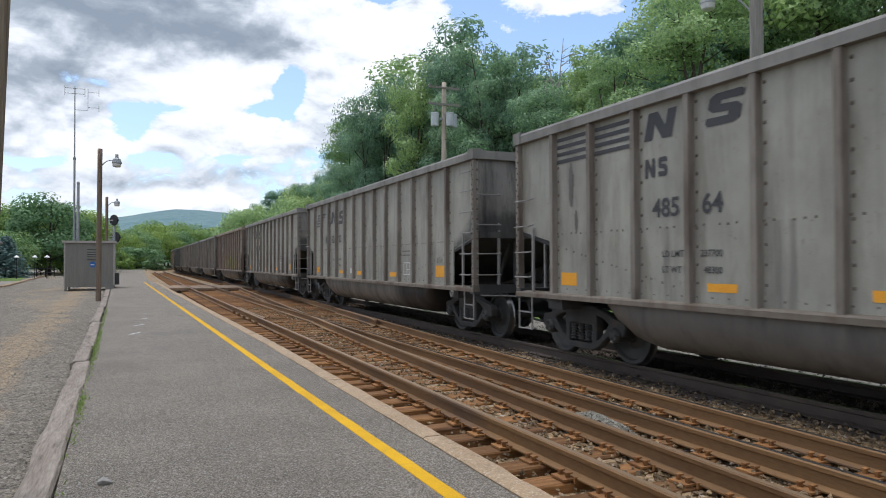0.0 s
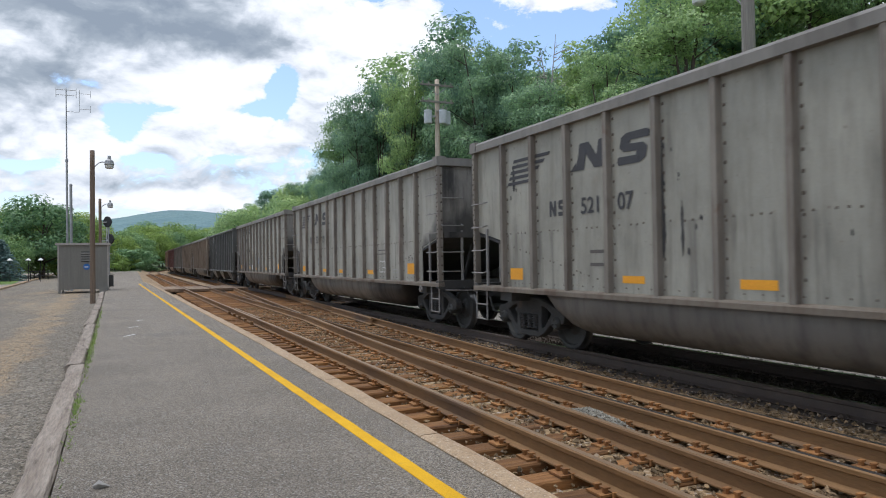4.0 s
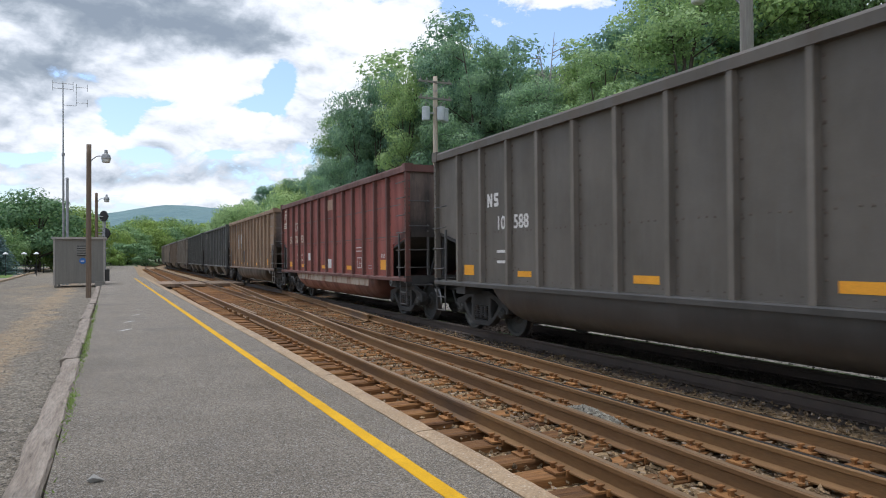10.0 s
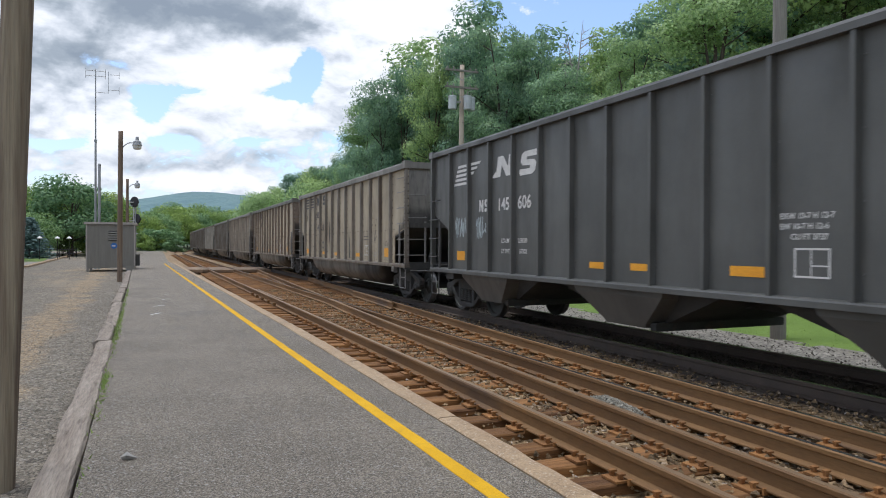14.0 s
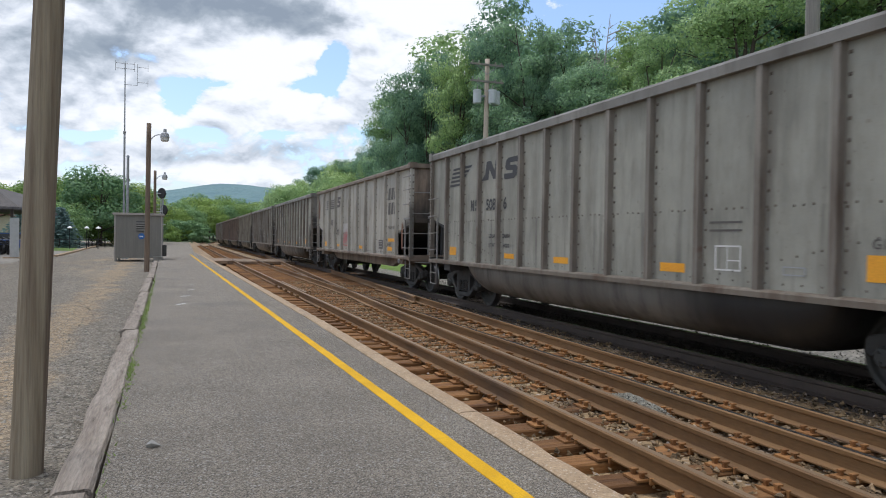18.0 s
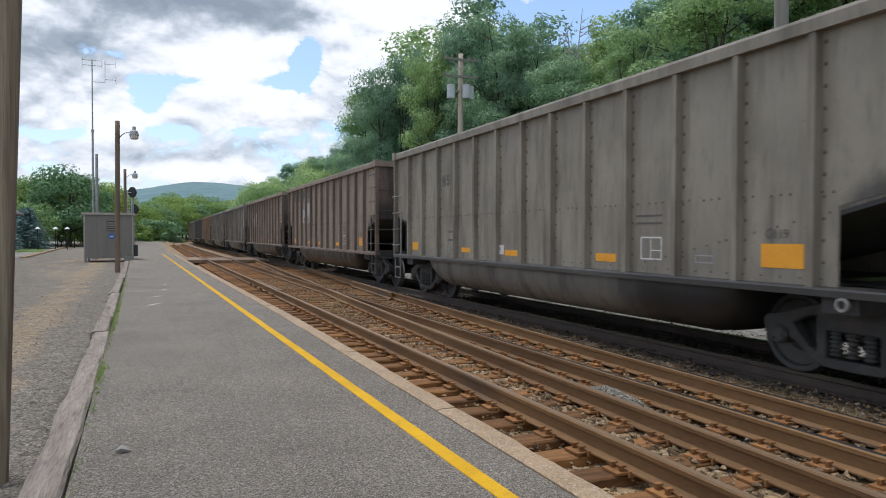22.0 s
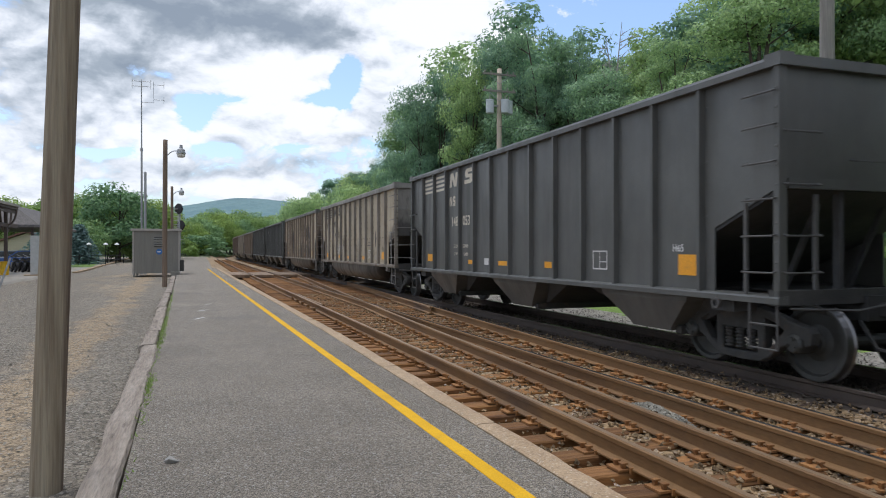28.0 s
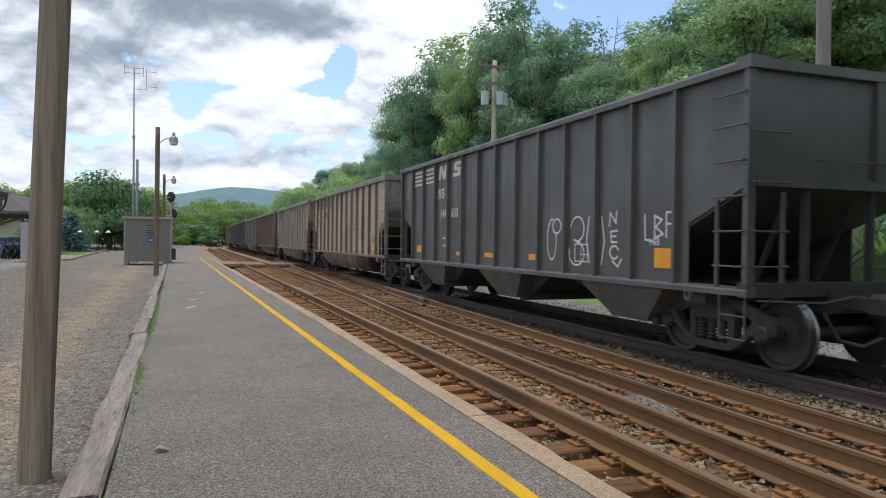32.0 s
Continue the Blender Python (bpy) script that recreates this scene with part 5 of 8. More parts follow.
class Decor:
    """Paint and writing on the near side of a car; d runs from the far end towards the near end."""

    def __init__(self, root, st):
        self.root, self.st, self.x, self.n = root, st, -st.hw - 0.007, 0
        self.pace = 1.0

    def at(self, d):
        """Where a mark d metres along the nominal side stands on this car."""
        return d if self.pace == 1.0 else 1.12 + (d - 1.14) * self.pace

    def poly(self, name, mat, pts, label="", lift=0.0):
        g = decal([(self.st.hl - self.at(d), z) for d, z in pts], self.x - lift)
        return part(name, g, mat, self.root, label)

    def rect(self, name, mat, d0, d1, z0, z1, label="", lift=0.0):
        d0, d1 = self.at(d0), self.at(d1)
        key = ("rect", round(d1 - d0, 3), round(z1 - z0, 3))

        def make():
            w, h = d1 - d0, z1 - z0
            return Geo().add([(0, 0, 0), (0, -w, 0), (0, -w, h), (0, 0, h)], [(0, 1, 2, 3)]).mesh(name, (mat,))
        return part(name, shared(key, make), mat, self.root, label, (self.x - lift, self.st.hl - d0, z0))

    def text(self, text, mat, d, z, size, bold=0.006, name="number", spacing=1.0, lift=0.002):
        m = Matrix(((0, 0, -1, self.x - lift), (-1, 0, 0, self.st.hl - self.at(d)), (0, 1, 0, z), (0, 0, 0, 1)))
        return part(name, lettering(text, size, bold, spacing), mat, self.root, "", m)

    def stroke(self, name, mat, lines, width, label=""):
        g = Geo()
        for line in lines:
            for (d0, z0), (d1, z1) in zip(line, line[1:]):
                l = math.hypot(d1 - d0, z1 - z0) or 1
                nx, nz = -(z1 - z0) / l * width / 2, (d1 - d0) / l * width / 2
                ex, ez = (d1 - d0) / l * width / 2, (z1 - z0) / l * width / 2
                q = [(d0 - ex + nx, z0 - ez + nz), (d0 - ex - nx, z0 - ez - nz), (d1 + ex - nx, z1 + ez - nz), (d1 + ex + nx, z1 + ez + nz)]
                self.n += 1
                g.add([(self.x - 0.002 - 0.0002 * (self.n % 9), self.st.hl - self.at(d), z) for d, z in q], [(0, 1, 2, 3)])
        return tagged(part(name, g, mat, self.root, label), kind="stuff")

    def blotch(self, name, mat, d, z, w, h, seed, label="", lift=0.001, rough=0.35):
        rng = random.Random(seed)
        n = 26
        pts = []
        for i in range(n):
            a = 2 * math.pi * i / n
            k = 1 - rough * rng.random()
            pts.append((d + math.cos(a) * w / 2 * k, z + math.sin(a) * h / 2 * k))
        return self.poly(name, mat, pts, label, lift)


def block_mark_a(d, z, w, h, lean):
    """The first slanted block of the road's mark."""
    def p(u, v):
        return (d + u * w + v * lean, z + v * h)
    return [p(0, 0), p(0.30, 0), p(0.30, 0.56), p(0.68, 0.0), p(1.0, 0), p(1.0, 1), p(0.70, 1), p(0.70, 0.46), p(0.34, 1), p(0.0, 1)]


def block_mark_b(d, z, w, h, lean):
    """The second slanted block, with a slot from each side."""
    def p(u, v):
        return (d + u * w + v * lean, z + v * h)
    return [p(0.08, 0), p(0.82, 0), p(1.0, 0.12), p(1.0, 0.46), p(0.84, 0.60), p(0.36, 0.64), p(0.36, 0.76), p(1.0, 0.74), p(1.0, 0.92), p(0.88, 1), p(0.16, 1), p(0.0, 0.88), p(0.0, 0.56), p(0.16, 0.42), p(0.64, 0.38), p(0.64, 0.25), p(0.0, 0.27), p(0.0, 0.1)]


def initials(dc, ink, d, z):
    """Two small blocks of the road's mark over or beside the number."""
    dc.poly("initial_mark", ink, block_mark_a(d, z, 0.19, 0.25, 0.0))
    dc.poly("initial_mark", ink, block_mark_b(d + 0.25, z, 0.17, 0.25, 0.0))


PATCHES = {13: [(5, 0.25, 0.50, 1.22, 0.10), (6, 0.40, 0.46, 1.22, 0.10), (9, 0.45, 0.46, 1.22, 0.12)], 14: [(6, 0.40, 0.46, 1.22, 0.10), (7, 0.42, 0.46, 1.22, 0.10), (9, 0.30, 0.50, 1.22, 0.12)]}


def livery(dc, car, gon):
    """The road's mark, number, weights and reflective patches, as on that car."""
    st, r = dc.st, dc.st.ribs
    ink, style, left, right = car["ink"], car["style"], car["left"], car["right"]
    bay = [0.0] + list(r) + [2 * st.hl]
    g = 0.075

    def inside(k):
        return bay[k] + g, bay[k + 1] - g

    zt = st.zt
    if car.get("panel"):
        for k, z0 in ((3, 2.10), (4, 2.10)):
            a, b = inside(k)
            if car.get("panel") == 2:
                dc.rect("repainted_panel", PANEL_P, a + 0.02, b - 0.02, z0, 2.93, "pale repainted number panel", -0.001)
                if car["k"] == 3:
                    dc.rect("repainted_panel", PANEL_P, a + 0.02, b - 0.02, 3.08, 3.56, "pale repainted mark panel", -0.001)
            else:
                dc.rect("repainted_panel", WHITE_P, a + 0.02, b - 0.25, 2.18 if k == 5 else 2.10, 2.42, "pale repainted patch", -0.001)
                dc.rect("repainted_panel", WHITE_P, a + 0.02, b - 0.35, 2.56, 2.78, "pale repainted patch", -0.001)
    o = car.get("shift", 0)
    if style == "classic":
        for k in (2, 3):
            a, b = inside(k - 1 + o)
            for i in range(4):
                dc.rect("mark_stripe", ink, a, b, zt - 0.50 + i * 0.115, zt - 0.44 + i * 0.115)
        a, b = inside(3 + o)
        dc.poly("mark_block", ink, block_mark_a(a + 0.08, zt - 0.47, 0.52, 0.36, 0.10), "slanted block of the painted mark")
        a, b = inside(4 + o)
        dc.poly("mark_block", ink, block_mark_b(a + 0.16, zt - 0.47, 0.52, 0.37, 0.10), "slanted block of the painted mark")
        a, _ = inside(3 + o)
        initials(dc, ink, a + 0.10, zt - 0.96)
        zn = zt - 1.48
    elif style == "thoroughbred":
        a, b = inside(1 + o)[0], inside(2 + o)[1]
        for i in range(5):
            z = zt - 0.77 + i * 0.095
            sh = 0.05 * i
            e = a + 0.12 + 1.32 * (0.52 + 0.12 * i)
            dc.poly("mark_stripe", ink, [(a + 0.06 + sh, z), (min(e - 0.06, b), z), (min(e, b), z + 0.055), (a + 0.06 + sh + 0.02, z + 0.055)], lift=0.002)
        a, b = inside(3 + o)
        dc.poly("mark_block", ink, block_mark_a(a + 0.14, zt - 0.75, 0.66, 0.40, 0.10), "slanted block of the painted mark")
        dc.poly("mark_block", ink, [(a - 0.02, zt - 0.75), (a + 0.16, zt - 0.75), (a + 0.16, zt - 0.61)], "", 0.001)
        a, b = inside(4 + o)
        dc.poly("mark_block", ink, block_mark_b(a + 0.10, zt - 0.80, 0.58, 0.43, 0.12), "slanted block of the painted mark")
        a, b = inside(2 + o)
        initials(dc, ink, b - 0.46, zt - 1.40)
        zn = zt - 1.40
    else:
        zn = car.get("zn", zt - 1.35)
        a, b = inside(3 + o)
        if car["k"] != 11:
            initials(dc, ink, a + 0.10, zn + 0.42)
    size = car.get("size", 0.335)
    a, b = inside(3 + o)
    if left:
        dc.text(left, ink, b - 0.205 * len(left) * size / 0.335 - 0.0, zn, size, 0.007, "number")
    a, b = inside(4 + o)
    if right:
        dc.text(right, ink, a + (0.10 if len(right) < 3 else 0.06), zn, size, 0.007, "number")
    if car.get("weights"):
        w = car["weights"]
        wi = car.get("weight_ink", ink)
        a, b = inside(3 + o)
        dc.text("LD LMT", wi, b - 0.44, 1.62, 0.115, 0.002, "stencil")
        dc.text("LT WT", wi, b - 0.44, 1.42, 0.115, 0.002, "stencil")
        a, b = inside(4 + o)
        dc.text(w[0], wi, a + 0.08, 1.62, 0.115, 0.002, "stencil")
        dc.text(w[1], wi, a + 0.13, 1.42, 0.115, 0.002, "stencil")
    else:
        a, b = inside(3 + o)
        for z in (1.62, 1.43):
            dc.rect("stencil_bar", FADE_P if ink is BLACK_P else ink, b - 0.40, b - 0.04, z, z + 0.05)
    last = len(bay) - 2
    spots = [(1, 0.22, 0.42, 1.24, 0.20)] + PATCHES.get(car["k"], [(4, 0.42, 0.42, 1.22, 0.10), (6, 0.25, 0.46, 1.22, 0.10), (8, 0.45, 0.46, 1.22, 0.12)]) + [(last - 1, 0.42, 0.45, 1.22, 0.28)] if not gon else [(1, 0.10, 0.42, 1.19, 0.20), (4 + o, 0.18, 0.45, 1.20, 0.10), (6, 0.2, 0.5, 1.18, 0.11), (9, 0.15, 0.5, 1.18, 0.12), (last - 1, 0.25, 0.55, 1.22, 0.26)]
    if car["type"] == "flat":
        spots = spots[:4]
    for k, off, w, z, h in spots:
        a, b = inside(k)
        w = min(w, b - a - off)
        dc.rect("reflective_patch", ORANGE, a + off, a + off + w, z, z + h, "orange reflective patch")
    if car["type"] == "flat":
        return
    # inspection stencils: a framed box near the far-from-mark end, small bars elsewhere
    k = last - 3
    a, b = inside(k)
    a += 0.20
    for q in ((a, a + 0.43, 1.24, 1.26), (a, a + 0.43, 1.53, 1.55), (a, a + 0.022, 1.26, 1.53), (a + 0.408, a + 0.43, 1.26, 1.53), (a + 0.20, a + 0.215, 1.26, 1.53), (a + 0.215, a + 0.408, 1.36, 1.375)):
        dc.rect("stencil_frame", WHITE_P, *q)
    if gon:
        for z in (1.72, 1.82):
            dc.rect("stencil_bar", car.get("weight_ink", FADE_P if ink is BLACK_P else WHITE_P), a - 0.1, a + 0.44, z, z + 0.026)
    elif car["k"] in (14, 31):
        for line, z in (("EXW 10-7 H 12-7", 1.86), ("EW 10-7 H 12-6", 1.75), ("CU FT 3737", 1.64)):
            dc.text(line, WHITE_P, a - 0.18 + (0.14 if z < 1.7 else 0), z, 0.088, 0.002, "stencil")
    if gon:
        a, b = inside(last - 2)
        for q in ((a + 0.25, a + 0.55, 1.23, 1.245), (a + 0.25, a + 0.55, 1.315, 1.33), (a + 0.25, a + 0.265, 1.245, 1.315), (a + 0.535, a + 0.55, 1.245, 1.315)):
            dc.rect("placard_holder", GALV, *q, "", 0.006)
    if car["k"] in (1, 2, 25, 28, 31):
        a, b = inside(5)
        dc.rect("small_placard", WHITE_P, a + 0.45, a + 0.75, 1.22, 1.37, "small white placard")
    a, b = inside(last - 1)
    dc.text(car.get("code", "G119" if gon else "H65"), car.get("weight_ink", FADE_P if ink is BLACK_P else WHITE_P), a + 0.3, 1.54, 0.14, 0.002, "stencil")


def build_car(car):
    gon = car["type"] != "hopper"
    flat = car["type"] == "flat"
    st = FLAT if flat else GON if gon else HOP
    k = car["k"]
    name = "coal_gondola" if gon else "coal_hopper"
    root = thing(name, car["label"], "freight car", "cars of the coal train")
    paint, key = car["paint"], "f" if flat else "g" if gon else "h"
    near_detail = k <= 36
    for sx in (-1, 1):
        part("side_sheet", shared((key, "side", sx), lambda: side_mesh(st, sx)), paint, root)
        part("side_sill", shared((key, "sill", sx), lambda: sill_mesh(st, sx)), car.get("sill", paint), root)
        if near_detail or sx < 0:
            part("rivets", shared((key, "riv", sx), lambda: rivets_mesh(st, sx, gon)), car.get("rivet", RIVET_M) if gon else paint, root)["kind"] = "stuff"
        rib = shared((key, "rib", sx), lambda: rib_mesh(st, sx))
        for d in st.ribs:
            part("rib", rib, car.get("rib", paint), root, "", (0, st.hl - d, 0))
        for sy in (-1, 1):
            part("corner_post", shared((key, "post", sx, sy), lambda: post_mesh(st, sx, sy)), car.get("rib", paint), root)
            if near_detail and sx < 0 and gon:
                part("rivets", shared((key, "post_riv", sx, sy), lambda: post_rivets_mesh(st, sx, sy)), car.get("rivet", RIVET_M), root)["kind"] = "stuff"
    part("top_chord", shared((key, "chord"), lambda: chord_mesh(st)), car.get("chord", paint), root)
    for sy in (-1, 1):
        part("end_sheet", shared((key, "end", sy), lambda: end_mesh(st, sy)), car.get("end", paint), root, "sooty end sheet")
        part("slope_sheet", shared((key, "slope", sy), lambda: slope_mesh(st, sy, 3.0 if gon else 4.1)), SOOT_SHADE, root, "black slope sheet")
        part("end_beam", shared((key, "eb", sy), lambda: end_beam_mesh(st, sy)), car.get("end", paint), root)
        for x in ((-0.62, 0.0, 0.62) if k in (10, 11, 22) else (0.55,)):
            part("end_rib", shared((key, "er", sy), lambda: end_rib_mesh(st, sy)), car.get("end", paint), root, "", (x, 0, 0))
        if near_detail:
            part("end_deck", shared((key, "deck"), lambda: Geo().box(-0.75, 0.75, -0.8, 0.8, 1.03, 1.05).mesh("end_deck", (DARK_STEEL,))), DARK_STEEL, root, "", (0, sy * (st.hl - 0.98), 0))
            for x in (-0.55, 0.55):
                part("strut", shared((key, "st", sy), lambda: strut_mesh(st, sy)), SOOT_SHADE, root, "", (x, 0, 0))
        truck(root, sy * (6.0 if gon else 6.05), 0 <= k <= 33)
        part("coupler", shared((key, "cpl", sy), lambda: coupler_mesh(sy, st.hl)), CAST, root)
    part("underframe", shared((key, "frame", flat), lambda: frame_mesh(st, flat)), car.get("sill", DARK_STEEL) if flat else DARK_STEEL, root)
    if gon and not flat:
        part("tub", shared("tub", tub_mesh), car.get("tub", paint), root, "rounded bathtub bottom")
    if not gon:
        for yy in (-4.42, 0.0, 4.42):
            # set-in funnels are painted black for the shade below the sill
            part("hopper_bay", shared("bay", hopper_mesh), SOOT_SHADE, root, "", (0, yy, 0))
            part("door_gear", shared("gear", door_gear_mesh), CAST, root, "", (0, yy, 0))
            for sx in (-1, 1):
                part("bay_plate", shared(("plate", sx), lambda: bay_plate_mesh(sx)), paint, root, "", (0, yy, 0))
        part("floor", shared("hfloor", lambda: Geo().box(-1.4, 1.4, -5.7, 5.7, 1.02, 1.05).mesh("floor", (COAL,))), COAL, root)
    # grab irons, ladder stiles and sill steps at the corners
    iron = car.get("iron", IRON_G if gon and paint not in (DARKG, RED, BROWN) else IRON_D)
    grab = shared("grab", lambda: grab_mesh(0.46))
    if near_detail:
        for sy in (-1, 1):
            zs = (1.30, 1.72, 2.14, 2.56, 2.98, 3.36) if sy < 0 else (1.30, 1.72, 2.16, 2.60)
            for z in zs:
                part("grab_iron", grab, iron, root, "", (-st.out, sy * (st.hl - 0.05) + (0.46 if sy < 0 else 0), z))
            part("ladder_stile", shared("stile", lambda: Geo().box(-0.022, 0.015, -0.022, 0.022, 1.0, 2.12).mesh("stile", (GALV,))), iron, root, "", (-st.out + 0.03, sy * (st.hl - 0.53), 0))
            part("sill_step", shared(("step", sy), lambda: Geo().tube([(0, 0, 0.98), (0, 0, 0.42), (0, -0.42, 0.42), (0, -0.42, 0.98)], 0.016, 6).tube([(0, 0, 0.70), (0, -0.42, 0.70)], 0.014, 6).mesh("sill_step", (GALV,))), iron, root, "", (-st.out + 0.03, sy * (st.hl - 0.06) + (0.42 if sy < 0 else 0), 0))
            for z in (1.30, 1.72, 2.3, 2.9):
                if sy < 0:
                    part("grab_iron", shared("grab_e", lambda: grab_mesh(0.5)), iron, root, "", Matrix.Translation((-1.5, -st.hl + 0.0, z)) @ Matrix.Rotation(radians(90), 4, "Z"))
            part("end_stile", shared("estile", lambda: Geo().box(-0.022, 0.022, -0.022, 0.022, 1.0, 2.2).mesh("stile", (GALV,))), iron, root, "", (-1.0, sy * (st.hl - 0.03), 0))
        part("air_reservoir", shared("tank", lambda: Geo().lathe([(1.03, 0.0), (1.03, 0.10), (1.08, 0.135), (1.62, 0.135), (1.67, 0.10), (1.67, 0.0)], 12, 0, "z", (-0.78, st.hl - 0.78, 0)).mesh("tank", (GALV,))), TANK_M, root, "dusty brake air reservoir under the slope sheet")
        part("handrail", shared(("rail", key), lambda: Geo().tube([(-0.45, -st.hl + 0.04, 2.62), (-0.45, -st.hl - 0.06, 2.6), (0.95, -st.hl - 0.06, 2.6), (0.95, -st.hl + 0.04, 2.62)], 0.013, 6).mesh("handrail", (GALV,))), iron, root)
        if k in (10, 23, 31):
            wheel = part("brake_wheel", shared("bwheel", lambda: Geo().tube([(-0.20 + 0.27 * math.cos(a), 0, 3.05 + 0.27 * math.sin(a)) for a in [math.radians(v) for v in range(0, 361, 24)]], 0.016, 6).mesh("brake_wheel", (CAST,))), CAST, root, "iron hand brake wheel on the car's end", (0, -st.hl - 0.14, 0))
            part("spokes", shared("bspokes", lambda: Geo().beam((-0.20, 0, 2.79), (-0.20, 0, 3.31), 0.03, 0.02).beam((-0.46, 0, 3.05), (0.06, 0, 3.05), 0.02, 0.03).box(-0.24, -0.16, 0.0, 0.10, 3.01, 3.09).mesh("spokes", (CAST,))), CAST, wheel)
            part("brake_housing", shared("bbox", lambda: Geo().box(-0.36, -0.04, 0.0, 0.09, 2.6, 2.95, 0.02).mesh("brake_housing", (CAST,))), CAST, root, "", (0, -st.hl - 0.05, 0))
        part("cut_lever", shared(("lever", key), lambda: Geo().tube([(-1.45, -st.hl - 0.05, 0.9), (-0.5, -st.hl - 0.12, 0.86), (-0.2, -st.hl - 0.3, 0.95)], 0.014, 5).mesh("lever", (GALV,))), iron, root)
        part("roller_cap", shared("sillring", lambda: Geo().lathe([(-0.02, 0.07), (0.02, 0.07), (0.02, 0.045), (-0.02, 0.045), (-0.02, 0.07)], 12, 0, "x").mesh("ring", (GALV,))), iron, root, "round towing eye", (-st.out - 0.01, -st.hl + 1.0, 0.9))
    dc = Decor(root, st)
    if k <= 40:
        livery(dc, car, gon)
    dc.pace = 0.96 if gon else 0.985
    if "extra" in car:
        car["extra"](dc)
    return root


GREY = car_paint("grey_car_paint", (0.294, 0.287, 0.239), amount=0.30, wear=0.50)
GREY_W = car_paint("warm_grey_car_paint", (0.403, 0.343, 0.244), amount=0.22, wear=0.42)
GREY_L = car_paint("light_grey_car_paint", (0.325, 0.318, 0.27), amount=0.25, wear=0.45)
OLIVE = car_paint("olive_grey_car_paint", (0.237, 0.212, 0.165), amount=0.4, wear=0.45)
TAN = car_paint("tan_car_paint", (0.435, 0.365, 0.258), amount=0.26, rust=0.3, wear=0.45)
CREAM = car_paint("cream_car_paint", (0.375, 0.355, 0.30), amount=0.2, rust=0.35, wear=0.35)
BROWN = car_paint("brown_car_paint", (0.236, 0.184, 0.132), amount=0.25, wear=0.50)
BROWN_P = car_paint("pale_brown_car_paint", (0.265, 0.172, 0.102), amount=0.25, rust=0.2, wear=0.45)
MUSTARD = car_paint("mustard_tan_car_paint", (0.40, 0.318, 0.195), amount=0.30, rust=0.3, wear=0.50)
TAUPE = car_paint("taupe_car_paint", (0.325, 0.28, 0.223), amount=0.2, rust=0.1, wear=0.45)
CARBON = car_paint("black_car_paint", (0.0809, 0.0821, 0.0762), (0.085, 0.083, 0.076), 0.3, 0.05, 0.36)
DARKG = car_paint("dark_grey_car_paint", (0.10, 0.088, 0.072), (0.13, 0.12, 0.10), 0.3, 0.1, wear=0.45)
RED = car_paint("red_oxide_car_paint", (0.25, 0.058, 0.042), (0.06, 0.03, 0.025), 0.4, 0.2, wear=0.45)
RIB_G = car_paint("rusted_rib_paint", (0.20, 0.178, 0.146), (0.075, 0.05, 0.036), 0.75, 0.8)
CHORD_G = car_paint("grimy_chord_paint", (0.205, 0.195, 0.172), amount=0.3)
CHORD_D = car_paint("dark_olive_chord_paint", (0.125, 0.122, 0.104), amount=0.3)
RIB_R = car_paint("dark_red_rib_paint", (0.12, 0.045, 0.034), (0.05, 0.03, 0.025), 0.5, 0.2)
RIB_T = car_paint("rusted_tan_rib_paint", (0.19, 0.145, 0.105), (0.06, 0.045, 0.035), 0.6, 0.6)
RIB_B = car_paint("brown_rib_paint", (0.16, 0.115, 0.088), amount=0.4)
SILL_G = car_paint("dusty_sill_paint", (0.152, 0.126, 0.0938), (0.085, 0.05, 0.032), 0.7, 0.7)
END_G = car_paint("sooty_grey_end_paint", (0.23, 0.215, 0.19), (0.02, 0.02, 0.02), 0.85, 0.1, wear=0.3)
END_T = car_paint("sooty_tan_end_paint", (0.22, 0.165, 0.12), (0.03, 0.025, 0.022), 0.8, 0.2, wear=0.3)
END_B = car_paint("sooty_brown_end_paint", (0.14, 0.10, 0.08), (0.02, 0.02, 0.02), 0.7, 0.1, wear=0.3)
TUB_G = car_paint("grimy_tub_paint", (0.13, 0.122, 0.106), (0.022, 0.02, 0.018), 0.5, 0.1, 0.42, 0.97)
TUB_T = car_paint("tan_grimy_tub_paint", (0.18, 0.165, 0.135), (0.03, 0.025, 0.02), 0.5, 0.1, 0.42, 0.97)
TUB_D = car_paint("dark_tub_paint", (0.045, 0.042, 0.037), (0.10, 0.09, 0.08), 0.4, 0.1, 0.32, 0.5)
TUB_R = car_paint("rusty_orange_tub_paint", (0.19, 0.07, 0.05), (0.08, 0.04, 0.025), 0.6, 0.3, 0.4, 0.4)


def yellow_cloud(dc):
    rng = random.Random(5)
    d, edge_pts = 3.5, []
    while d < 12.4:                                 # one long ragged cloud along the foot of the side
        edge_pts.append((d, 1.16 + rng.uniform(-0.05, 0.04), 1.80 + 0.30 * noise.noise(Vector((d * 1.3, 0, 0))) + 0.10 * math.sin(d * 3.1) * (1 if d > 4 else 0) + rng.uniform(-0.05, 0.05)))
        d += 0.07
    for i in range(0, len(edge_pts) - 1, 14):
        run = edge_pts[i:i + 15]
        dc.poly("graffiti", YELLOWG, [(d, a) for d, a, _ in run] + [(d, b) for d, _, b in run[::-1]], "yellow sprayed graffiti cloud", 0.001)
    dc.blotch("stain", car_paint("dark_streak_paint", (0.15, 0.135, 0.12), amount=0.5), 3.45, 1.65, 0.5, 0.9, 41, "dark sprayed smudge", 0.0015, 0.45)
    dc.blotch("graffiti", PINKG, 5.1, 1.38, 0.35, 0.14, 55, "red sprayed scrawl", 0.006)


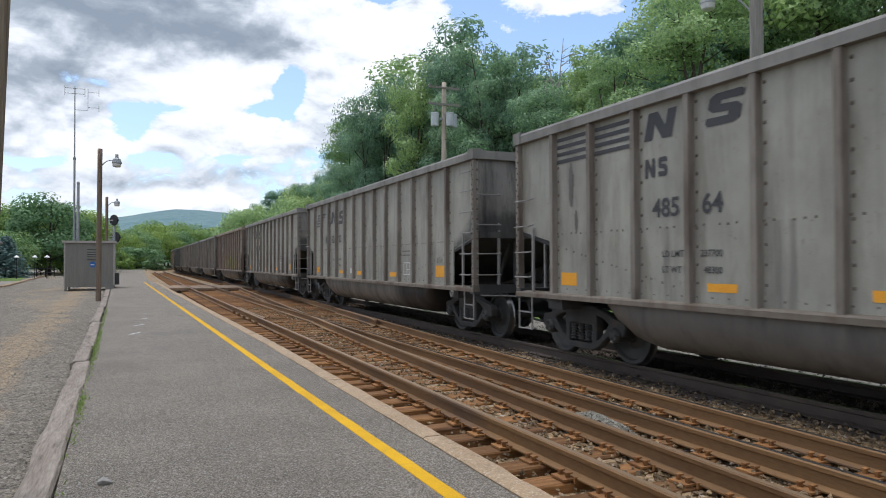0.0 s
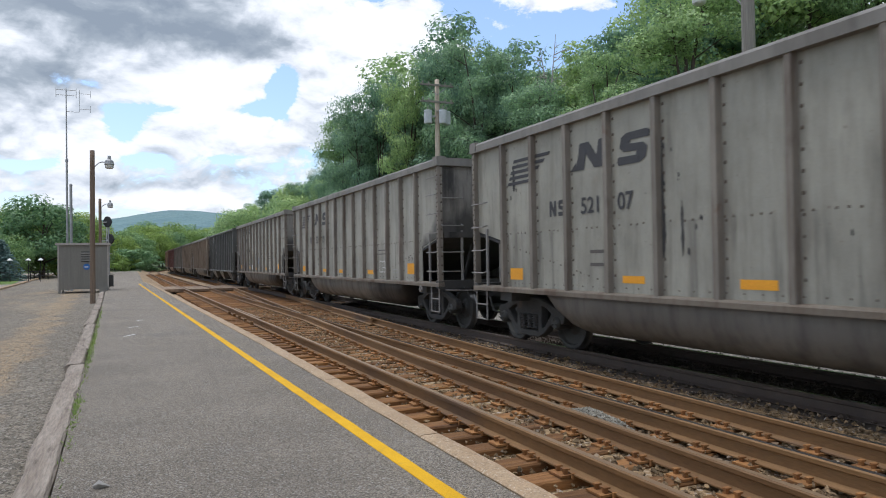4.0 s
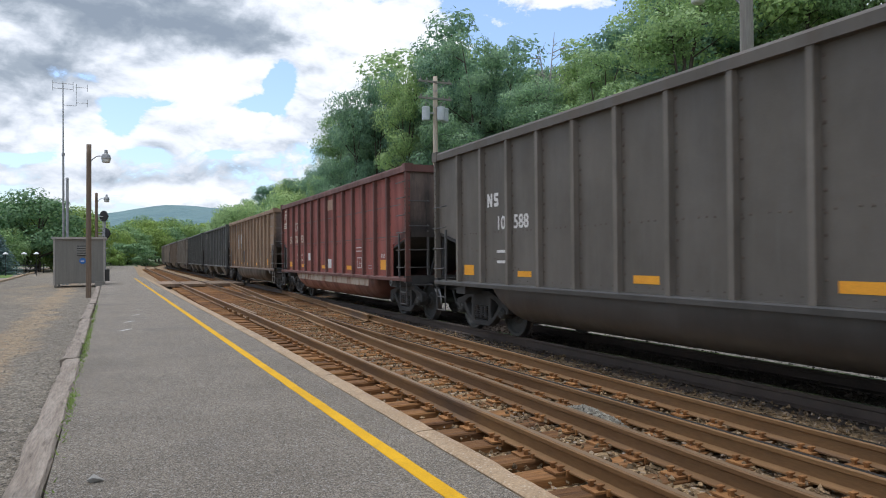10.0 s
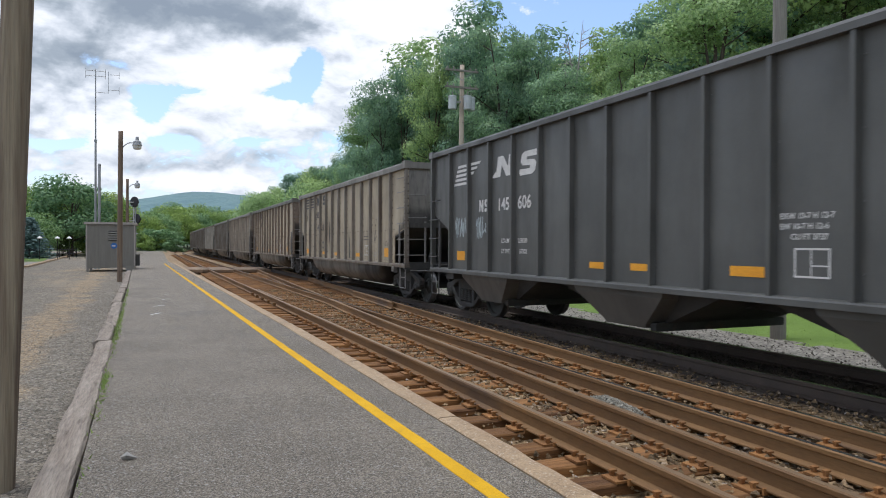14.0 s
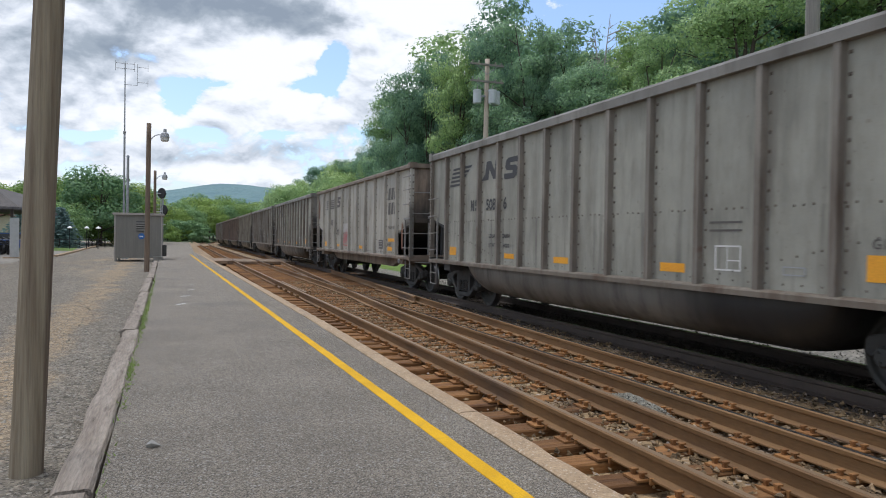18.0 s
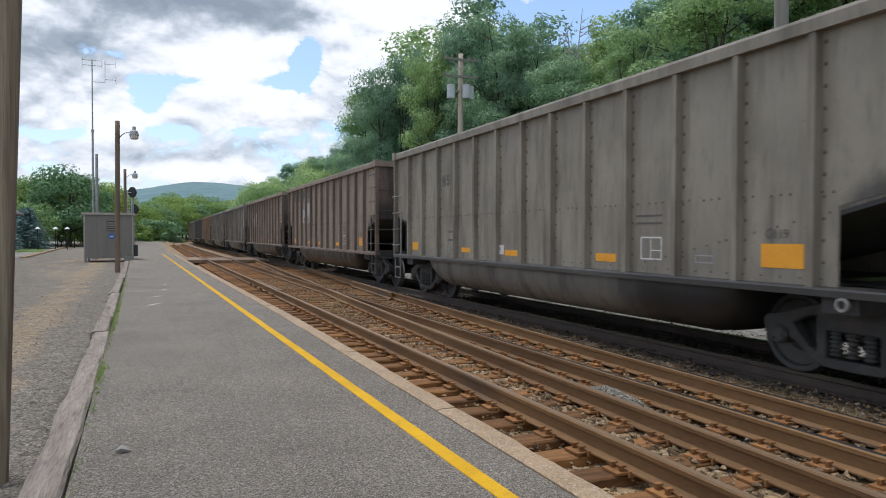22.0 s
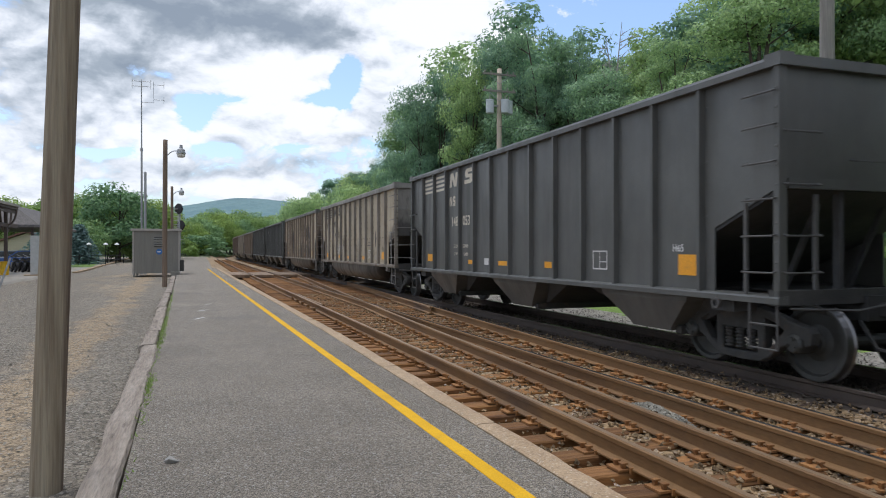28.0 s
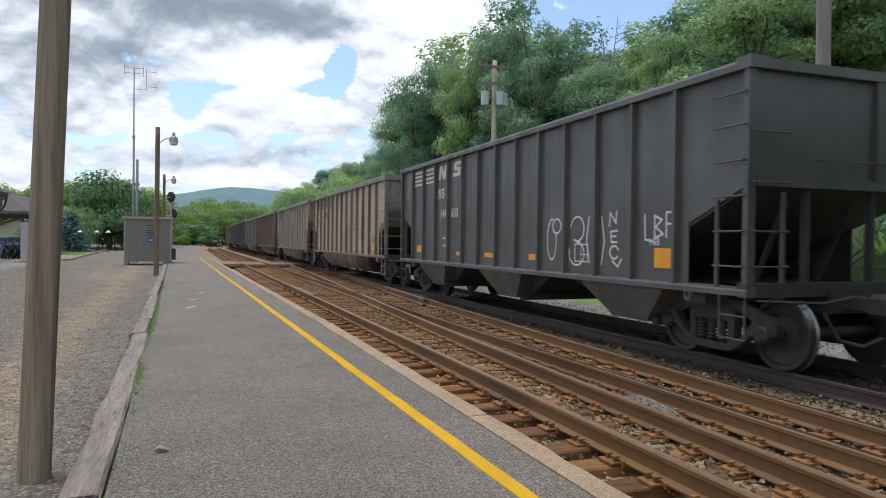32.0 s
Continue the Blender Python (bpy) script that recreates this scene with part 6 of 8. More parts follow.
def scribble(dc, mat, d, z, w, h, seed, n=5, width=0.035):
    rng = random.Random(seed)
    lines = []
    for i in range(n):
        x = d + w * i / n
        lines.append([(x + rng.uniform(0, w / n), z + h * rng.random()) for _ in range(rng.choice((4, 5, 6)))])
    dc.stroke("graffiti", mat, lines, width, "sprayed graffiti scrawl")


def kor(dc):
    z0, k = 1.84, 0.80
    d, z = 0.0, 0.0
    lines = [[(d + 0.00, z + 0.27), (d + 0.04, z + 0.01)], [(d + 0.20, z + 0.30), (d + 0.02, z + 0.14), (d + 0.19, z + 0.03)], [(d + 0.36, z + 0.26), (d + 0.27, z + 0.16), (d + 0.36, z + 0.07), (d + 0.45, z + 0.16), (d + 0.36, z + 0.26)],
              [(d + 0.53, z + 0.04), (d + 0.56, z + 0.32), (d + 0.71, z + 0.27), (d + 0.58, z + 0.17), (d + 0.76, z + 0.07)], [(d + 0.24, z + 0.00), (d + 0.26, z + 0.01)], [(d + 0.48, z + 0.01), (d + 0.49, z + 0.03)]]
    dc.stroke("graffiti", WHITE_P, [[(10.26 + k * p, z0 + k * q) for p, q in line] for line in lines], 0.034, "white sprayed graffiti letters")
    dc.text("EX W 10-7  H 12-7", WHITE_P, 10.20, 1.74, 0.084, 0.002, "stencil")
    dc.text("CU FT 3744", WHITE_P, 10.36, 1.63, 0.084, 0.002, "stencil")
    dc.stroke("graffiti", plain("grey_chalk", (0.40, 0.40, 0.38)), [[(6.25, 1.88), (6.3, 1.56)], [(6.45, 1.86), (6.28, 1.7), (6.44, 1.56)], [(6.52, 1.86), (6.54, 1.58), (6.64, 1.6)], [(6.8, 1.84), (6.7, 1.8), (6.7, 1.6), (6.82, 1.6)], [(6.7, 1.7), (6.78, 1.7)], [(6.88, 1.56), (6.9, 1.82), (6.98, 1.6), (7.02, 1.86)]], 0.016, "faint chalked scrawl")


def drips(dc, seed=3, spots=None):
    """Black paint loss that runs down the side sheets in ragged tongues: middle, width, foot, top, number."""
    rng = random.Random(seed)
    spots = spots or ((7.85, 0.18, 2.12, 3.3, 3), (7.95, 0.34, 1.16, 2.02, 3), (8.68, 0.12, 2.1, 3.1, 2), (9.05, 0.62, 1.12, 2.02, 6), (8.6, 0.14, 1.2, 2.0, 2), (9.2, 0.35, 2.2, 2.9, 7), (10.1, 0.66, 2.15, 3.4, 15), (9.75, 0.16, 1.15, 2.0, 2), (10.18, 0.42, 1.12, 1.98, 4),
                      (10.96, 0.34, 2.05, 3.05, 4), (10.98, 0.50, 1.12, 2.05, 5), (11.75, 0.26, 2.1, 3.1, 5), (11.8, 0.5, 1.12, 2.0, 5), (12.05, 0.3, 1.8, 2.6, 5), (12.38, 0.14, 1.2, 3.2, 4), (4.5, 0.3, 1.2, 3.0, 5), (3.6, 0.2, 1.5, 2.8, 5), (2.75, 0.2, 1.5, 2.6, 4), (6.2, 0.2, 1.4, 2.2, 4))
    g, i = Geo(), 0
    for d, w, lo, hi, n in spots:
        for k in range(n * 2):
            c = d + (rng.random() - 0.5) * w
            h = (hi - lo) * rng.uniform(0.35, 0.95)
            top = hi - (hi - lo - h) * rng.random()
            if hi < 2.3:
                top, h = hi - rng.random() * 0.12, hi - lo
            wide, m, left, right = w / n * rng.uniform(0.6, 3.0) + 0.02, 15, [], []
            for j in range(m):
                t = j / (m - 1)
                k2 = wide / 2 * (0.25 + 0.75 * min(1.0, t * 2.2)) * (1.0 if hi < 2.3 else min(1.0, (1.05 - t) * 3))
                left.append((c - k2 * rng.uniform(0.5, 1.15), top - h * t))
                right.append((c + k2 * rng.uniform(0.5, 1.15), top - h * t))
            pts = left + right[::-1]
            i += 1
            quads = [(j, j + 1, 2 * m - 2 - j, 2 * m - 1 - j) for j in range(m - 1)]
            g.add([(dc.x - 0.0012 - 0.00002 * i, dc.st.hl - dc.at(a), max(1.1, z)) for a, z in pts], quads)
    for k in range(8 * len(spots)):                 # small flaked spots between the tongues
        d, w, lo, hi, n = spots[k % len(spots)]
        c, z, r = d + rng.gauss(0, 0.3), rng.uniform(lo, hi + 0.1), rng.uniform(0.008, 0.03)
        g.add([(dc.x - 0.001 - 0.00002 * (k % 40), dc.st.hl - dc.at(c) - r * math.cos(a) * 0.7, z + r * math.sin(a) * 1.7) for a in (0.2, 1.4, 2.5, 3.6, 4.7, 5.6)][::-1], [(0, 1, 2, 3, 4, 5)])
    tagged(part("drip_stains", g, SOOT_SHADE, dc.root, "black peeled drip stains"), kind="stuff")


FEW_DRIPS = ((5.35, 0.08, 1.5, 3.1, 2), (5.75, 0.04, 1.5, 2.5, 1), (1.5, 0.04, 2.6, 3.2, 1), (8.9, 0.05, 1.2, 1.9, 2), (12.0, 0.04, 1.6, 2.3, 1))


def rust_spots(dc):
    for i, (d, z, w, h) in enumerate(((2.6, 2.0, 0.18, 0.3), (7.2, 2.0, 0.4, 0.16), (8.2, 1.95, 0.55, 0.28), (4.5, 1.7, 0.3, 1.0))):
        dc.blotch("stain", surface("rust_stain", (0.16, 0.075, 0.045), (0.22, 0.11, 0.07), 5.0, 0.9), d, z, w, h, 300 + i, "brown rust stain")
    dc.rect("repaint_patch", GREYPATCH, 5.25, 5.62, 1.25, 1.85, "blue-grey repainted patch")
    dc.rect("repaint_patch", GREYPATCH, 6.2, 6.65, 1.3, 1.48, "blue-grey repainted patch")
    scribble(dc, FADE_P, 6.1, 1.6, 0.5, 0.35, 31, 5, 0.015)


def dark_bays(dc):
    dc.pace = 1.0
    dark, rng = car_paint("dark_streak_paint", (0.15, 0.135, 0.12), amount=0.5), random.Random(60)
    for a, b, tops in ((0.10, 1.05, (3.56, 3.58)), (1.19, 2.05, (3.02, 3.12)), (2.19, 3.05, (2.35, 3.0)), (3.19, 3.85, (1.5, 2.3))):
        top = [(a + (b - a) * t / 14, rng.uniform(*tops)) for t in range(15)]
        foot = 2.12 if a < 1 else 1.08
        dc.poly("stain", dark, [(a, foot)] + top + [(b, foot)], "dark weathered bay", -0.0015)
    scribble(dc, FADE_P, 5.1, 1.5, 0.5, 0.4, 77, 6, 0.02)
    dc.rect("repaint_patch", WHITE_P, 5.2, 5.55, 1.18, 1.42, "white painted patch")
    dc.rect("repaint_patch", GREYPATCH, 7.15, 7.85, 1.45, 1.78, "blue-grey repainted patch")


def white_tags(dc):
    """Loose white bubble letters low on the side."""
    lines = [oval(9.62, 1.62, 0.34, 0.74, 60, 390), oval(9.80, 1.86, 0.3, 0.26), oval(10.52, 1.80, 0.44, 0.42, -120, 190), oval(10.5, 1.38, 0.5, 0.4, -200, 110), [(10.9, 2.0), (10.82, 1.6), (10.92, 1.24)], [(11.28, 1.98), (11.36, 1.6), (11.28, 1.22)],
             [(11.5, 1.84), (11.52, 2.04), (11.68, 1.88), (11.7, 2.06)], [(11.72, 1.76), (11.54, 1.74), (11.56, 1.58), (11.72, 1.58)], [(11.55, 1.67), (11.68, 1.67)], oval(11.64, 1.42, 0.24, 0.2, 30, 330), [(11.6, 1.28), (11.74, 1.2), (11.84, 1.32)]]
    dc.stroke("graffiti", WHITE_P, lines, 0.032, "white sprayed bubble outlines")
    lines = [[(12.42, 1.98), (12.44, 1.62), (12.6, 1.60)], [(12.66, 1.96), (12.66, 1.64), (12.84, 1.70), (12.68, 1.80), (12.82, 1.90), (12.66, 1.96)], [(12.92, 1.66), (12.92, 2.0), (13.08, 2.0)], [(12.92, 1.84), (13.05, 1.84)]]
    dc.stroke("graffiti", WHITE_P, lines, 0.03, "white sprayed letters")


def cyan_tags(dc):
    scribble(dc, CYANG, 1.35, 1.75, 0.6, 0.42, 21, 7, 0.03)
    scribble(dc, CYANG, 2.45, 1.7, 0.6, 0.46, 22, 7, 0.03)


def oval(d, z, w, h, a0=0, a1=360, step=24):
    return [(d + w / 2 * math.cos(radians(a)), z + h / 2 * math.sin(radians(a))) for a in range(a0, a1 + 1, step)]


def bubble_tag(dc):
    """Big black bubble shapes with white outlines, and white scrawls beside them."""
    ink = plain("black_spray_paint", (0.022, 0.023, 0.026))
    fills = [oval(5.25, 1.80, 0.52, 0.46), [(5.62, 1.13), (5.62, 2.2), (6.05, 1.75), (6.3, 1.75), (6.3, 1.13)], oval(6.72, 1.75, 0.9, 0.92), [(6.25, 1.13), (6.25, 1.85), (7.7, 1.95), (8.35, 1.4), (8.35, 1.13)], oval(7.35, 1.72, 0.95, 1.02),
             oval(8.02, 1.36, 0.66, 0.56), oval(8.82, 2.15, 0.52, 0.52), oval(9.22, 1.85, 0.52, 0.56), oval(8.75, 1.40, 0.92, 0.56)]
    for i, f in enumerate(fills):
        dc.poly("graffiti", ink, f, "black sprayed bubble shape", 0.00012 * i)
    lines = [oval(5.25, 1.80, 0.54, 0.48), [(5.62, 1.13), (5.62, 2.22), (6.05, 1.72), (6.3, 1.72)], oval(6.72, 1.75, 0.92, 0.94, 20, 200), oval(7.35, 1.72, 0.97, 1.04, -20, 160), oval(6.95, 1.5, 0.85, 0.75, 0, 180), [(6.6, 1.55), (7.3, 1.55)], [(7.02, 1.9), (7.05, 1.2)],
             [(5.95, 1.15), (6.0, 1.35), (6.15, 1.5)], oval(8.02, 1.38, 0.68, 0.58, 0, 180), oval(8.82, 2.15, 0.55, 0.55, -30, 330), oval(9.22, 1.85, 0.55, 0.6), oval(8.75, 1.40, 0.95, 0.58, -40, 220), [(8.5, 1.62), (8.72, 1.4), (8.7, 1.12)], [(8.72, 1.4), (9.05, 1.55)], [(8.85, 1.9), (8.8, 1.72)], [(5.62, 1.12), (8.35, 1.12)]]
    dc.stroke("graffiti", WHITE_P, lines, 0.026, "white graffiti outline")
    tag = [[(9.62, 2.16), (9.68, 1.72), (9.76, 2.0), (9.84, 1.76), (9.9, 2.14)], [(10.12, 2.1), (9.98, 2.06), (10.12, 1.92), (9.98, 1.84)], [(10.18, 2.1), (10.24, 1.98), (10.32, 2.1), (10.2, 1.74)], oval(10.4, 1.86, 0.2, 0.2, 40, 300),
           oval(9.8, 1.5, 0.3, 0.3), oval(10.05, 1.62, 0.5, 0.24, 0, 180), oval(10.3, 1.46, 0.26, 0.28), [(9.98, 1.6), (10.08, 1.6), (10.0, 1.5), (10.1, 1.44), (9.98, 1.4)], [(10.18, 1.46), (10.42, 1.46)], [(10.3, 1.6), (10.3, 1.32)], [(9.95, 1.25), (10.15, 1.3), (10.05, 1.2), (10.25, 1.26)]]
    dc.stroke("graffiti", WHITE_P, tag, 0.022, "white sprayed tag")
    tag = [[(1.32, 1.7), (1.55, 1.7)], [(1.43, 1.7), (1.43, 1.42)], oval(1.66, 1.54, 0.2, 0.26), [(1.82, 1.42), (1.84, 1.68), (1.94, 1.46), (1.98, 1.7)], [(2.36, 1.74), (2.6, 1.78)], [(2.48, 1.76), (2.48, 1.4)], oval(2.72, 1.56, 0.2, 0.3, 60, 300), [(2.88, 1.72), (2.88, 1.4)], [(3.04, 1.7), (2.9, 1.56), (3.06, 1.38)]]
    dc.stroke("graffiti", BLACK_P, tag, 0.02, "black sprayed tag")
    dc.blotch("stain", FADE_P, 8.92, 2.62, 0.09, 0.6, 88, "dark vertical streak")
    dc.pace = 1.0
    teal = plain("teal_spray_paint", (0.05, 0.17, 0.165))
    dc.stroke("graffiti", teal, [[(11.22, 1.72), (11.30, 1.52), (11.40, 1.54), (11.56, 1.66)]], 0.045, "teal sprayed stroke")
    dark = [[(11.60, 2.18), (11.54, 1.92), (11.52, 1.66), (11.60, 1.56), (11.68, 1.62), (11.66, 1.84)], oval(11.86, 1.90, 0.18, 0.30, 0, 200), [(11.78, 1.86), (11.94, 1.62), (12.0, 1.46), (11.92, 1.32), (11.84, 1.36)], [(12.26, 1.98), (12.36, 1.72), (12.50, 1.72)], [(12.62, 2.08), (12.58, 1.84), (12.66, 1.74), (12.78, 1.80), (12.82, 2.0)], oval(12.90, 2.10, 0.20, 0.26, -30, 210), [(12.80, 2.04), (12.98, 1.88), (12.96, 1.74), (12.70, 1.70)]]
    dc.stroke("graffiti", plain("dark_spray_paint", (0.05, 0.055, 0.06)), dark, 0.034, "dark sprayed looping tag")


def red_car(dc):
    st = dc.st
    ring = [(0.55 + 0.24 * math.cos(a), 3.15 + 0.22 * math.sin(a)) for a in [math.radians(v) for v in range(-50, 190, 20)]]
    dc.stroke("painted_mark", CREAM_P, [ring], 0.07, "cream arc of the painted wheel mark")
    inner = [(0.55 + 0.12 * math.cos(a), 3.15 + 0.11 * math.sin(a)) for a in [math.radians(v) for v in range(-50, 190, 24)]]
    dc.stroke("painted_mark", CREAM_P, [inner], 0.05, "cream inner arc of the painted wheel mark")
    for i in range(3):
        dc.rect("mark_stripe", CREAM_P, 0.14 + 0.04 * i, 0.70, 2.78 + i * 0.085, 2.83 + i * 0.085)
    dc.rect("stencil_bar", CREAM_P, 0.35, 0.95, 3.46, 3.53)
    for n, d in (("50", 1.42), ("78", 2.40), ("93", 3.42)):
        dc.text(n, CREAM_P, d, 2.13, 0.40, 0.008, "number")
    for z in (2.06, 2.84):
        dc.rect("weld_seam", FADE_P, 0.2, 14.5, z, z + 0.022, "dark weld seam", -0.002)
    dc.stroke("initial_mark", CREAM_P, [oval(2.52, 2.76, 0.24, 0.30, 50, 310), [(2.74, 2.62), (2.74, 2.90), (2.90, 2.88), (2.90, 2.78), (2.75, 2.75), (2.92, 2.62)]], 0.05)
    peeled = surface("peeled_sill_paint", (0.42, 0.34, 0.26), (0.52, 0.45, 0.37), 2.0, 0.85, 0, 0.3, 40.0, (1, 1, 0.3), stain=((0.20, 0.085, 0.045), 3.0, 0.5, 0.85))
    dc.rect("peeled_strip", peeled, 3.0, 11.9, 0.75, 0.958, "pale peeling strip of rusty paint along the tub", -0.0005)
    dc.rect("repaint_patch", WHITE_P, 4.6, 5.1, 1.45, 1.72, "white chalked patch")
    dc.rect("repaint_patch", plain("scraped_tan_paint", (0.40, 0.25, 0.17)), 7.4, 8.2, 3.12, 3.46, "pale scraped patch")
    dc.rect("repaint_patch", WHITE_P, 7.4, 7.9, 1.2, 1.5, "white chalked patch")


def top_gon(dc):
    dc.pace = 1.0
    # lettering of the maker's mark is drawn as slanted blocks
    for z in (2.79, 2.33):
        for i in range(3):
            d = 11.95 + i * 0.33
            dc.poly("mark_block", FADE_P, [(d, z), (d + 0.24, z), (d + 0.30, z + 0.37), (d + 0.06, z + 0.37)], "slanted block of a painted mark")
    for i in range(5):
        z = 2.82 + i * 0.085
        dc.poly("mark_stripe", FADE_P, [(1.9, z), (3.55, z), (3.6, z + 0.05), (1.9, z + 0.05)], "", 0.001)
    dc.poly("mark_block", FADE_P, block_mark_a(3.45, 2.84, 0.55, 0.43, 0.10), "slanted block of the painted mark")
    dc.poly("mark_block", FADE_P, block_mark_b(4.15, 2.84, 0.6, 0.44, 0.12), "slanted block of the painted mark")
    dc.rect("repaint_patch", PANEL_P, 5.42, 6.4, 1.80, 2.14, "pale painted patch", -0.001)
    loops = [[(5.5, 1.3), (5.55, 1.75), (5.62, 1.35), (5.66, 1.72)], oval(5.78, 1.55, 0.16, 0.36), [(5.9, 1.36), (5.92, 1.9), (5.99, 1.42), (6.02, 1.8)], oval(6.14, 1.56, 0.2, 0.3, 20, 320), [(6.26, 1.9), (6.24, 1.3), (6.36, 1.36)], [(5.48, 1.28), (6.36, 1.26)]]
    dc.stroke("graffiti", PINKG, loops, 0.034, "pink sprayed graffiti tag")
    rust = surface("rust_stain", (0.16, 0.075, 0.045), (0.22, 0.11, 0.07), 5.0, 0.9)
    for i, (d, z, w, h) in enumerate(((0.22, 2.9, 0.3, 1.2), (1.3, 1.8, 0.06, 1.3), (11.58, 1.4, 0.05, 0.7), (13.5, 1.6, 0.2, 1.0), (10.2, 1.2, 0.06, 0.2))):
        dc.blotch("stain", rust, d, z, w, h, 90 + i, "orange-brown rust stain")
    dc.text("REBODY 03-98", FADE_P, 12.02, 1.88, 0.12, 0.001, "stencil")
    dc.text("G-101R", FADE_P, 11.9, 1.33, 0.15, 0.003, "stencil")
    dc.rect("reflective_patch", ORANGE, 12.0, 12.88, 1.47, 1.57, "orange reflective patch")
    dc.rect("placard", FADE_P, 10.88, 11.40, 1.22, 1.52, "dark stencilled notice panel")
    for z in (1.29, 1.38, 1.46):
        dc.rect("stencil_bar", PANEL_P, 10.92, 11.30, z, z + 0.012, "", 0.002)


def grey_dashes(dc):
    dark = car_paint("dark_streak_paint", (0.15, 0.135, 0.12), amount=0.5)
    dc.blotch("stain", dark, 1.62, 2.75, 0.16, 0.75, 71, "dark vertical streak", 0.001)
    dc.blotch("stain", dark, 1.75, 2.2, 0.10, 0.4, 72, "dark vertical streak", 0.001)


def blue_patch(dc):
    dc.pace = 1.0
    dc.blotch("repaint_patch", GREYPATCH, 5.56, 1.50, 0.46, 0.62, 19, "blue-grey sprayed patch", 0.0, 0.15)
    for z in (1.36, 1.44, 1.52):
        dc.rect("stencil_bar", FADE_P, 9.3, 9.75, z, z + 0.018)


def dk(dc):
    dc.rect("small_placard", ORANGE, 11.6, 12.2, 1.2, 1.4, "orange reflective patch")


def wear_white(dc):
    scribble(dc, WHITE_P, 4.2, 1.3, 1.6, 0.55, 81, 6, 0.06)
    drips(dc, 8, FEW_DRIPS)


CARS = []


def car(k, type_, paint, left="", right="", style="classic", ink=None, weights=None, label="", **more):
    gon = type_ != "hopper"
    ink = ink or (BLACK_P if gon else CREAM_P)
    d = dict(k=k, type=type_, paint=paint, left=left, right=right, style=style, ink=ink, weights=weights, label=label)
    if gon:
        d.update(rib=RIB_G, sill=SILL_G, end=END_G, tub=TUB_G, chord=CHORD_G)
        if paint in (TAN, MUSTARD):
            d.update(rib=RIB_T, end=END_T, tub=TUB_T, chord=CHORD_D)
        if paint in (BROWN, BROWN_P):
            d.update(rib=RIB_B if paint is BROWN else BROWN_P, end=END_B, tub=TUB_D, sill=RIB_B, chord=paint)
        if paint is TAUPE:
            d.update(rib=TAUPE, end=END_T)
        if paint in (DARKG, OLIVE):
            d.update(rib=paint, end=DARKG, tub=TUB_D, sill=TUB_D, chord=paint)
    d.update(more)
    CARS.append(d)


G, H = "gondola", "hopper"
car(-2, G, GREY, label="grey steel coal gondola with ribbed sides")
car(-1, G, GREY_L, label="light grey steel coal gondola with ribbed sides")
car(0, G, GREY, "485", "64", weights=("237700", "48300"), label="grey coal gondola with a black striped mark", extra=grey_dashes)
car(1, G, GREY, "526", "32", "thoroughbred", weights=("236800", "49200"), label="grey coal gondola with slanted black stripes")
car(2, G, GREY, "524", "46", "thoroughbred", weights=("236400", "49600"), label="warm grey coal gondola with slanted black stripes")
car(3, G, BROWN, "464", "01", panel=2, label="brown coal gondola with yellow graffiti along its side", extra=yellow_cloud)
car(4, G, GREY, "521", "07", "thoroughbred", label="grey coal gondola with dark side streaks", extra=lambda dc: drips(dc, 2, FEW_DRIPS))
car(5, G, GREY_L, "527", "19", "thoroughbred", label="light grey steel coal gondola")
car(6, G, GREY_L, "481", "66", weights=("237400", "48600"), label="weathered grey coal gondola with darkened bays", extra=dark_bays)
car(7, H, CARBON, "149", "176", weights=("229900", "56100"), ink=WHITE_P, label="black coal hopper with a white striped mark")
car(8, G, GREY_W, "501", "80", weights=("236700", "49300"), label="grey-tan coal gondola with rusty ribs", rib=RIB_T, end=END_T, extra=blue_patch)
car(9, G, MUSTARD, "500", "91", weights=("237100", "48900"), weight_ink=FADE_P, label="tan coal gondola with rust spots and repaint patches", extra=rust_spots)
car(10, G, DARKG, "10", "588", "plain", ink=WHITE_P, label="dark grey sooty coal gondola", shift=-1, rib=car_paint("dusty_grey_rib_paint", (0.15, 0.132, 0.108)), zn=2.05, extra=dk)
car(11, G, RED, "", "", "plain", ink=CREAM_P, weights=("232200", "53800"), label="red oxide coal gondola with cream lettering", rib=RIB_R, sill=RIB_R, end=END_B, chord=RIB_R, tub=TUB_R, zn=2.22, shift=-1, extra=red_car)
car(12, G, BROWN_P, "470", "09", panel=2, label="pale brown coal gondola with a white number panel", tub=TUB_D, extra=lambda dc: dc.rect("repaint_patch", BLACK_P, 5.15, 5.85, 1.3, 1.95, "dark chalked patch"))
car(13, H, CARBON, "147", "047", weights=("229200", "56800"), label="black coal hopper with white graffiti letters", extra=kor)
car(14, H, CARBON, "145", "606", "thoroughbred", ink=WHITE_P, weights=("228500", "57500"), label="black coal hopper with pale blue graffiti", extra=cyan_tags)
car(15, G, GREY_W, "498", "30", weights=("236400", "49600"), weight_ink=FADE_P, label="warm grey coal gondola with black drips", extra=lambda dc: drips(dc, 5, FEW_DRIPS))
car(16, G, TAN, "497", "12", label="tan weathered coal gondola", tub=TUB_T)
car(17, G, TAUPE, "10", "713", "plain", panel=1, weights=("244300", "41700"), weight_ink=FADE_P, label="taupe coal gondola with white repaint patches", zn=2.20, shift=0, extra=lambda dc: dc.rect("small_placard", WHITE_P, 2.6, 2.85, 1.2, 1.38, "white placard"))
car(18, G, GREY, "508", "6", "thoroughbred", weights=("236800", "49200"), label="grey coal gondola with slanted black stripes")
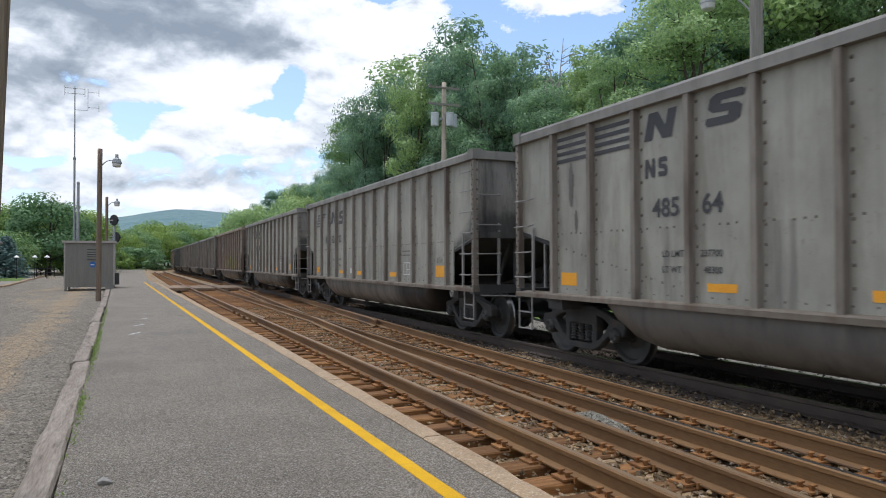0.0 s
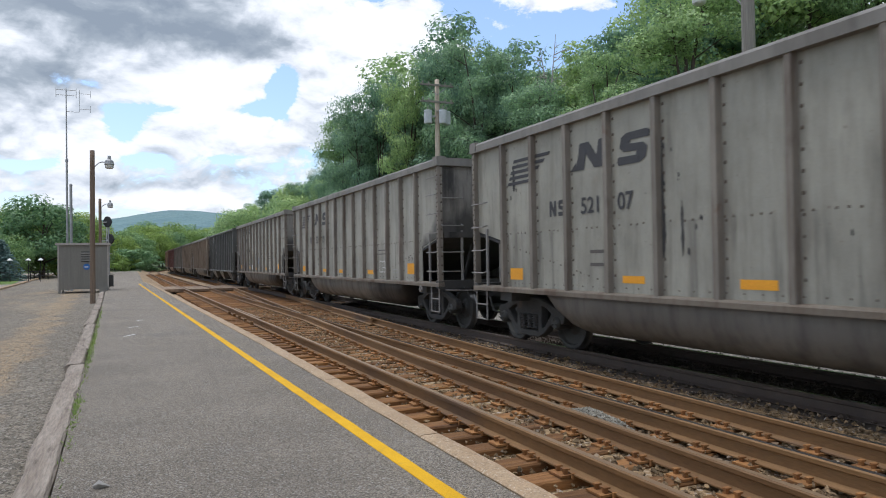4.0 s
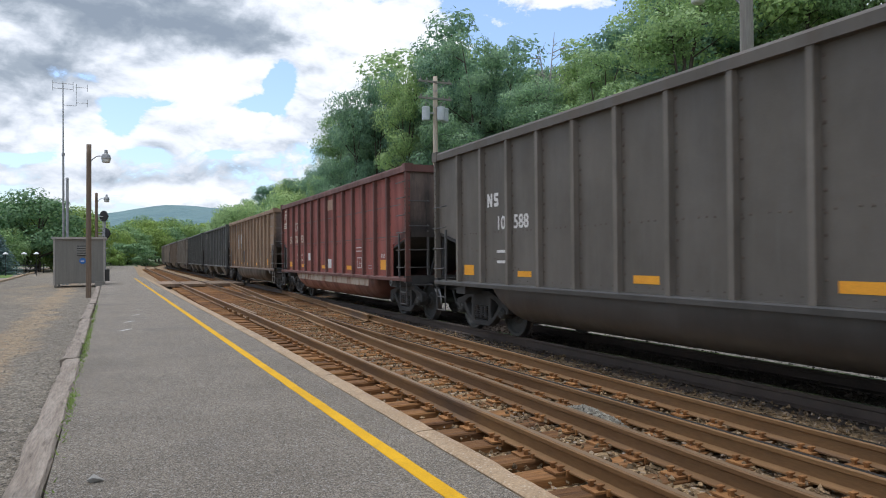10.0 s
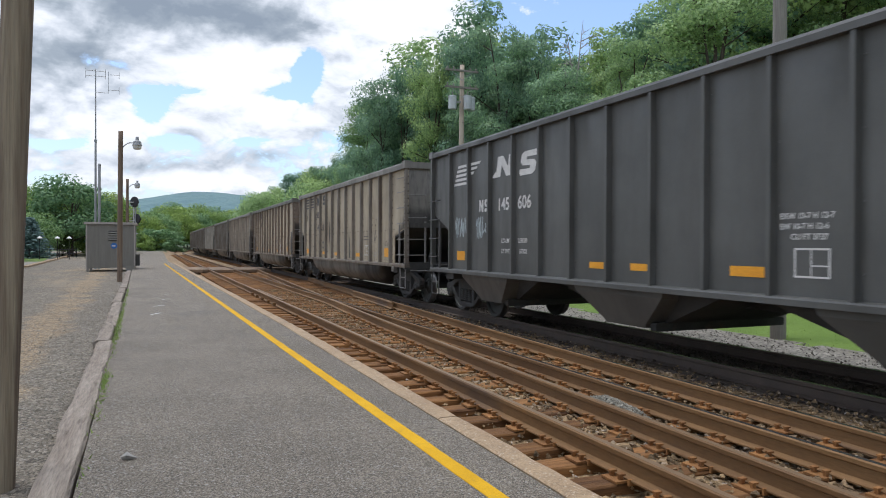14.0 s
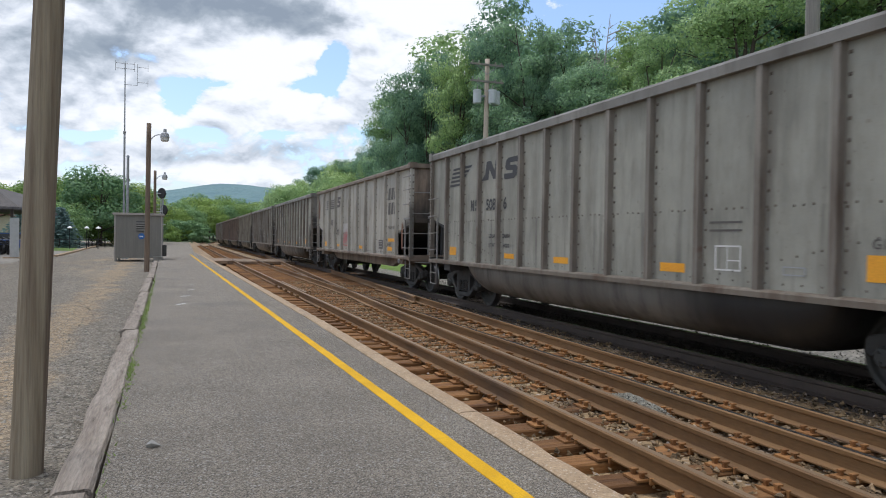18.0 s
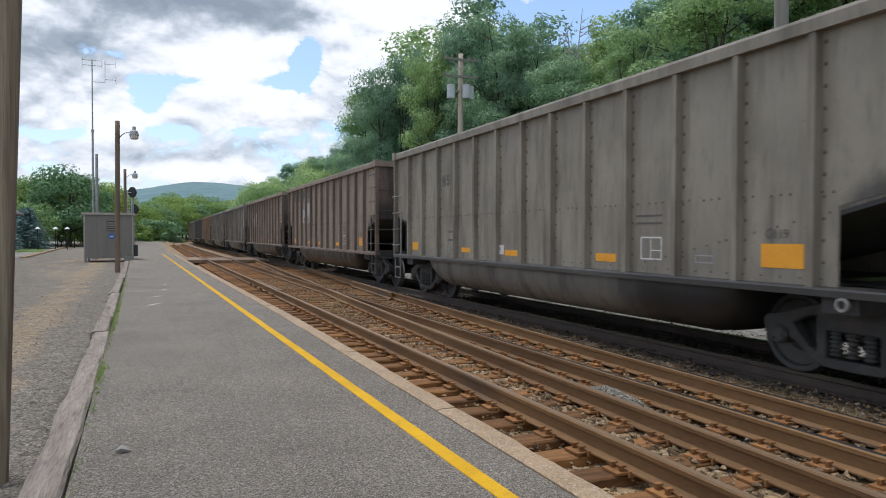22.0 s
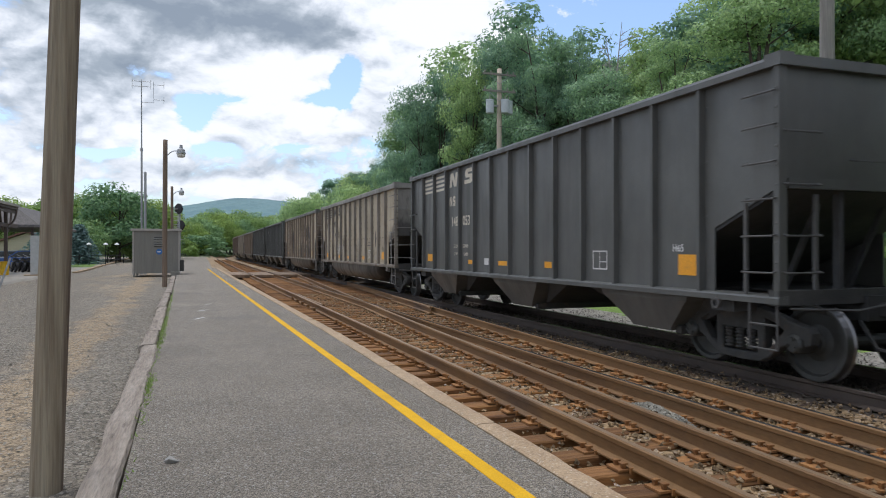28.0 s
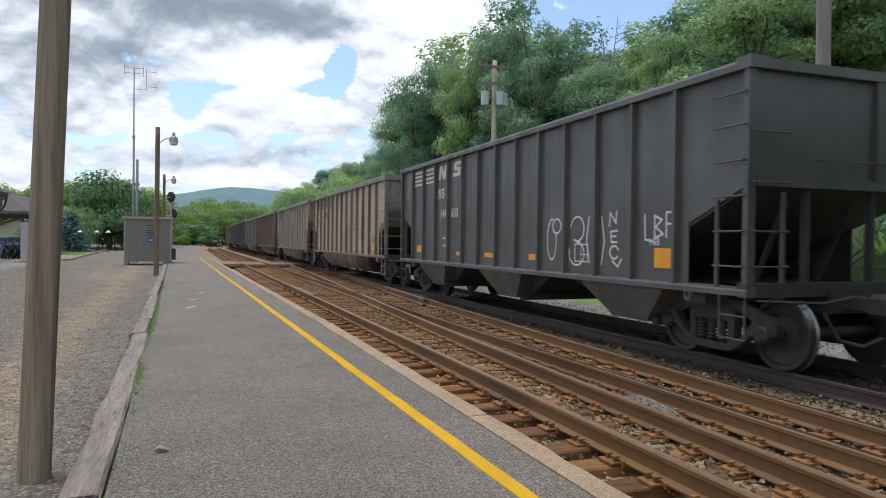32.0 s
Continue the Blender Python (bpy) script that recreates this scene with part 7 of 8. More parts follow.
car(19, "flat", CREAM, "44", "707", "plain", ink=FADE_P, label="cream flat-bottomed coal gondola with rust stains", rib=CREAM, sill=RIB_T, end=END_T, zn=1.68, shift=-1, chord=RIB_T, extra=top_gon)
car(20, G, GREY, "513", "76", "thoroughbred", code="G117R", weights=("236700", "49300"), label="grey coal gondola with slanted black stripes")
car(21, G, GREY, "509", "81", "thoroughbred", weights=("236400", "49600"), label="grey coal gondola with black and white graffiti", extra=bubble_tag)
car(22, G, OLIVE, "", "", "plain", ink=FADE_P, label="olive-grey sooty coal gondola", weight_ink=FADE_P, tub=TUB_G, extra=lambda dc: dc.rect("repaint_patch", WHITE_P, 6.2, 6.6, 1.2, 1.38, "white painted patch"))
car(23, G, BROWN, "464", "24", panel=2, label="brown coal gondola with a white number panel")
car(24, G, BROWN, "464", "91", panel=2, label="brown coal gondola with a white number panel")
car(25, G, GREY_L, "520", "43", "thoroughbred", weights=("236900", "49100"), weight_ink=FADE_P, label="light grey coal gondola with slanted black stripes")
car(26, G, GREY_L, "519", "35", "thoroughbred", label="light grey steel coal gondola")
car(27, G, BROWN_P, "466", "08", panel=2, label="brown coal gondola with a white number panel", tub=TUB_D)
car(28, H, CARBON, "148", "053", weights=("229400", "56600"), label="black coal hopper with a cream striped mark")
car(29, G, GREY_W, "498", "31", weights=("237000", "49000"), weight_ink=FADE_P, label="grey-tan coal gondola with pale graffiti and drips", extra=wear_white)
car(30, G, TAN, "501", "2", label="tan coal gondola covered in black drips", rib=RIB_T, tub=TUB_D, extra=drips)
car(31, H, CARBON, "145", "884", "thoroughbred", code="HP29R", weights=("228500", "57500"), label="black coal hopper with slanted cream stripes")
car(32, H, CARBON, "144", "600", label="black coal hopper with white graffiti", extra=white_tags)
car(33, G, GREY_W, label="grey-tan coal gondola with rusty ribs", rib=RIB_T)
car(34, G, TAUPE, label="taupe weathered coal gondola")
car(35, G, BROWN, label="brown weathered coal gondola")
TAIL = {36: (G, GREY), 37: (H, CARBON), 38: (G, BROWN), 39: (G, GREY_W), 40: (G, DARKG), 41: (H, CARBON), 42: (G, GREY), 43: (G, TAUPE), 44: (G, GREY_W), 45: (H, CARBON), 46: (G, GREY), 47: (G, BROWN), 48: (G, GREY)}
for k, (ty, pt) in TAIL.items():
    car(k, ty, pt, label="weathered coal car far down the train")

TRAIN = [(c["k"], build_car(c), GON if c["type"] != "hopper" else HOP) for c in CARS]

# ---- trees ----


def leaf_cloud(g, rng, centre, radius, count, size, droop=0.0, flat=0.72, loose=0.6, tip=False):
    """Leaves on and in a clump; each turns its face loosely outwards, and shades with the clump's roundness."""
    cx, cy, cz = centre
    for _ in range(count):
        u, a = rng.uniform(-0.8, 1), rng.uniform(0, 6.2832)
        s = math.sqrt(1 - u * u)
        ox, oy, oz = s * math.cos(a), s * math.sin(a), u
        k = radius * rng.uniform(0.45, 1.0) ** 0.5 * rng.choice((0.9, 1.0, 1.0, 1.1, 1.25))
        x, y, z = cx + ox * k, cy + oy * k, cz + oz * k * flat
        l, w = size * rng.uniform(0.6, 1.4), size * rng.uniform(0.4, 0.9)
        nx, ny, nz = ox + rng.uniform(-loose, loose), oy + rng.uniform(-loose, loose), oz * 0.9 + 0.3 + rng.uniform(-loose, loose) - droop
        k = 1.0 / max(0.2, math.sqrt(nx * nx + ny * ny + nz * nz))
        nx, ny, nz = nx * k, ny * k, nz * k
        hx, hy = -ny, nx
        k = 1.0 / max(0.05, math.hypot(hx, hy))
        hx, hy = hx * k, hy * k
        gx, gy, gz = -nz * hy, nz * hx, nx * hy - ny * hx
        t = rng.uniform(0, 6.2832)
        ct, st = math.cos(t), math.sin(t)
        ux, uy, uz = hx * ct + gx * st, hy * ct + gy * st, gz * st
        vx, vy, vz = gx * ct - hx * st, gy * ct - hy * st, gz * ct
        n = len(g.v)
        if tip:                                     # a small pointed leaf, one face
            g.v += [(x - ux * l, y - uy * l, z - uz * l), (x + ux * l * 0.5 - vx * w, y + uy * l * 0.5 - vy * w, z + uz * l * 0.5 - vz * w), (x + ux * l * 0.5 + vx * w, y + uy * l * 0.5 + vy * w, z + uz * l * 0.5 + vz * w)]
            g.f.append((n, n + 1, n + 2))
            g.m.append(0)
            g.normals += [(ox * 0.8 + nx * 0.45, oy * 0.8 + ny * 0.45, oz * 0.8 + nz * 0.45 + 0.15)] * 3
            continue
        g.v += [(x - ux * l, y - uy * l, z - uz * l), (x - vx * w, y - vy * w, z - vz * w), (x + ux * l, y + uy * l, z + uz * l), (x + vx * w, y + vy * w, z + vz * w)]
        g.f.append((n, n + 1, n + 2, n + 3))
        g.m.append(0)
        g.normals += [(ox * 0.7 + nx * 0.6, oy * 0.7 + ny * 0.6, oz * 0.7 + nz * 0.6 + 0.15)] * 4


def crown_mesh(g, mat):
    me = g.mesh("crown", (mat,), True)
    me.normals_split_custom_set_from_vertices([Vector(n).normalized() for n in g.normals])
    return me


def broadleaf(seed, height, spread, leaves=5200, size=0.12, base=0.22):
    """Meshes of a trunk with limbs and of a crown in clumps, for a tree of that height."""
    rng = random.Random(seed)
    tr, cr = Geo(), Geo()
    tops = []
    r0 = height * 0.017
    stem = [Vector((0, 0, -0.5))]
    for i in range(1, 6):
        stem.append(Vector((rng.uniform(-0.35, 0.35), rng.uniform(-0.35, 0.35), height * 0.80 * i / 5)))
    for i in range(5):
        tr.cyl(stem[i], stem[i + 1], r0 * (1 - i * 0.17), r0 * (1 - (i + 1) * 0.17), 8)
    tops.append((stem[-1] + Vector((0, 0, height * 0.07)), 0.17 * height * 0.55))
    for k in range(15):
        t = rng.uniform(base + 0.05, 0.95)
        i = min(4, int(t * 5))
        p = stem[i].lerp(stem[i + 1], t * 5 - i)
        a = k * 2.4 + rng.uniform(-0.4, 0.4)
        reach = spread * (1.0 - 0.62 * abs(t - 0.42) / 0.55) * rng.uniform(0.55, 1.05)
        q = p + Vector((math.cos(a) * reach, math.sin(a) * reach, reach * rng.uniform(0.25, 0.75)))
        mid = p.lerp(q, 0.5) + Vector((0, 0, 0.08 * reach))
        tr.cyl(p, mid, r0 * 0.34, r0 * 0.22, 6).cyl(mid, q, r0 * 0.22, r0 * 0.08, 5)
        tops.append((q, rng.uniform(0.55, 1.0) * spread * 0.36))
        for _ in range(2):
            w = mid.lerp(q, rng.uniform(0.2, 0.9)) + Vector((rng.uniform(-1, 1), rng.uniform(-1, 1), rng.uniform(-0.5, 0.9))) * spread * 0.26
            tr.cyl(mid, w, r0 * 0.14, r0 * 0.05, 4)
            tops.append((w, rng.uniform(0.35, 0.75) * spread * 0.34))
    area = sum(r * r for _, r in tops)
    for c, r in tops:
        leaf_cloud(cr, rng, c, r, max(20, int(leaves * r * r / area)), size, 0.2)
    return tr.mesh("trunk", (BARK,)), crown_mesh(cr, LEAF)


def open_tree(seed, height, spread, leaves, size, low=0.25):
    """A tall wild tree: a forked stem, limbs that end in separate uneven clumps, with gaps of sky between."""
    rng = random.Random(seed)
    tr, cr, tops = Geo(), Geo(), []
    r0 = height * 0.016
    fork = Vector((rng.uniform(-0.4, 0.4), rng.uniform(-0.4, 0.4), height * rng.uniform(0.30, 0.42)))
    tr.cyl((0, 0, -0.6), fork, r0, r0 * 0.75, 8)
    leaders = rng.choice((2, 3))
    for j in range(leaders):
        a0 = 6.283 * j / leaders + rng.uniform(-0.5, 0.5)
        tip = Vector((math.cos(a0) * spread * rng.uniform(0.15, 0.5), math.sin(a0) * spread * rng.uniform(0.15, 0.5), height * (0.94 if j == 0 else rng.uniform(0.72, 0.88))))
        mid = fork.lerp(tip, 0.5) + Vector((rng.uniform(-0.4, 0.4), rng.uniform(-0.4, 0.4), 0))
        tr.cyl(fork, mid, r0 * 0.62, r0 * 0.4, 7).cyl(mid, tip, r0 * 0.4, r0 * 0.10, 6)
        tops.append((tip, height * rng.uniform(0.055, 0.08)))
        for k in range(9):
            t = rng.uniform(-0.25, 0.95)
            p = fork.lerp(mid, max(0.0, t * 2)) if t < 0.5 else mid.lerp(tip, t * 2 - 1)
            if t < 0:
                p = Vector((fork.x, fork.y, fork.z * (1 + t * 1.3)))
            a = a0 + rng.uniform(-1.9, 1.9)
            reach = spread * rng.uniform(0.45, 1.0) * (1.0 - 0.5 * max(0.0, t))
            q = p + Vector((math.cos(a) * reach, math.sin(a) * reach, reach * rng.uniform(0.1, 0.6)))
            tr.cyl(p, q, r0 * 0.22, r0 * 0.06, 5)
            tops.append((q, height * rng.uniform(0.065, 0.12)))
            for _ in range(2):
                w = p.lerp(q, rng.uniform(0.45, 1.0)) + Vector((rng.uniform(-1, 1), rng.uniform(-1, 1), rng.uniform(-0.3, 0.8))) * spread * 0.30
                tr.cyl(p.lerp(q, 0.45), w, r0 * 0.10, r0 * 0.03, 4)
                tops.append((w, height * rng.uniform(0.035, 0.075)))
    area = sum(r * r for _, r in tops)
    for c, r in tops:
        leaf_cloud(cr, rng, c, r, max(16, int(leaves * r * r / area)), size, 0.05, rng.uniform(0.55, 0.85), 0.7, True)
    return tr.mesh("trunk", (BARK,)), crown_mesh(cr, LEAF)


def round_tree(seed, height, spread, leaves, size):
    """A dense park tree: the crown starts low and bulges in many overlapping clumps."""
    rng = random.Random(seed)
    tr, cr = Geo(), Geo()
    r0 = height * 0.018
    tr.cyl((0, 0, -0.5), (0.1, 0, height * 0.45), r0, r0 * 0.7, 8).cyl((0.1, 0, height * 0.45), (0, 0.1, height * 0.85), r0 * 0.7, r0 * 0.2, 7)
    tops = []
    for k in range(46):
        u = rng.uniform(-0.85, 1.0)
        a = k * 2.4 + rng.uniform(-0.3, 0.3)
        s = math.sqrt(max(0.0, 1 - u * u)) * rng.uniform(0.62, 0.95)
        c = Vector((math.cos(a) * s * spread, math.sin(a) * s * spread, height * (0.50 + 0.38 * u * rng.uniform(0.8, 1.08))))
        tops.append((c, spread * rng.uniform(0.24, 0.46)))
        if k % 3 == 0:
            tr.cyl((0, 0, c.z * 0.6), c, r0 * 0.3, r0 * 0.08, 5)
    area = sum(r * r for _, r in tops)
    for c, r in tops:
        leaf_cloud(cr, rng, c, r, int(leaves * r * r / area), size, 0.0, 0.72, 0.6, True)
    return tr.mesh("trunk", (BARK,)), crown_mesh(cr, LEAF)


def spruce(seed, height, spread):
    rng = random.Random(seed)
    tr, cr = Geo(), Geo()
    tr.cyl((0, 0, -0.4), (0, 0, height), height * 0.018, 0.02, 8)
    for k in range(26):
        t = 0.06 + 0.92 * k / 26
        reach = spread * (1 - t) ** 0.9 + 0.1
        for j in range(9):
            a = j * 0.698 + k * 0.31 + rng.uniform(-0.15, 0.15)
            l = reach * rng.uniform(0.8, 1.1)
            for s in range(7):
                d = l * (s + 0.6) / 7
                x, y, z = math.cos(a) * d, math.sin(a) * d, t * height - d * 0.28
                leaf_cloud(cr, rng, (x, y, z), 0.16 + 0.05 * (1 - t), 4, 0.13, 0.35)
    return tr.mesh("trunk", (BARK,)), crown_mesh(cr, NEEDLE)


KINDS = [open_tree(11, 15.0, 4.0, 21000, 0.115), open_tree(23, 15.0, 3.4, 19000, 0.115), open_tree(37, 15.0, 4.6, 22000, 0.115), open_tree(41, 15.0, 3.2, 18000, 0.115), open_tree(59, 15.0, 4.2, 21000, 0.115), open_tree(67, 15.0, 4.8, 22000, 0.115)]
BACK = [open_tree(13, 15.0, 4.6, 8500, 0.19), open_tree(29, 15.0, 5.0, 8500, 0.19), open_tree(43, 15.0, 4.2, 8000, 0.19)]
ROUND = [round_tree(103, 10.0, 4.4, 8500, 0.20), round_tree(107, 10.0, 3.8, 7500, 0.20), round_tree(109, 10.0, 4.9, 9500, 0.20)]
BUSH = [broadleaf(71, 4.0, 2.4, 2200, 0.15, 0.02), broadleaf(83, 4.0, 2.9, 2400, 0.15, 0.02)]
SPRUCE = [spruce(91, 8.0, 2.5), spruce(95, 8.0, 2.2)]


def tree(kind, x, y, z, height, turn, name, label, category, group, full=15.0, leaf=None, wide=1.0):
    k = height / full
    root = thing(name, label, category, group, at=Matrix.Translation((x, y, z - 0.1)) @ Matrix.Rotation(turn, 4, "Z") @ Matrix.Diagonal((k * wide, k * wide, k, 1)))
    part("trunk", kind[0], BARK, root)
    part("crown", kind[1], leaf or kind[1].materials[0], root)
    return root


SKYLINE = [(0, 3.5), (6, 4.2), (8, 5.6), (12, 6.6), (14.2, 8.0), (15.2, 11.0), (17.5, 13.6), (19, 15.1), (21.8, 16.4), (24.6, 17.7), (28, 18.0), (31, 16.8), (32, 14.9), (33.8, 15.4), (35.5, 16.7), (38.7, 17.9), (40.5, 20.0), (44, 23.5), (60, 30.0)]


def under_skyline(x, y, h):
    """A height that keeps the wood's edge against the sky: tall by the pole, a dip, then the hill."""
    az = math.degrees(math.atan2(x, y))
    top = math.hypot(x, y) * math.tan(radians(min(float(np.interp(az + d, *zip(*SKYLINE))) for d in (-1.6, 0.0, 1.4)))) + 1.57 - land(x, y)
    return max(3.0, min(h, top * 1.02))


def woods():
    rng = random.Random(77)
    rows = []
    for i in range(16):                             # the hill opposite the platform
        rows.append((rng.uniform(33, 44), 2 + i * 2.3 + rng.uniform(-1, 1), rng.uniform(14, 19), KINDS, 0.85))
    # the tall dark trees that stand out by the utility pole: bearing, distance, bearing's height, breadth
    for az, dist, up, wide in ((16.0, 62, 10.8, 0.65), (17.6, 58, 13.6, 0.6), (19.3, 57, 15.6, 0.58), (21.8, 54, 16.6, 0.58), (24.6, 52, 17.8, 0.72), (27.4, 50, 18.1, 0.75), (30.0, 49, 17.6, 0.6), (17.4, 66, 11.0, 0.85), (20.5, 60, 13.0, 0.9), (23.0, 57, 13.0, 0.9), (25.5, 55, 14.4, 1.0), (28.5, 52, 14.4, 1.0)):
        x, y = dist * math.sin(radians(az)), dist * math.cos(radians(az))
        rows.append((x, y, -(dist * math.tan(radians(up)) + 1.57 - land(x, y)), KINDS, wide))
    y = 26.0
    while y < 230:                                  # the front row along the foot of the hill
        x = (20.5 if y < 24 or y > 56 else 23.2) + rng.uniform(-0.8, 2.2) + far_bend(y)
        h = 14.8 if y < 30 else (15.0 if y < 62 else 12.6 if y < 82 else 10.8 if y < 120 else 9.5)
        if not 40 < y < 58:
            rows.append((x, y, h * rng.uniform(0.88, 1.10), KINDS, 1.0))
        y += rng.uniform(4.6, 7.0) * (1.0 if y < 110 else 1.5)
    for line, step, lo, hi in ((27.5, 7.0, 30, 120), (35, 8.5, 30, 110), (44, 10, 5, 100), (54, 12, 10, 90)):
        y = lo
        while y < hi:
            h = rng.uniform(12, 15.5) * (1.0 if y < 70 else 0.72 if line < 40 else 0.6)
            rows.append((line + rng.uniform(-2.5, 2.5), y + rng.uniform(-2, 2), h, BACK, 1.15))
            y += step * rng.uniform(0.8, 1.25)
    for x, y, h, kinds, wide in rows:
        h = -h if h < 0 else under_skyline(x, y, h * 1.16) * rng.uniform(0.93, 1.02)
        # lighter leaves to the right: the lit hill is painted by colour
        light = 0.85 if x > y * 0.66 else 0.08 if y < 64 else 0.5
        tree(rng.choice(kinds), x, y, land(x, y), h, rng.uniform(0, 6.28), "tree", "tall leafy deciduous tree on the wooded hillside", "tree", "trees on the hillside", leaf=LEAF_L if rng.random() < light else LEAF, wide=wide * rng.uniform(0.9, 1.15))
    for x, y, h in ((12.6, 92, 8.6), (15.8, 96, 10.0), (17.6, 88, 9.2), (20.2, 92, 10.0), (14.5, 104, 9.6), (18.5, 84, 8.8)):
        tree(rng.choice(ROUND), x, y, land(x, y), h, rng.uniform(0, 6.28), "tree", "leafy green tree beside the far track", "tree", "trees along the tracks", full=10.0, leaf=LEAF_L if rng.random() < 0.6 else LEAF, wide=0.8)
    for i in range(34):                             # undergrowth at the edge of the wood
        y = 3 + i * 3.1 + rng.uniform(-1, 1)
        x = 17.2 + rng.uniform(-0.6, 1.8)
        tree(rng.choice(BUSH), x, y, land(x, y), rng.uniform(2.4, 4.6), rng.uniform(0, 6.28), "bush", "dense green bush at the edge of the wood", "bush", "bushes at the wood's edge", 4.0, LEAF_L if rng.random() < 0.5 else LEAF)
    # a bare dead tree between the crowns
    dead = thing("dead_tree", "bare grey dead tree among green crowns", "tree", at=Matrix.Translation((25.2, 38.6, land(25.2, 38.6))) @ Matrix.Diagonal((0.6, 0.6, 0.86, 1)))
    part("trunk", KINDS[3][0], surface("dead_bark", (0.33, 0.31, 0.28), (0.42, 0.40, 0.37), 6.0, 0.95), dead)
    # beyond the lot and at the end of the tracks
    for x, y, h, light in ((-17, 96, 9.5, 1), (-23, 100, 10.5, 1), (-13.5, 104, 11.0, 1), (-9.5, 98, 9.6, 0), (-28, 108, 10, 1), (-34, 112, 10.5, 0), (-7.5, 118, 9.0, 1), (-19, 118, 12.5, 0), (-41, 118, 11, 1), (-50, 120, 12, 0), (-12, 86, 6.0, 0), (-16, 88, 5.5, 0),
                           (-3.5, 190, 8.5, 1), (1.0, 215, 10.5, 0), (5.5, 228, 12.0, 1), (10.0, 240, 12.5, 0), (15, 235, 13.0, 1), (20, 250, 14, 0), (-8, 200, 9, 1), (-13, 190, 10, 0), (-20, 180, 10, 1), (25.5, 245, 13, 1), (4, 262, 15, 0), (13, 270, 15, 1), (-1, 255, 12, 0), (31, 262, 14, 0), (38, 270, 15, 1), (-26, 96, 9.5, 0), (-20, 92, 8.0, 1), (-31, 100, 10, 1), (-11, 110, 9.0, 1), (-15, 112, 10.5, 0), (-6, 130, 8.5, 0), (-10, 134, 10, 1), (-24, 128, 12, 1), (8, 215, 9.5, 1), (12, 222, 10.5, 0), (17, 226, 11, 1), (22, 232, 11, 0), (-1, 200, 8.0, 1), (3, 205, 8.5, 0), (27, 238, 12, 1)):
        tree(rng.choice(ROUND), x, y, land(x, y), h * (1.08 if x / y > -0.11 else 0.84), rng.uniform(0, 6.28), "tree", "leafy green tree beyond the gravel lot" if y < 150 else "distant green tree at the bend of the tracks", "tree", "trees behind the lot" if y < 150 else "distant trees", full=10.0, leaf=LEAF_P if light else LEAF_D, wide=rng.uniform(1.0, 1.2))
    for i in range(16):
        x, y = -26 + i * 1.75 + rng.uniform(-0.6, 0.6), 104 + rng.uniform(-8, 6) + (60 if i > 11 else 0)
        tree(rng.choice(BUSH), x, y, land(x, y), rng.uniform(2.5, 4.5), rng.uniform(0, 6.28), "bush", "rounded green bush beyond the lot", "bush", "bushes behind the lot", 4.0, LEAF_P)
    for i in range(14):                             # a hedge-like edge at the bend of the tracks
        x, y = -13 + i * 1.35 + rng.uniform(-0.5, 0.5), 172 + rng.uniform(-6, 8)
        tree(rng.choice(BUSH), x, y, land(x, y), rng.uniform(3.0, 5.0), rng.uniform(0, 6.28), "bush", "dark green bush at the bend of the tracks", "bush", "bushes at the bend", 4.0, LEAF_D, 1.3)
    for x, y, h in ((-11.8, 82.0, 4.5), (-14.2, 78.0, 4.6), (-12.9, 84.0, 4.3)):
        tree(rng.choice(SPRUCE), x, y, 0.05, h, rng.uniform(0, 6.28), "spruce", "blue-green spruce on the lawn beside the lot", "tree", "spruces", 8.0, wide=2.2)


woods()


def far_hill():
    """The long wooded ridge on the horizon."""
    g = Geo()
    nx, ny = 150, 18
    for j in range(ny + 1):
        for i in range(nx + 1):
            x, y = -2600 + 5200 * i / nx, 1700 + 1500 * j / ny
            t = math.sin(min(1.0, j / ny * 1.25) * math.pi / 2)
            top = 172 * math.exp(-((x - 230) / 640) ** 2) + 28 + 9 * noise.noise(Vector((x * 0.004, 1.0, 0))) + 40 * math.exp(-((x + 1500) / 600) ** 2)
            z = -2 + top * t + 5 * noise.noise(Vector((x * 0.012, y * 0.012, 0))) * t
            g.v.append((x, y, z))
    for j in range(ny):
        for i in range(nx):
            g.f.append((j * (nx + 1) + i, j * (nx + 1) + i + 1, (j + 1) * (nx + 1) + i + 1, (j + 1) * (nx + 1) + i))
            g.m.append(0)
    # distance haze is mixed into the ridge's own colour
    m = surface("haze_tinted_green_woods", (0.13, 0.225, 0.245), (0.17, 0.275, 0.275), 0.012, 1.0, 0, 0.9, 0.06, world=True, depth=8.0)
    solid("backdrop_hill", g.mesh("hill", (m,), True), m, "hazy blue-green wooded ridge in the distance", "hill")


far_hill()

# ---- the lot and the depot ----


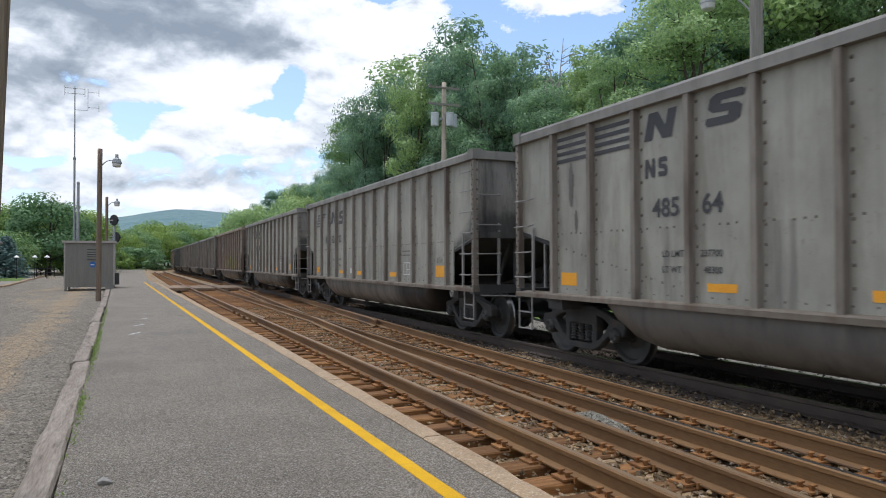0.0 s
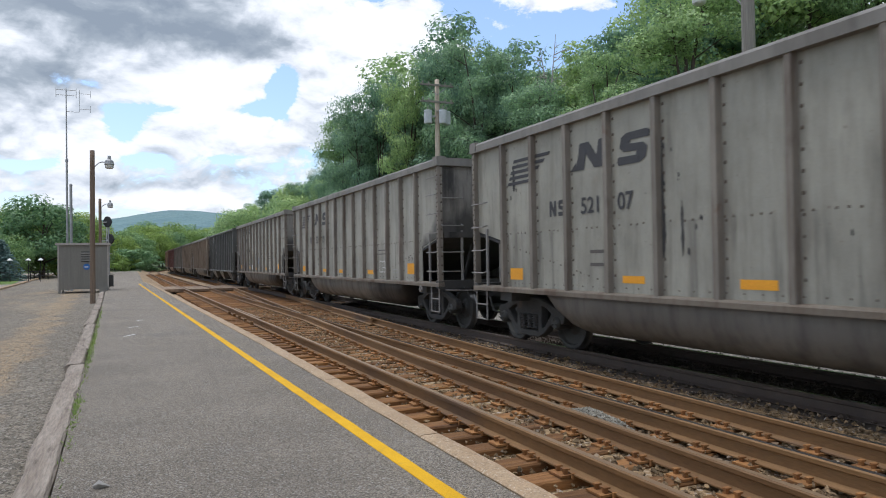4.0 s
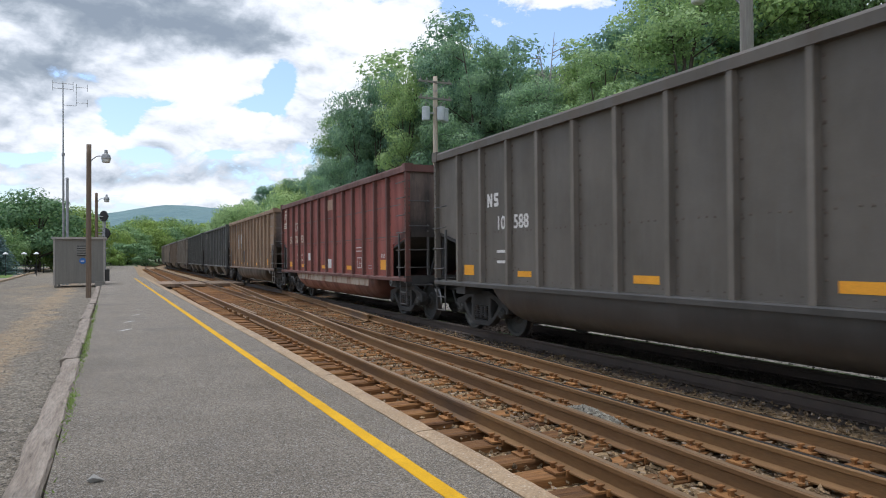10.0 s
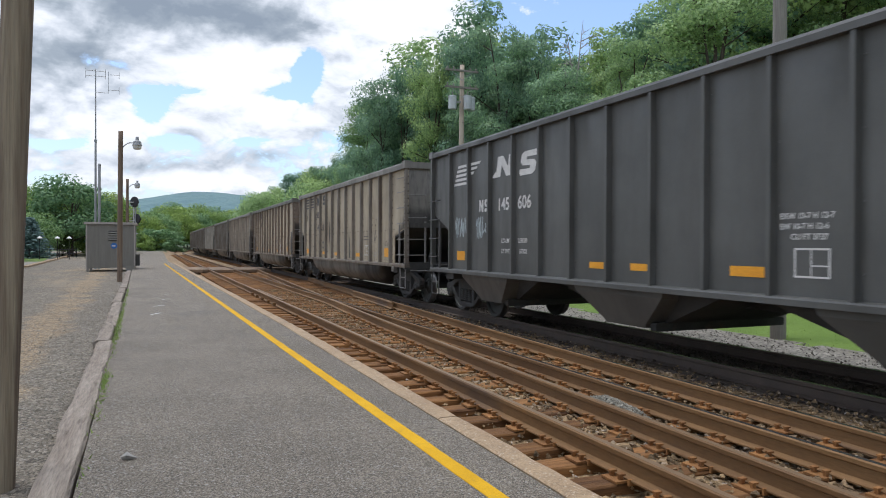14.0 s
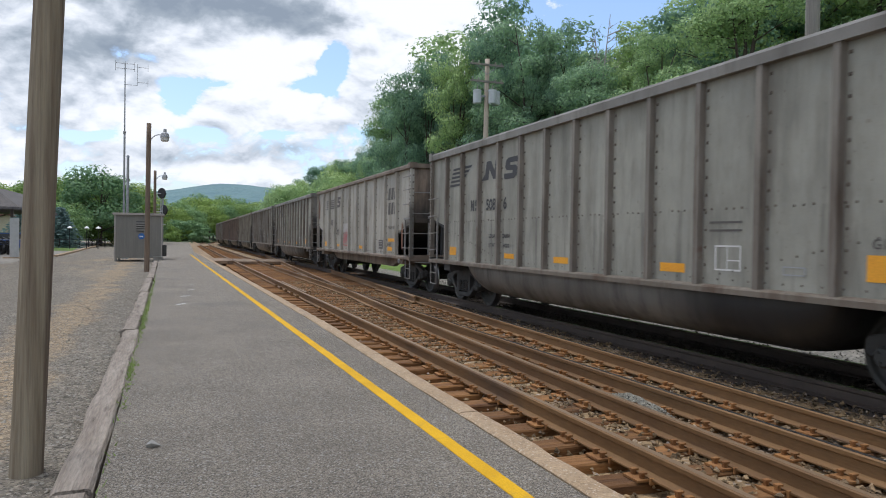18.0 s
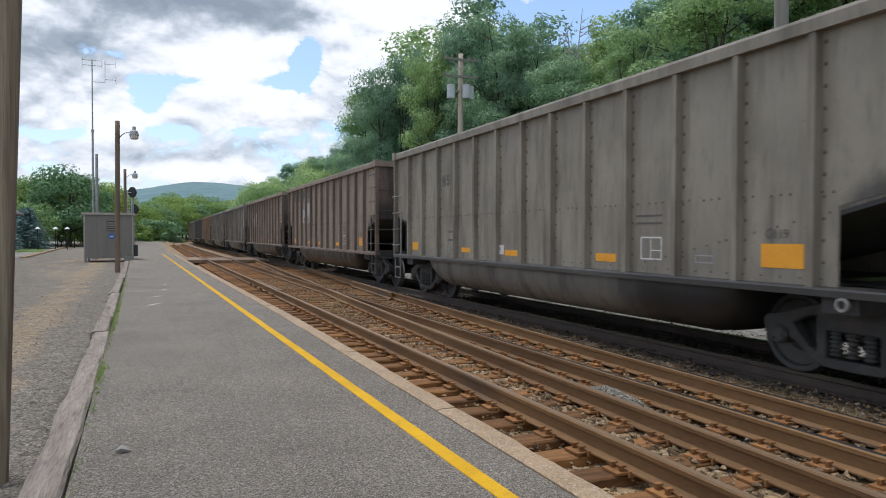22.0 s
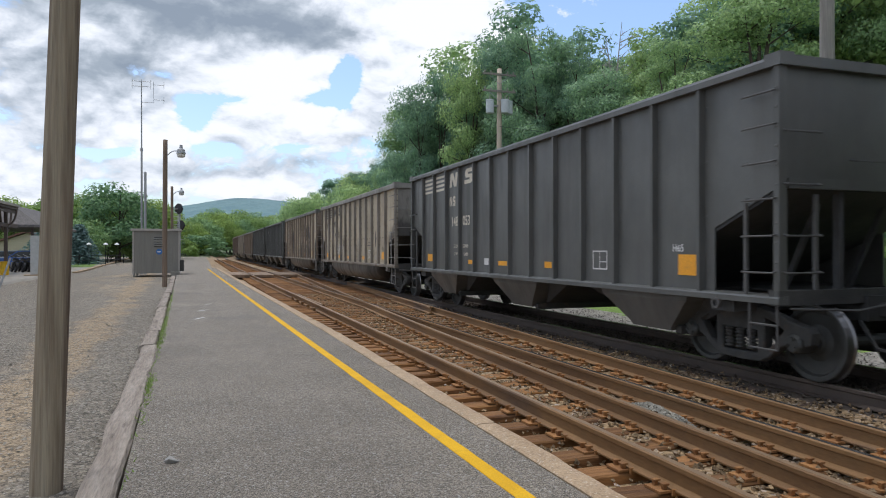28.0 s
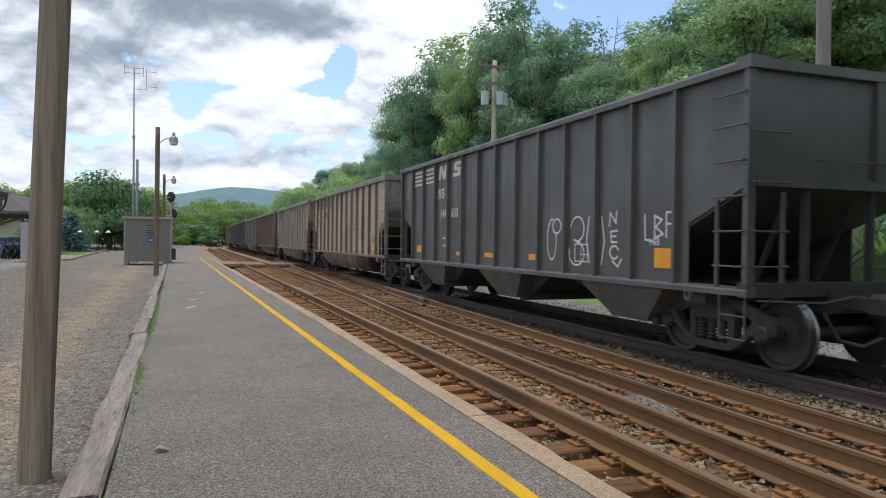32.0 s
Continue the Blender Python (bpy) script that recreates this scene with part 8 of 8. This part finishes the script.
def depot():
    r = thing("depot_canopy", "brown open station shelter with bracketed posts", "shelter", at=(0, 0, 0))
    brown = plain("brown_painted_timber", (0.085, 0.06, 0.048))
    shingle = surface("grey_shingles", (0.11, 0.10, 0.095), (0.17, 0.155, 0.145), 3.0, 0.9, 0, 0.6, 12.0)
    e0, e1, y0, y1, ze = -11.0, -17.0, 26.0, 51.5, 4.46
    part("roof", Geo().prism([(e0, ze - 0.06), (-14.0, ze + 0.5), (e1, ze - 0.06), (e1, ze - 0.14), (-14.0, ze + 0.38), (e0, ze - 0.14)], "y", y0, y1), shingle, r, "low dark shingled canopy roof")
    part("fascia", Geo().box(e0 - 0.02, e0 + 0.05, y0, y1, ze - 0.30, ze), brown, r)
    part("gutter", Geo().box(e0 + 0.05, e0 + 0.16, y0, y1 + 0.05, ze - 0.12, ze + 0.02), HUT_TRIM, r)
    part("lower_fascia", Geo().box(e0 - 0.12, e0 - 0.05, y0, y1, ze - 0.55, ze - 0.30), brown, r)
    part("end_board", Geo().prism([(e0, ze - 0.5), (e0, ze - 0.1), (-14.0, ze + 0.42), (-14.0, ze - 0.1)], "y", y1 + 0.002, y1 + 0.06), brown, r)
    part("beam", Geo().box(-11.55, -11.35, y0 + 0.5, 53.4, 3.05, 3.28), brown, r)
    for y in (30.5, 35.5, 40.5, 45.6, 50.7):
        p = part("post", Geo().box(-11.56, -11.38, y - 0.09, y + 0.09, 0.0, ze - 0.1), brown, r)
        for s in (-1, 1):
            arc = [(-11.47, y + s * (0.1 + 1.25 * math.sin(a)), ze - 1.75 + 1.45 * (1 - math.cos(a))) for a in (0.2, 0.5, 0.8, 1.1, 1.4, 1.57)]
            part("bracket", Geo().tube(arc, 0.06, 6), brown, p)
        arc = [(-11.38 + 0.5 * math.sin(a), y, ze - 1.3 + 0.95 * (1 - math.cos(a))) for a in (0.1, 0.5, 0.9, 1.3, 1.57)]
        part("bracket", Geo().tube(arc, 0.055, 6), brown, p)
    st = thing("open_shelter", "open-sided shelter with a grey shingled hip roof", "shelter", at=(0, 0, 0))
    cream = surface("cream_siding", (0.46, 0.40, 0.29), (0.52, 0.46, 0.34), 2.0, 0.8, 0, 0.3, 20.0, (0.2, 0.2, 9))
    part("roof", Geo().add([(-10.9, 57.6, 3.42), (-20.0, 57.6, 3.42), (-20.0, 74.0, 3.42), (-10.9, 74.0, 3.42), (-13.0, 59.5, 4.95), (-17.5, 59.5, 4.95), (-17.5, 70.0, 4.95), (-13.0, 70.0, 4.95), (-10.9, 57.6, 3.25), (-20.0, 57.6, 3.25), (-20.0, 74.0, 3.25), (-10.9, 74.0, 3.25)],
         [(0, 4, 5, 1), (1, 5, 6, 2), (2, 6, 7, 3), (3, 7, 4, 0), (4, 7, 6, 5), (0, 1, 9, 8), (1, 2, 10, 9), (2, 3, 11, 10), (3, 0, 8, 11), (8, 9, 10, 11)]), shingle, st, "grey shingled hip roof")
    for y in (58.4, 65.0, 72.5):
        for x in (-11.5, -19.0):
            part("post", Geo().box(x - 0.08, x + 0.08, y - 0.08, y + 0.08, 0.0, 3.3), brown, st)
    s = thing("storage_shed", "cream gabled shed with a brown door", "shed", at=(-17.6, 84.0, 0))
    part("wall", Geo().box(-3.2, 3.2, 0, 6, 0, 2.0).prism([(-3.2, 2.0), (3.2, 2.0), (0.6, 3.4)], "y", 0.0, 6.0), cream, s)
    part("roof", Geo().prism([(-3.7, 1.80), (0.6, 3.5), (3.7, 1.80), (3.7, 1.95), (0.6, 3.7), (-3.7, 1.95)], "y", -0.4, 6.4), plain("red_brown_roofing", (0.17, 0.075, 0.055)), s, "red-brown sloping roof")
    part("door", Geo().box(0.8, 1.7, -0.06, 0.0, 0, 1.95), brown, s, "brown plank door")
    sl = solid("pavement", Geo().prism([(-20, -0.1), (-8.0, -0.1), (-8.25, 0.10), (-8.45, 0.14), (-20, 0.14)], "y", 20.0, 64.0), surface("tan_concrete", (0.25, 0.225, 0.185), (0.32, 0.295, 0.25), 1.0, 0.9, world=True), "pale concrete depot pavement", "pavement")
    p = thing("notice_panel", "white upright panel beside the depot", "panel", at=(-8.66, 44.6, 0.14))
    part("board", Geo().box(-0.22, 0.22, -0.06, 0.06, 0.0, 2.25), plain("pale_grey_panel", (0.5, 0.51, 0.5)), p)
    part("foot", Geo().box(-0.5, 0.5, -0.3, 0.3, 0.0, 0.06), CONCRETE, p)
    b = thing("waste_bin", "bright yellow plastic waste bin", "bin", at=(-10.6, 46.2, 0.14))
    yel = plain("yellow_plastic", (0.75, 0.45, 0.01), 0.45)
    part("body", Geo().lathe([(0.0, 0.0), (0.0, 0.30), (0.7, 0.33), (0.74, 0.34), (0.74, 0.0)], 18, 0, "z"), yel, b)
    part("rim", Geo().lathe([(0.72, 0.34), (0.72, 0.36), (0.78, 0.36), (0.78, 0.33)], 18, 0, "z"), yel, b)


depot()


def parked_car(label, paint, x, y, turn, low=False):
    r = thing("parked_car", label, "car", "parked cars", at=pose(x, y, 0.14 if y < 64 else 0.03, 0, 0, turn))
    body = [(-2.2, 0.35), (2.2, 0.35), (2.25, 0.62), (2.1, 0.80), (1.2, 0.92), (0.5, 1.38), (-1.0, 1.42), (-1.75, 1.0), (-2.2, 0.92), (-2.26, 0.6)]
    part("body", Geo().prism(body, "x", -0.85, 0.85), paint, r)
    part("window_band", Geo().prism([(-1.55, 0.98), (1.0, 0.95), (0.45, 1.33), (-0.95, 1.36)], "x", -0.86, 0.86), GLASS, r)
    part("windscreen", Geo().prism([(0.56, 1.36), (1.18, 0.94), (1.22, 0.95), (0.60, 1.38)], "x", -0.72, 0.72), GLASS, r)
    for wy in (-1.35, 1.35):
        for s in (-1, 1):
            w = part("wheel", Geo().lathe([(s * 0.70, 0.0), (s * 0.70, 0.30), (s * 0.72, 0.33), (s * 0.88, 0.33), (s * 0.90, 0.30), (s * 0.90, 0.2)], 16, 0, "x", (0, wy, 0.33)), BLACK_M, r)
            part("rim", Geo().lathe([(s * 0.895, 0.2), (s * 0.88, 0.06), (s * 0.89, 0.0)], 12, 0, "x", (0, wy, 0.33)), GALV, w)
    for s in (-1, 1):
        part("headlight", Geo().box(s * 0.62 - 0.16, s * 0.62 + 0.16, 2.18, 2.25, 0.62, 0.74), plain("milky_lens", (0.62, 0.62, 0.58), 0.3), r)


BLUE_CAR = plain("blue_car_lacquer", (0.035, 0.10, 0.33), 0.2)
SILVER_CAR = plain("silver_car_lacquer", (0.38, 0.42, 0.47), 0.25, 0.3)
DARK_CAR = plain("dark_car_lacquer", (0.03, 0.033, 0.038), 0.2)
parked_car("silver-blue parked estate car by the depot", SILVER_CAR, -13.1, 58.6, 78)
parked_car("bright blue parked car by the depot", BLUE_CAR, -11.2, 56.2, 80)
parked_car("dark parked car at the edge of the lawn", DARK_CAR, -13.6, 67.5, 95)


def bike(x, y):
    r = thing("motorcycle", "dark parked motorcycle under the shelter", "motorcycle", "parked motorcycles", at=pose(x, y, 0.14, 0, 12, 20))
    for yy in (-0.7, 0.7):
        part("wheel", Geo().lathe([(-0.06, 0.24), (-0.06, 0.33), (0.06, 0.33), (0.06, 0.24), (-0.06, 0.24)], 16, 0, "x", (0, yy, 0.33)), BLACK_M, r)
    part("engine", Geo().box(-0.2, 0.2, -0.3, 0.3, 0.25, 0.65, 0.05), DARK_STEEL, r)
    part("tank", Geo().box(-0.16, 0.16, -0.05, 0.45, 0.68, 0.92, 0.07), DARK_CAR, r)
    part("seat", Geo().box(-0.15, 0.15, -0.75, -0.05, 0.68, 0.80, 0.04), BLACK_M, r)
    part("fork", Geo().tube([(-0.08, 0.7, 0.33), (-0.08, 0.45, 1.0), (-0.38, 0.35, 1.08)], 0.02, 6).tube([(0.08, 0.7, 0.33), (0.08, 0.45, 1.0), (0.38, 0.35, 1.08)], 0.02, 6), GALV, r)


for x, y in ((-11.35, 52.0), (-11.0, 52.3), (-10.7, 52.6), (-10.4, 52.9)):
    bike(x, y)


def lot():
    # low kerb line and the street beyond the gravel
    root = thing("street_kerb", "pale broken kerb along the street", "kerb", kind="structure")
    rng = random.Random(12)
    p = Vector((-7.9, 52.0, 0))
    d = (Vector((-12.5, 150, 0)) - p) / 32
    for i in range(32):
        q = p + d * i
        part("kerb_stone", Geo().add([(q.x + a * 0.3, q.y + b * (d.y - 0.05), z) for z in (-0.1, 0.13) for a, b in ((0, 0), (1, 0), (1, 1), (0, 1))], [(3, 2, 1, 0), (4, 5, 6, 7), (0, 1, 5, 4), (1, 2, 6, 5), (2, 3, 7, 6), (3, 0, 4, 7)]), CONCRETE, root)
    solid("road", Geo().add([(-7.95, 52, 0.06), (-12.6, 152, 0.06), (-21, 152, 0.06), (-20, 64.1, 0.06), (-8.05, 64.1, 0.06), (-8.0, 52, 0.0)], [(0, 1, 2, 3, 4)]), ASPHALT, "grey asphalt street beside the lot", "road")
    fence = thing("rail_fence", "low dark rail fence by the lawn", "fence", at=(0, 0, 0))
    for i in range(9):
        x, y = -13.2 + i * 0.62, 72.0 + i * 2.2
        part("post", Geo().box(x - 0.05, x + 0.05, y - 0.05, y + 0.05, 0.0, 1.05), BLACK_M, fence)
        if i < 8:
            for z in (0.5, 0.95):
                part("rail", Geo().beam((x, y, z), (x + 0.62, y + 2.2, z), 0.05, 0.07), BLACK_M, fence)
    for x, y in ((-10.1, 76.0), (-8.61, 76.0), (-7.6, 76.0)):
        q = thing("path_lamp", "white shaded lamp on a thin dark post", "lamp", "lamps along the street", at=(x, y, 0.05))
        part("post", Geo().cyl((0, 0, 0), (0, 0, 2.1), 0.035, 0.025, 8), BLACK_M, q)
        part("shade", Geo().lathe([(2.02, 0.24), (2.08, 0.23), (2.20, 0.10), (2.26, 0.0)], 14, 0, "z"), plain("white_enamel", (0.8, 0.8, 0.78), 0.3), q, "white bowl shade")
    lawn = solid("lawn", Geo().add([(-8.6, 66, 0.075), (-7.6 - 3.8, 96, 0.08), (-22, 100, 0.08), (-20, 66, 0.075)], [(0, 1, 2, 3)]), GRASS_M, "mown green lawn beyond the street", "lawn")
    k = thing("marker_stake", "thin grey leaning marker stake", "stake", at=(-7.14, 30.27, 0.0))
    part("stake", Geo().beam((0, 0, -0.1), (0.44, 0.0, 1.28), 0.07, 0.02), GALV, k)
    # loose stones: gravel beside the timbers, one stone on the platform
    g = Geo()
    for _ in range(16000):
        y = 2.4 + 26 * rng.random() ** 1.6
        x = timber_in(y) - 0.28 - 8.0 * rng.random() ** 1.25
        g.rock(x, y, land(x, y) + 0.003, 0.005 + 0.02 * rng.random() ** 3, rng)
    tagged(part("gravel", g, GRAVEL_STONE, None), "loose grey gravel stones on the lot", "gravel", kind="stuff")
    s = Geo().rock(0, 0, 0.022, 0.045, random.Random(2))
    tagged(part("stone", s, plain("pale_stone", (0.34, 0.33, 0.30)), None, at=(-0.184, 5.09, ZP)), "single loose stone on the asphalt platform", "stone")


lot()

# ---- sleepers, tie plates, ballast ----


def sleepers():
    rng = random.Random(31)
    box = {}

    def tie(parent, x0, x1, y, wood=SLEEPER):
        key = round(x1 - x0, 1)
        if key not in box:
            g, w = Geo(), key / 2
            r2 = random.Random(int(key * 10))
            prof = [(-0.125, -0.38), (0.125, -0.38), (0.125, -0.215), (0.11, -0.2), (-0.11, -0.2), (-0.125, -0.215)]
            g.prism([(a, b) for a, b in prof], "x", -w, w)
            box[key] = g.mesh("sleeper", (SLEEPER,))
        part("sleeper", box[key], wood, parent, "", pose((x0 + x1) / 2 + rng.uniform(-0.03, 0.03), y + rng.uniform(-0.03, 0.03), rng.uniform(-0.015, 0.0), 0, 0, rng.uniform(-1.2, 1.2)))

    plate = Geo().box(-0.17, 0.17, -0.095, 0.095, -0.201, -0.183).mesh("tie_plate", (PLATE,))
    spike = Geo()
    for x in (-0.105, 0.105):
        for y in (-0.055, 0.05):
            spike.box(x - 0.016, x + 0.016, y - 0.014, y + 0.014, -0.19, -0.150)
            spike.box(x - 0.022 - 0.012 * (x > 0), x + 0.022 + 0.012 * (x < 0), y - 0.02, y + 0.02, -0.152, -0.138)
    spike = spike.mesh("spikes", (PLATE,))
    anchor = Geo().box(-0.085, 0.085, -0.135, -0.115, -0.215, -0.165).box(0.05, 0.10, -0.14, -0.10, -0.2, -0.12).mesh("rail_anchor", (PLATE,))
    y, i = 1.2, 0
    while y < 46:
        long = y < 31
        xa = rail_a(y)
        tie(near, xa - 0.56, (rail_b(y) + 1.505 + 0.5) if y < 24 else xa + 1.505 + 0.55, y)
        if y > 24:
            tie(cross, max(rail_b(y) - 0.5, xa + 2.1), min(rail_b(y) + 2.0, RAIL_E + 2.0), y + 0.1)
        else:
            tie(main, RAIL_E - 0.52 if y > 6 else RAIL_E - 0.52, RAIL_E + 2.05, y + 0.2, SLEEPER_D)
        if y < 17:
            for xf in (rail_a, lambda v: rail_a(v) + 1.505, rail_b, lambda v: rail_b(v) + 1.505):
                dy = rng.uniform(-0.01, 0.01)
                part("tie_plate", plate, PLATE, near, "", (xf(y), y + dy, 0.0))
                part("spikes", spike, PLATE, near, "", (xf(y), y + dy, 0.0))
            for xf in (rail_a, rail_b):
                part("rail_anchor", anchor, PLATE, near, "", (xf(y), y, 0.0))
        y += 0.52
    rest = Geo()
    for lo, hi, xf, d0, d1 in ((46, 125, rail_a, -0.56, 2.05), (24, 125, lambda v: RAIL_E, -0.55, 2.05), (-20, 1.0, rail_a, -0.56, 2.9), (-20, 1.0, lambda v: RAIL_E, -0.55, 2.05)):
        y = lo
        while y < hi:
            rest.box(xf(y) + d0, xf(y) + d1, y - 0.11, y + 0.11, -0.38, -0.205)
            y += 0.52
    tagged(part("far_sleepers", rest, SLEEPER, main), kind="stuff")
    # guard rail chocks at the crossover
    for k in range(5):
        part("chock", Geo().box(-0.13, -0.05, -0.05, 0.05, -0.19, -0.10), RAIL_RUST, cross, "", (rail_a(21 + k) + 0.0, 20.2 + k * 1.15, 0))


sleepers()


def stones():
    rng = random.Random(55)
    g, dk = Geo(), Geo()
    for _ in range(22000):
        y = 2.0 + 26 * rng.random() ** 1.6
        x = rng.uniform(kerb_out(y) + 0.02, 9.6)
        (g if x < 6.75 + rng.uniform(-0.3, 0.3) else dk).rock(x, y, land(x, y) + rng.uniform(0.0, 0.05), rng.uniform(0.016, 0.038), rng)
    tagged(part("sooty_ballast", dk, SHADE_DIRT, None), "dark dirty ballast under the train, shade in its colour", "ballast", kind="stuff")
    tagged(part("ballast", g, BALLAST, None), "brown ballast stones between the sleepers", "ballast", kind="stuff")
    h = Geo()
    heap = Geo()
    for _ in range(900):                            # a spill of fresh grey stone between the crossover rails
        a, r = rng.uniform(0, 6.28), rng.random() ** 0.6
        x, y = 4.48 + math.cos(a) * r * 0.27, 6.15 + math.sin(a) * r * 0.62
        heap.rock(x, y, -0.20 + 0.15 * (1 - r) ** 0.8, rng.uniform(0.014, 0.028), rng)
    tagged(part("stone_heap", heap, surface("fresh_grey_stone", (0.25, 0.235, 0.19), (0.37, 0.35, 0.29), 3.0, 0.95, 0, 0.4, 40.0, world=True, island=0.35), None), "small heap of fresh grey stone between the rails", "stone heap", kind="stuff")
    for _ in range(2600):                           # grey stone on the far shoulder
        y = 4.0 + 26 * rng.random() ** 1.3
        x = rng.uniform(9.4, 11.4)
        h.rock(x, y, land(x, y) + 0.01, rng.uniform(0.012, 0.028), rng)
    tagged(part("grey_ballast", h, BALLAST_GREY, None), "fresh grey ballast stones beside the track", "ballast", kind="stuff")
    w = Geo()
    for _ in range(2500):                          # blades of the mown strip
        y = 5 + 34 * rng.random() ** 1.3
        x = 11.2 + 5.5 * rng.random()
        z, hh, a = land(x, y), rng.uniform(0.01, 0.03), rng.uniform(0, 6.28)
        dx, dy = math.cos(a) * 0.014, math.sin(a) * 0.014
        w.add([(x - dx, y - dy, z), (x + dx, y + dy, z), (x + rng.uniform(-0.05, 0.05), y + rng.uniform(-0.05, 0.05), z + hh)], [(0, 1, 2)])
    tagged(part("grass", w, WEED, None), "bright green mown grass strip", "grass", kind="stuff")


stones()


# ---- what moves ----
# metres by which the train lags behind an even pace, by seconds
LAG = [(0, 0), (2, 0.01), (3, 0.08), (4, 0.1), (6, 0.05), (7, 0.10), (8, -0.14), (9, -0.33), (10, -0.22), (11.3, -0.15), (12.3, -0.03), (13, 0.25), (13.3, 0.15), (14.3, 0.35), (15.4, 0.15), (16.4, 0.4), (17.5, 0.6), (18.5, 0.4), (19, 0.5),
       (19.5, 0.55), (20.5, 0.39), (21.5, 0.14), (22.5, 0.02), (23, -0.08), (23.6, 0.03), (24.6, -0.05), (25.5, -0.07), (27.6, 0.11), (28, 0.33), (28.6, 0.22), (29.7, -0.11), (30.7, -0.6), (31.7, -0.55), (32, -0.64)]


def along(s):
    """The track's centre and heading at s metres along it (s equals y on the straight)."""
    if s < 125:
        return CENTRE_X, s, 0.0
    y = 125 + (s - 125) * (1 - 0.5 * min(1.0, ((s - 125) / 450.0) ** 2))
    return CENTRE_X + far_bend(y), y, -math.degrees(math.atan(2 * (y - 125) / 900.0))


def motions():
    times = [0.0, 1 / 30, 2 / 30] + [0.5 * i for i in range(1, 64)] + [32 - 2 / 30, 32 - 1 / 30, 32.0]
    for k, ob, st in TRAIN:
        # the far end of car 0's body stands at FAR0 when the clip begins
        start = FAR0 - GON.hl + PITCH * k
        rows = []
        for t in times:
            x, y, turn = along(start - SPEED * t + float(np.interp(t, *zip(*LAG))))
            rows.append((t, pose(x, y, 0, 0, 0, turn)))
        walk(ob, rows)
    # every wheelset turns with the train's speed; alike wheelsets share their keys
    turn = math.degrees(SPEED / 0.457)
    for group, y in ((WHEELS_F, 0.889), (WHEELS_R, -0.889)):
        first = group[0]
        walk(first, [(f / 30, pose(0, y, 0.457, turn * f / 30 % 360 - 180, 0, 0)) for f in range(0, 961)])
        keys = first.animation_data
        for ob in group[1:]:
            ob.rotation_mode = "QUATERNION"
            ob.animation_data_create()
            ob.animation_data.action = keys.action
            ob.animation_data.action_slot = keys.action_slot


FAR0 = 10.65
motions()
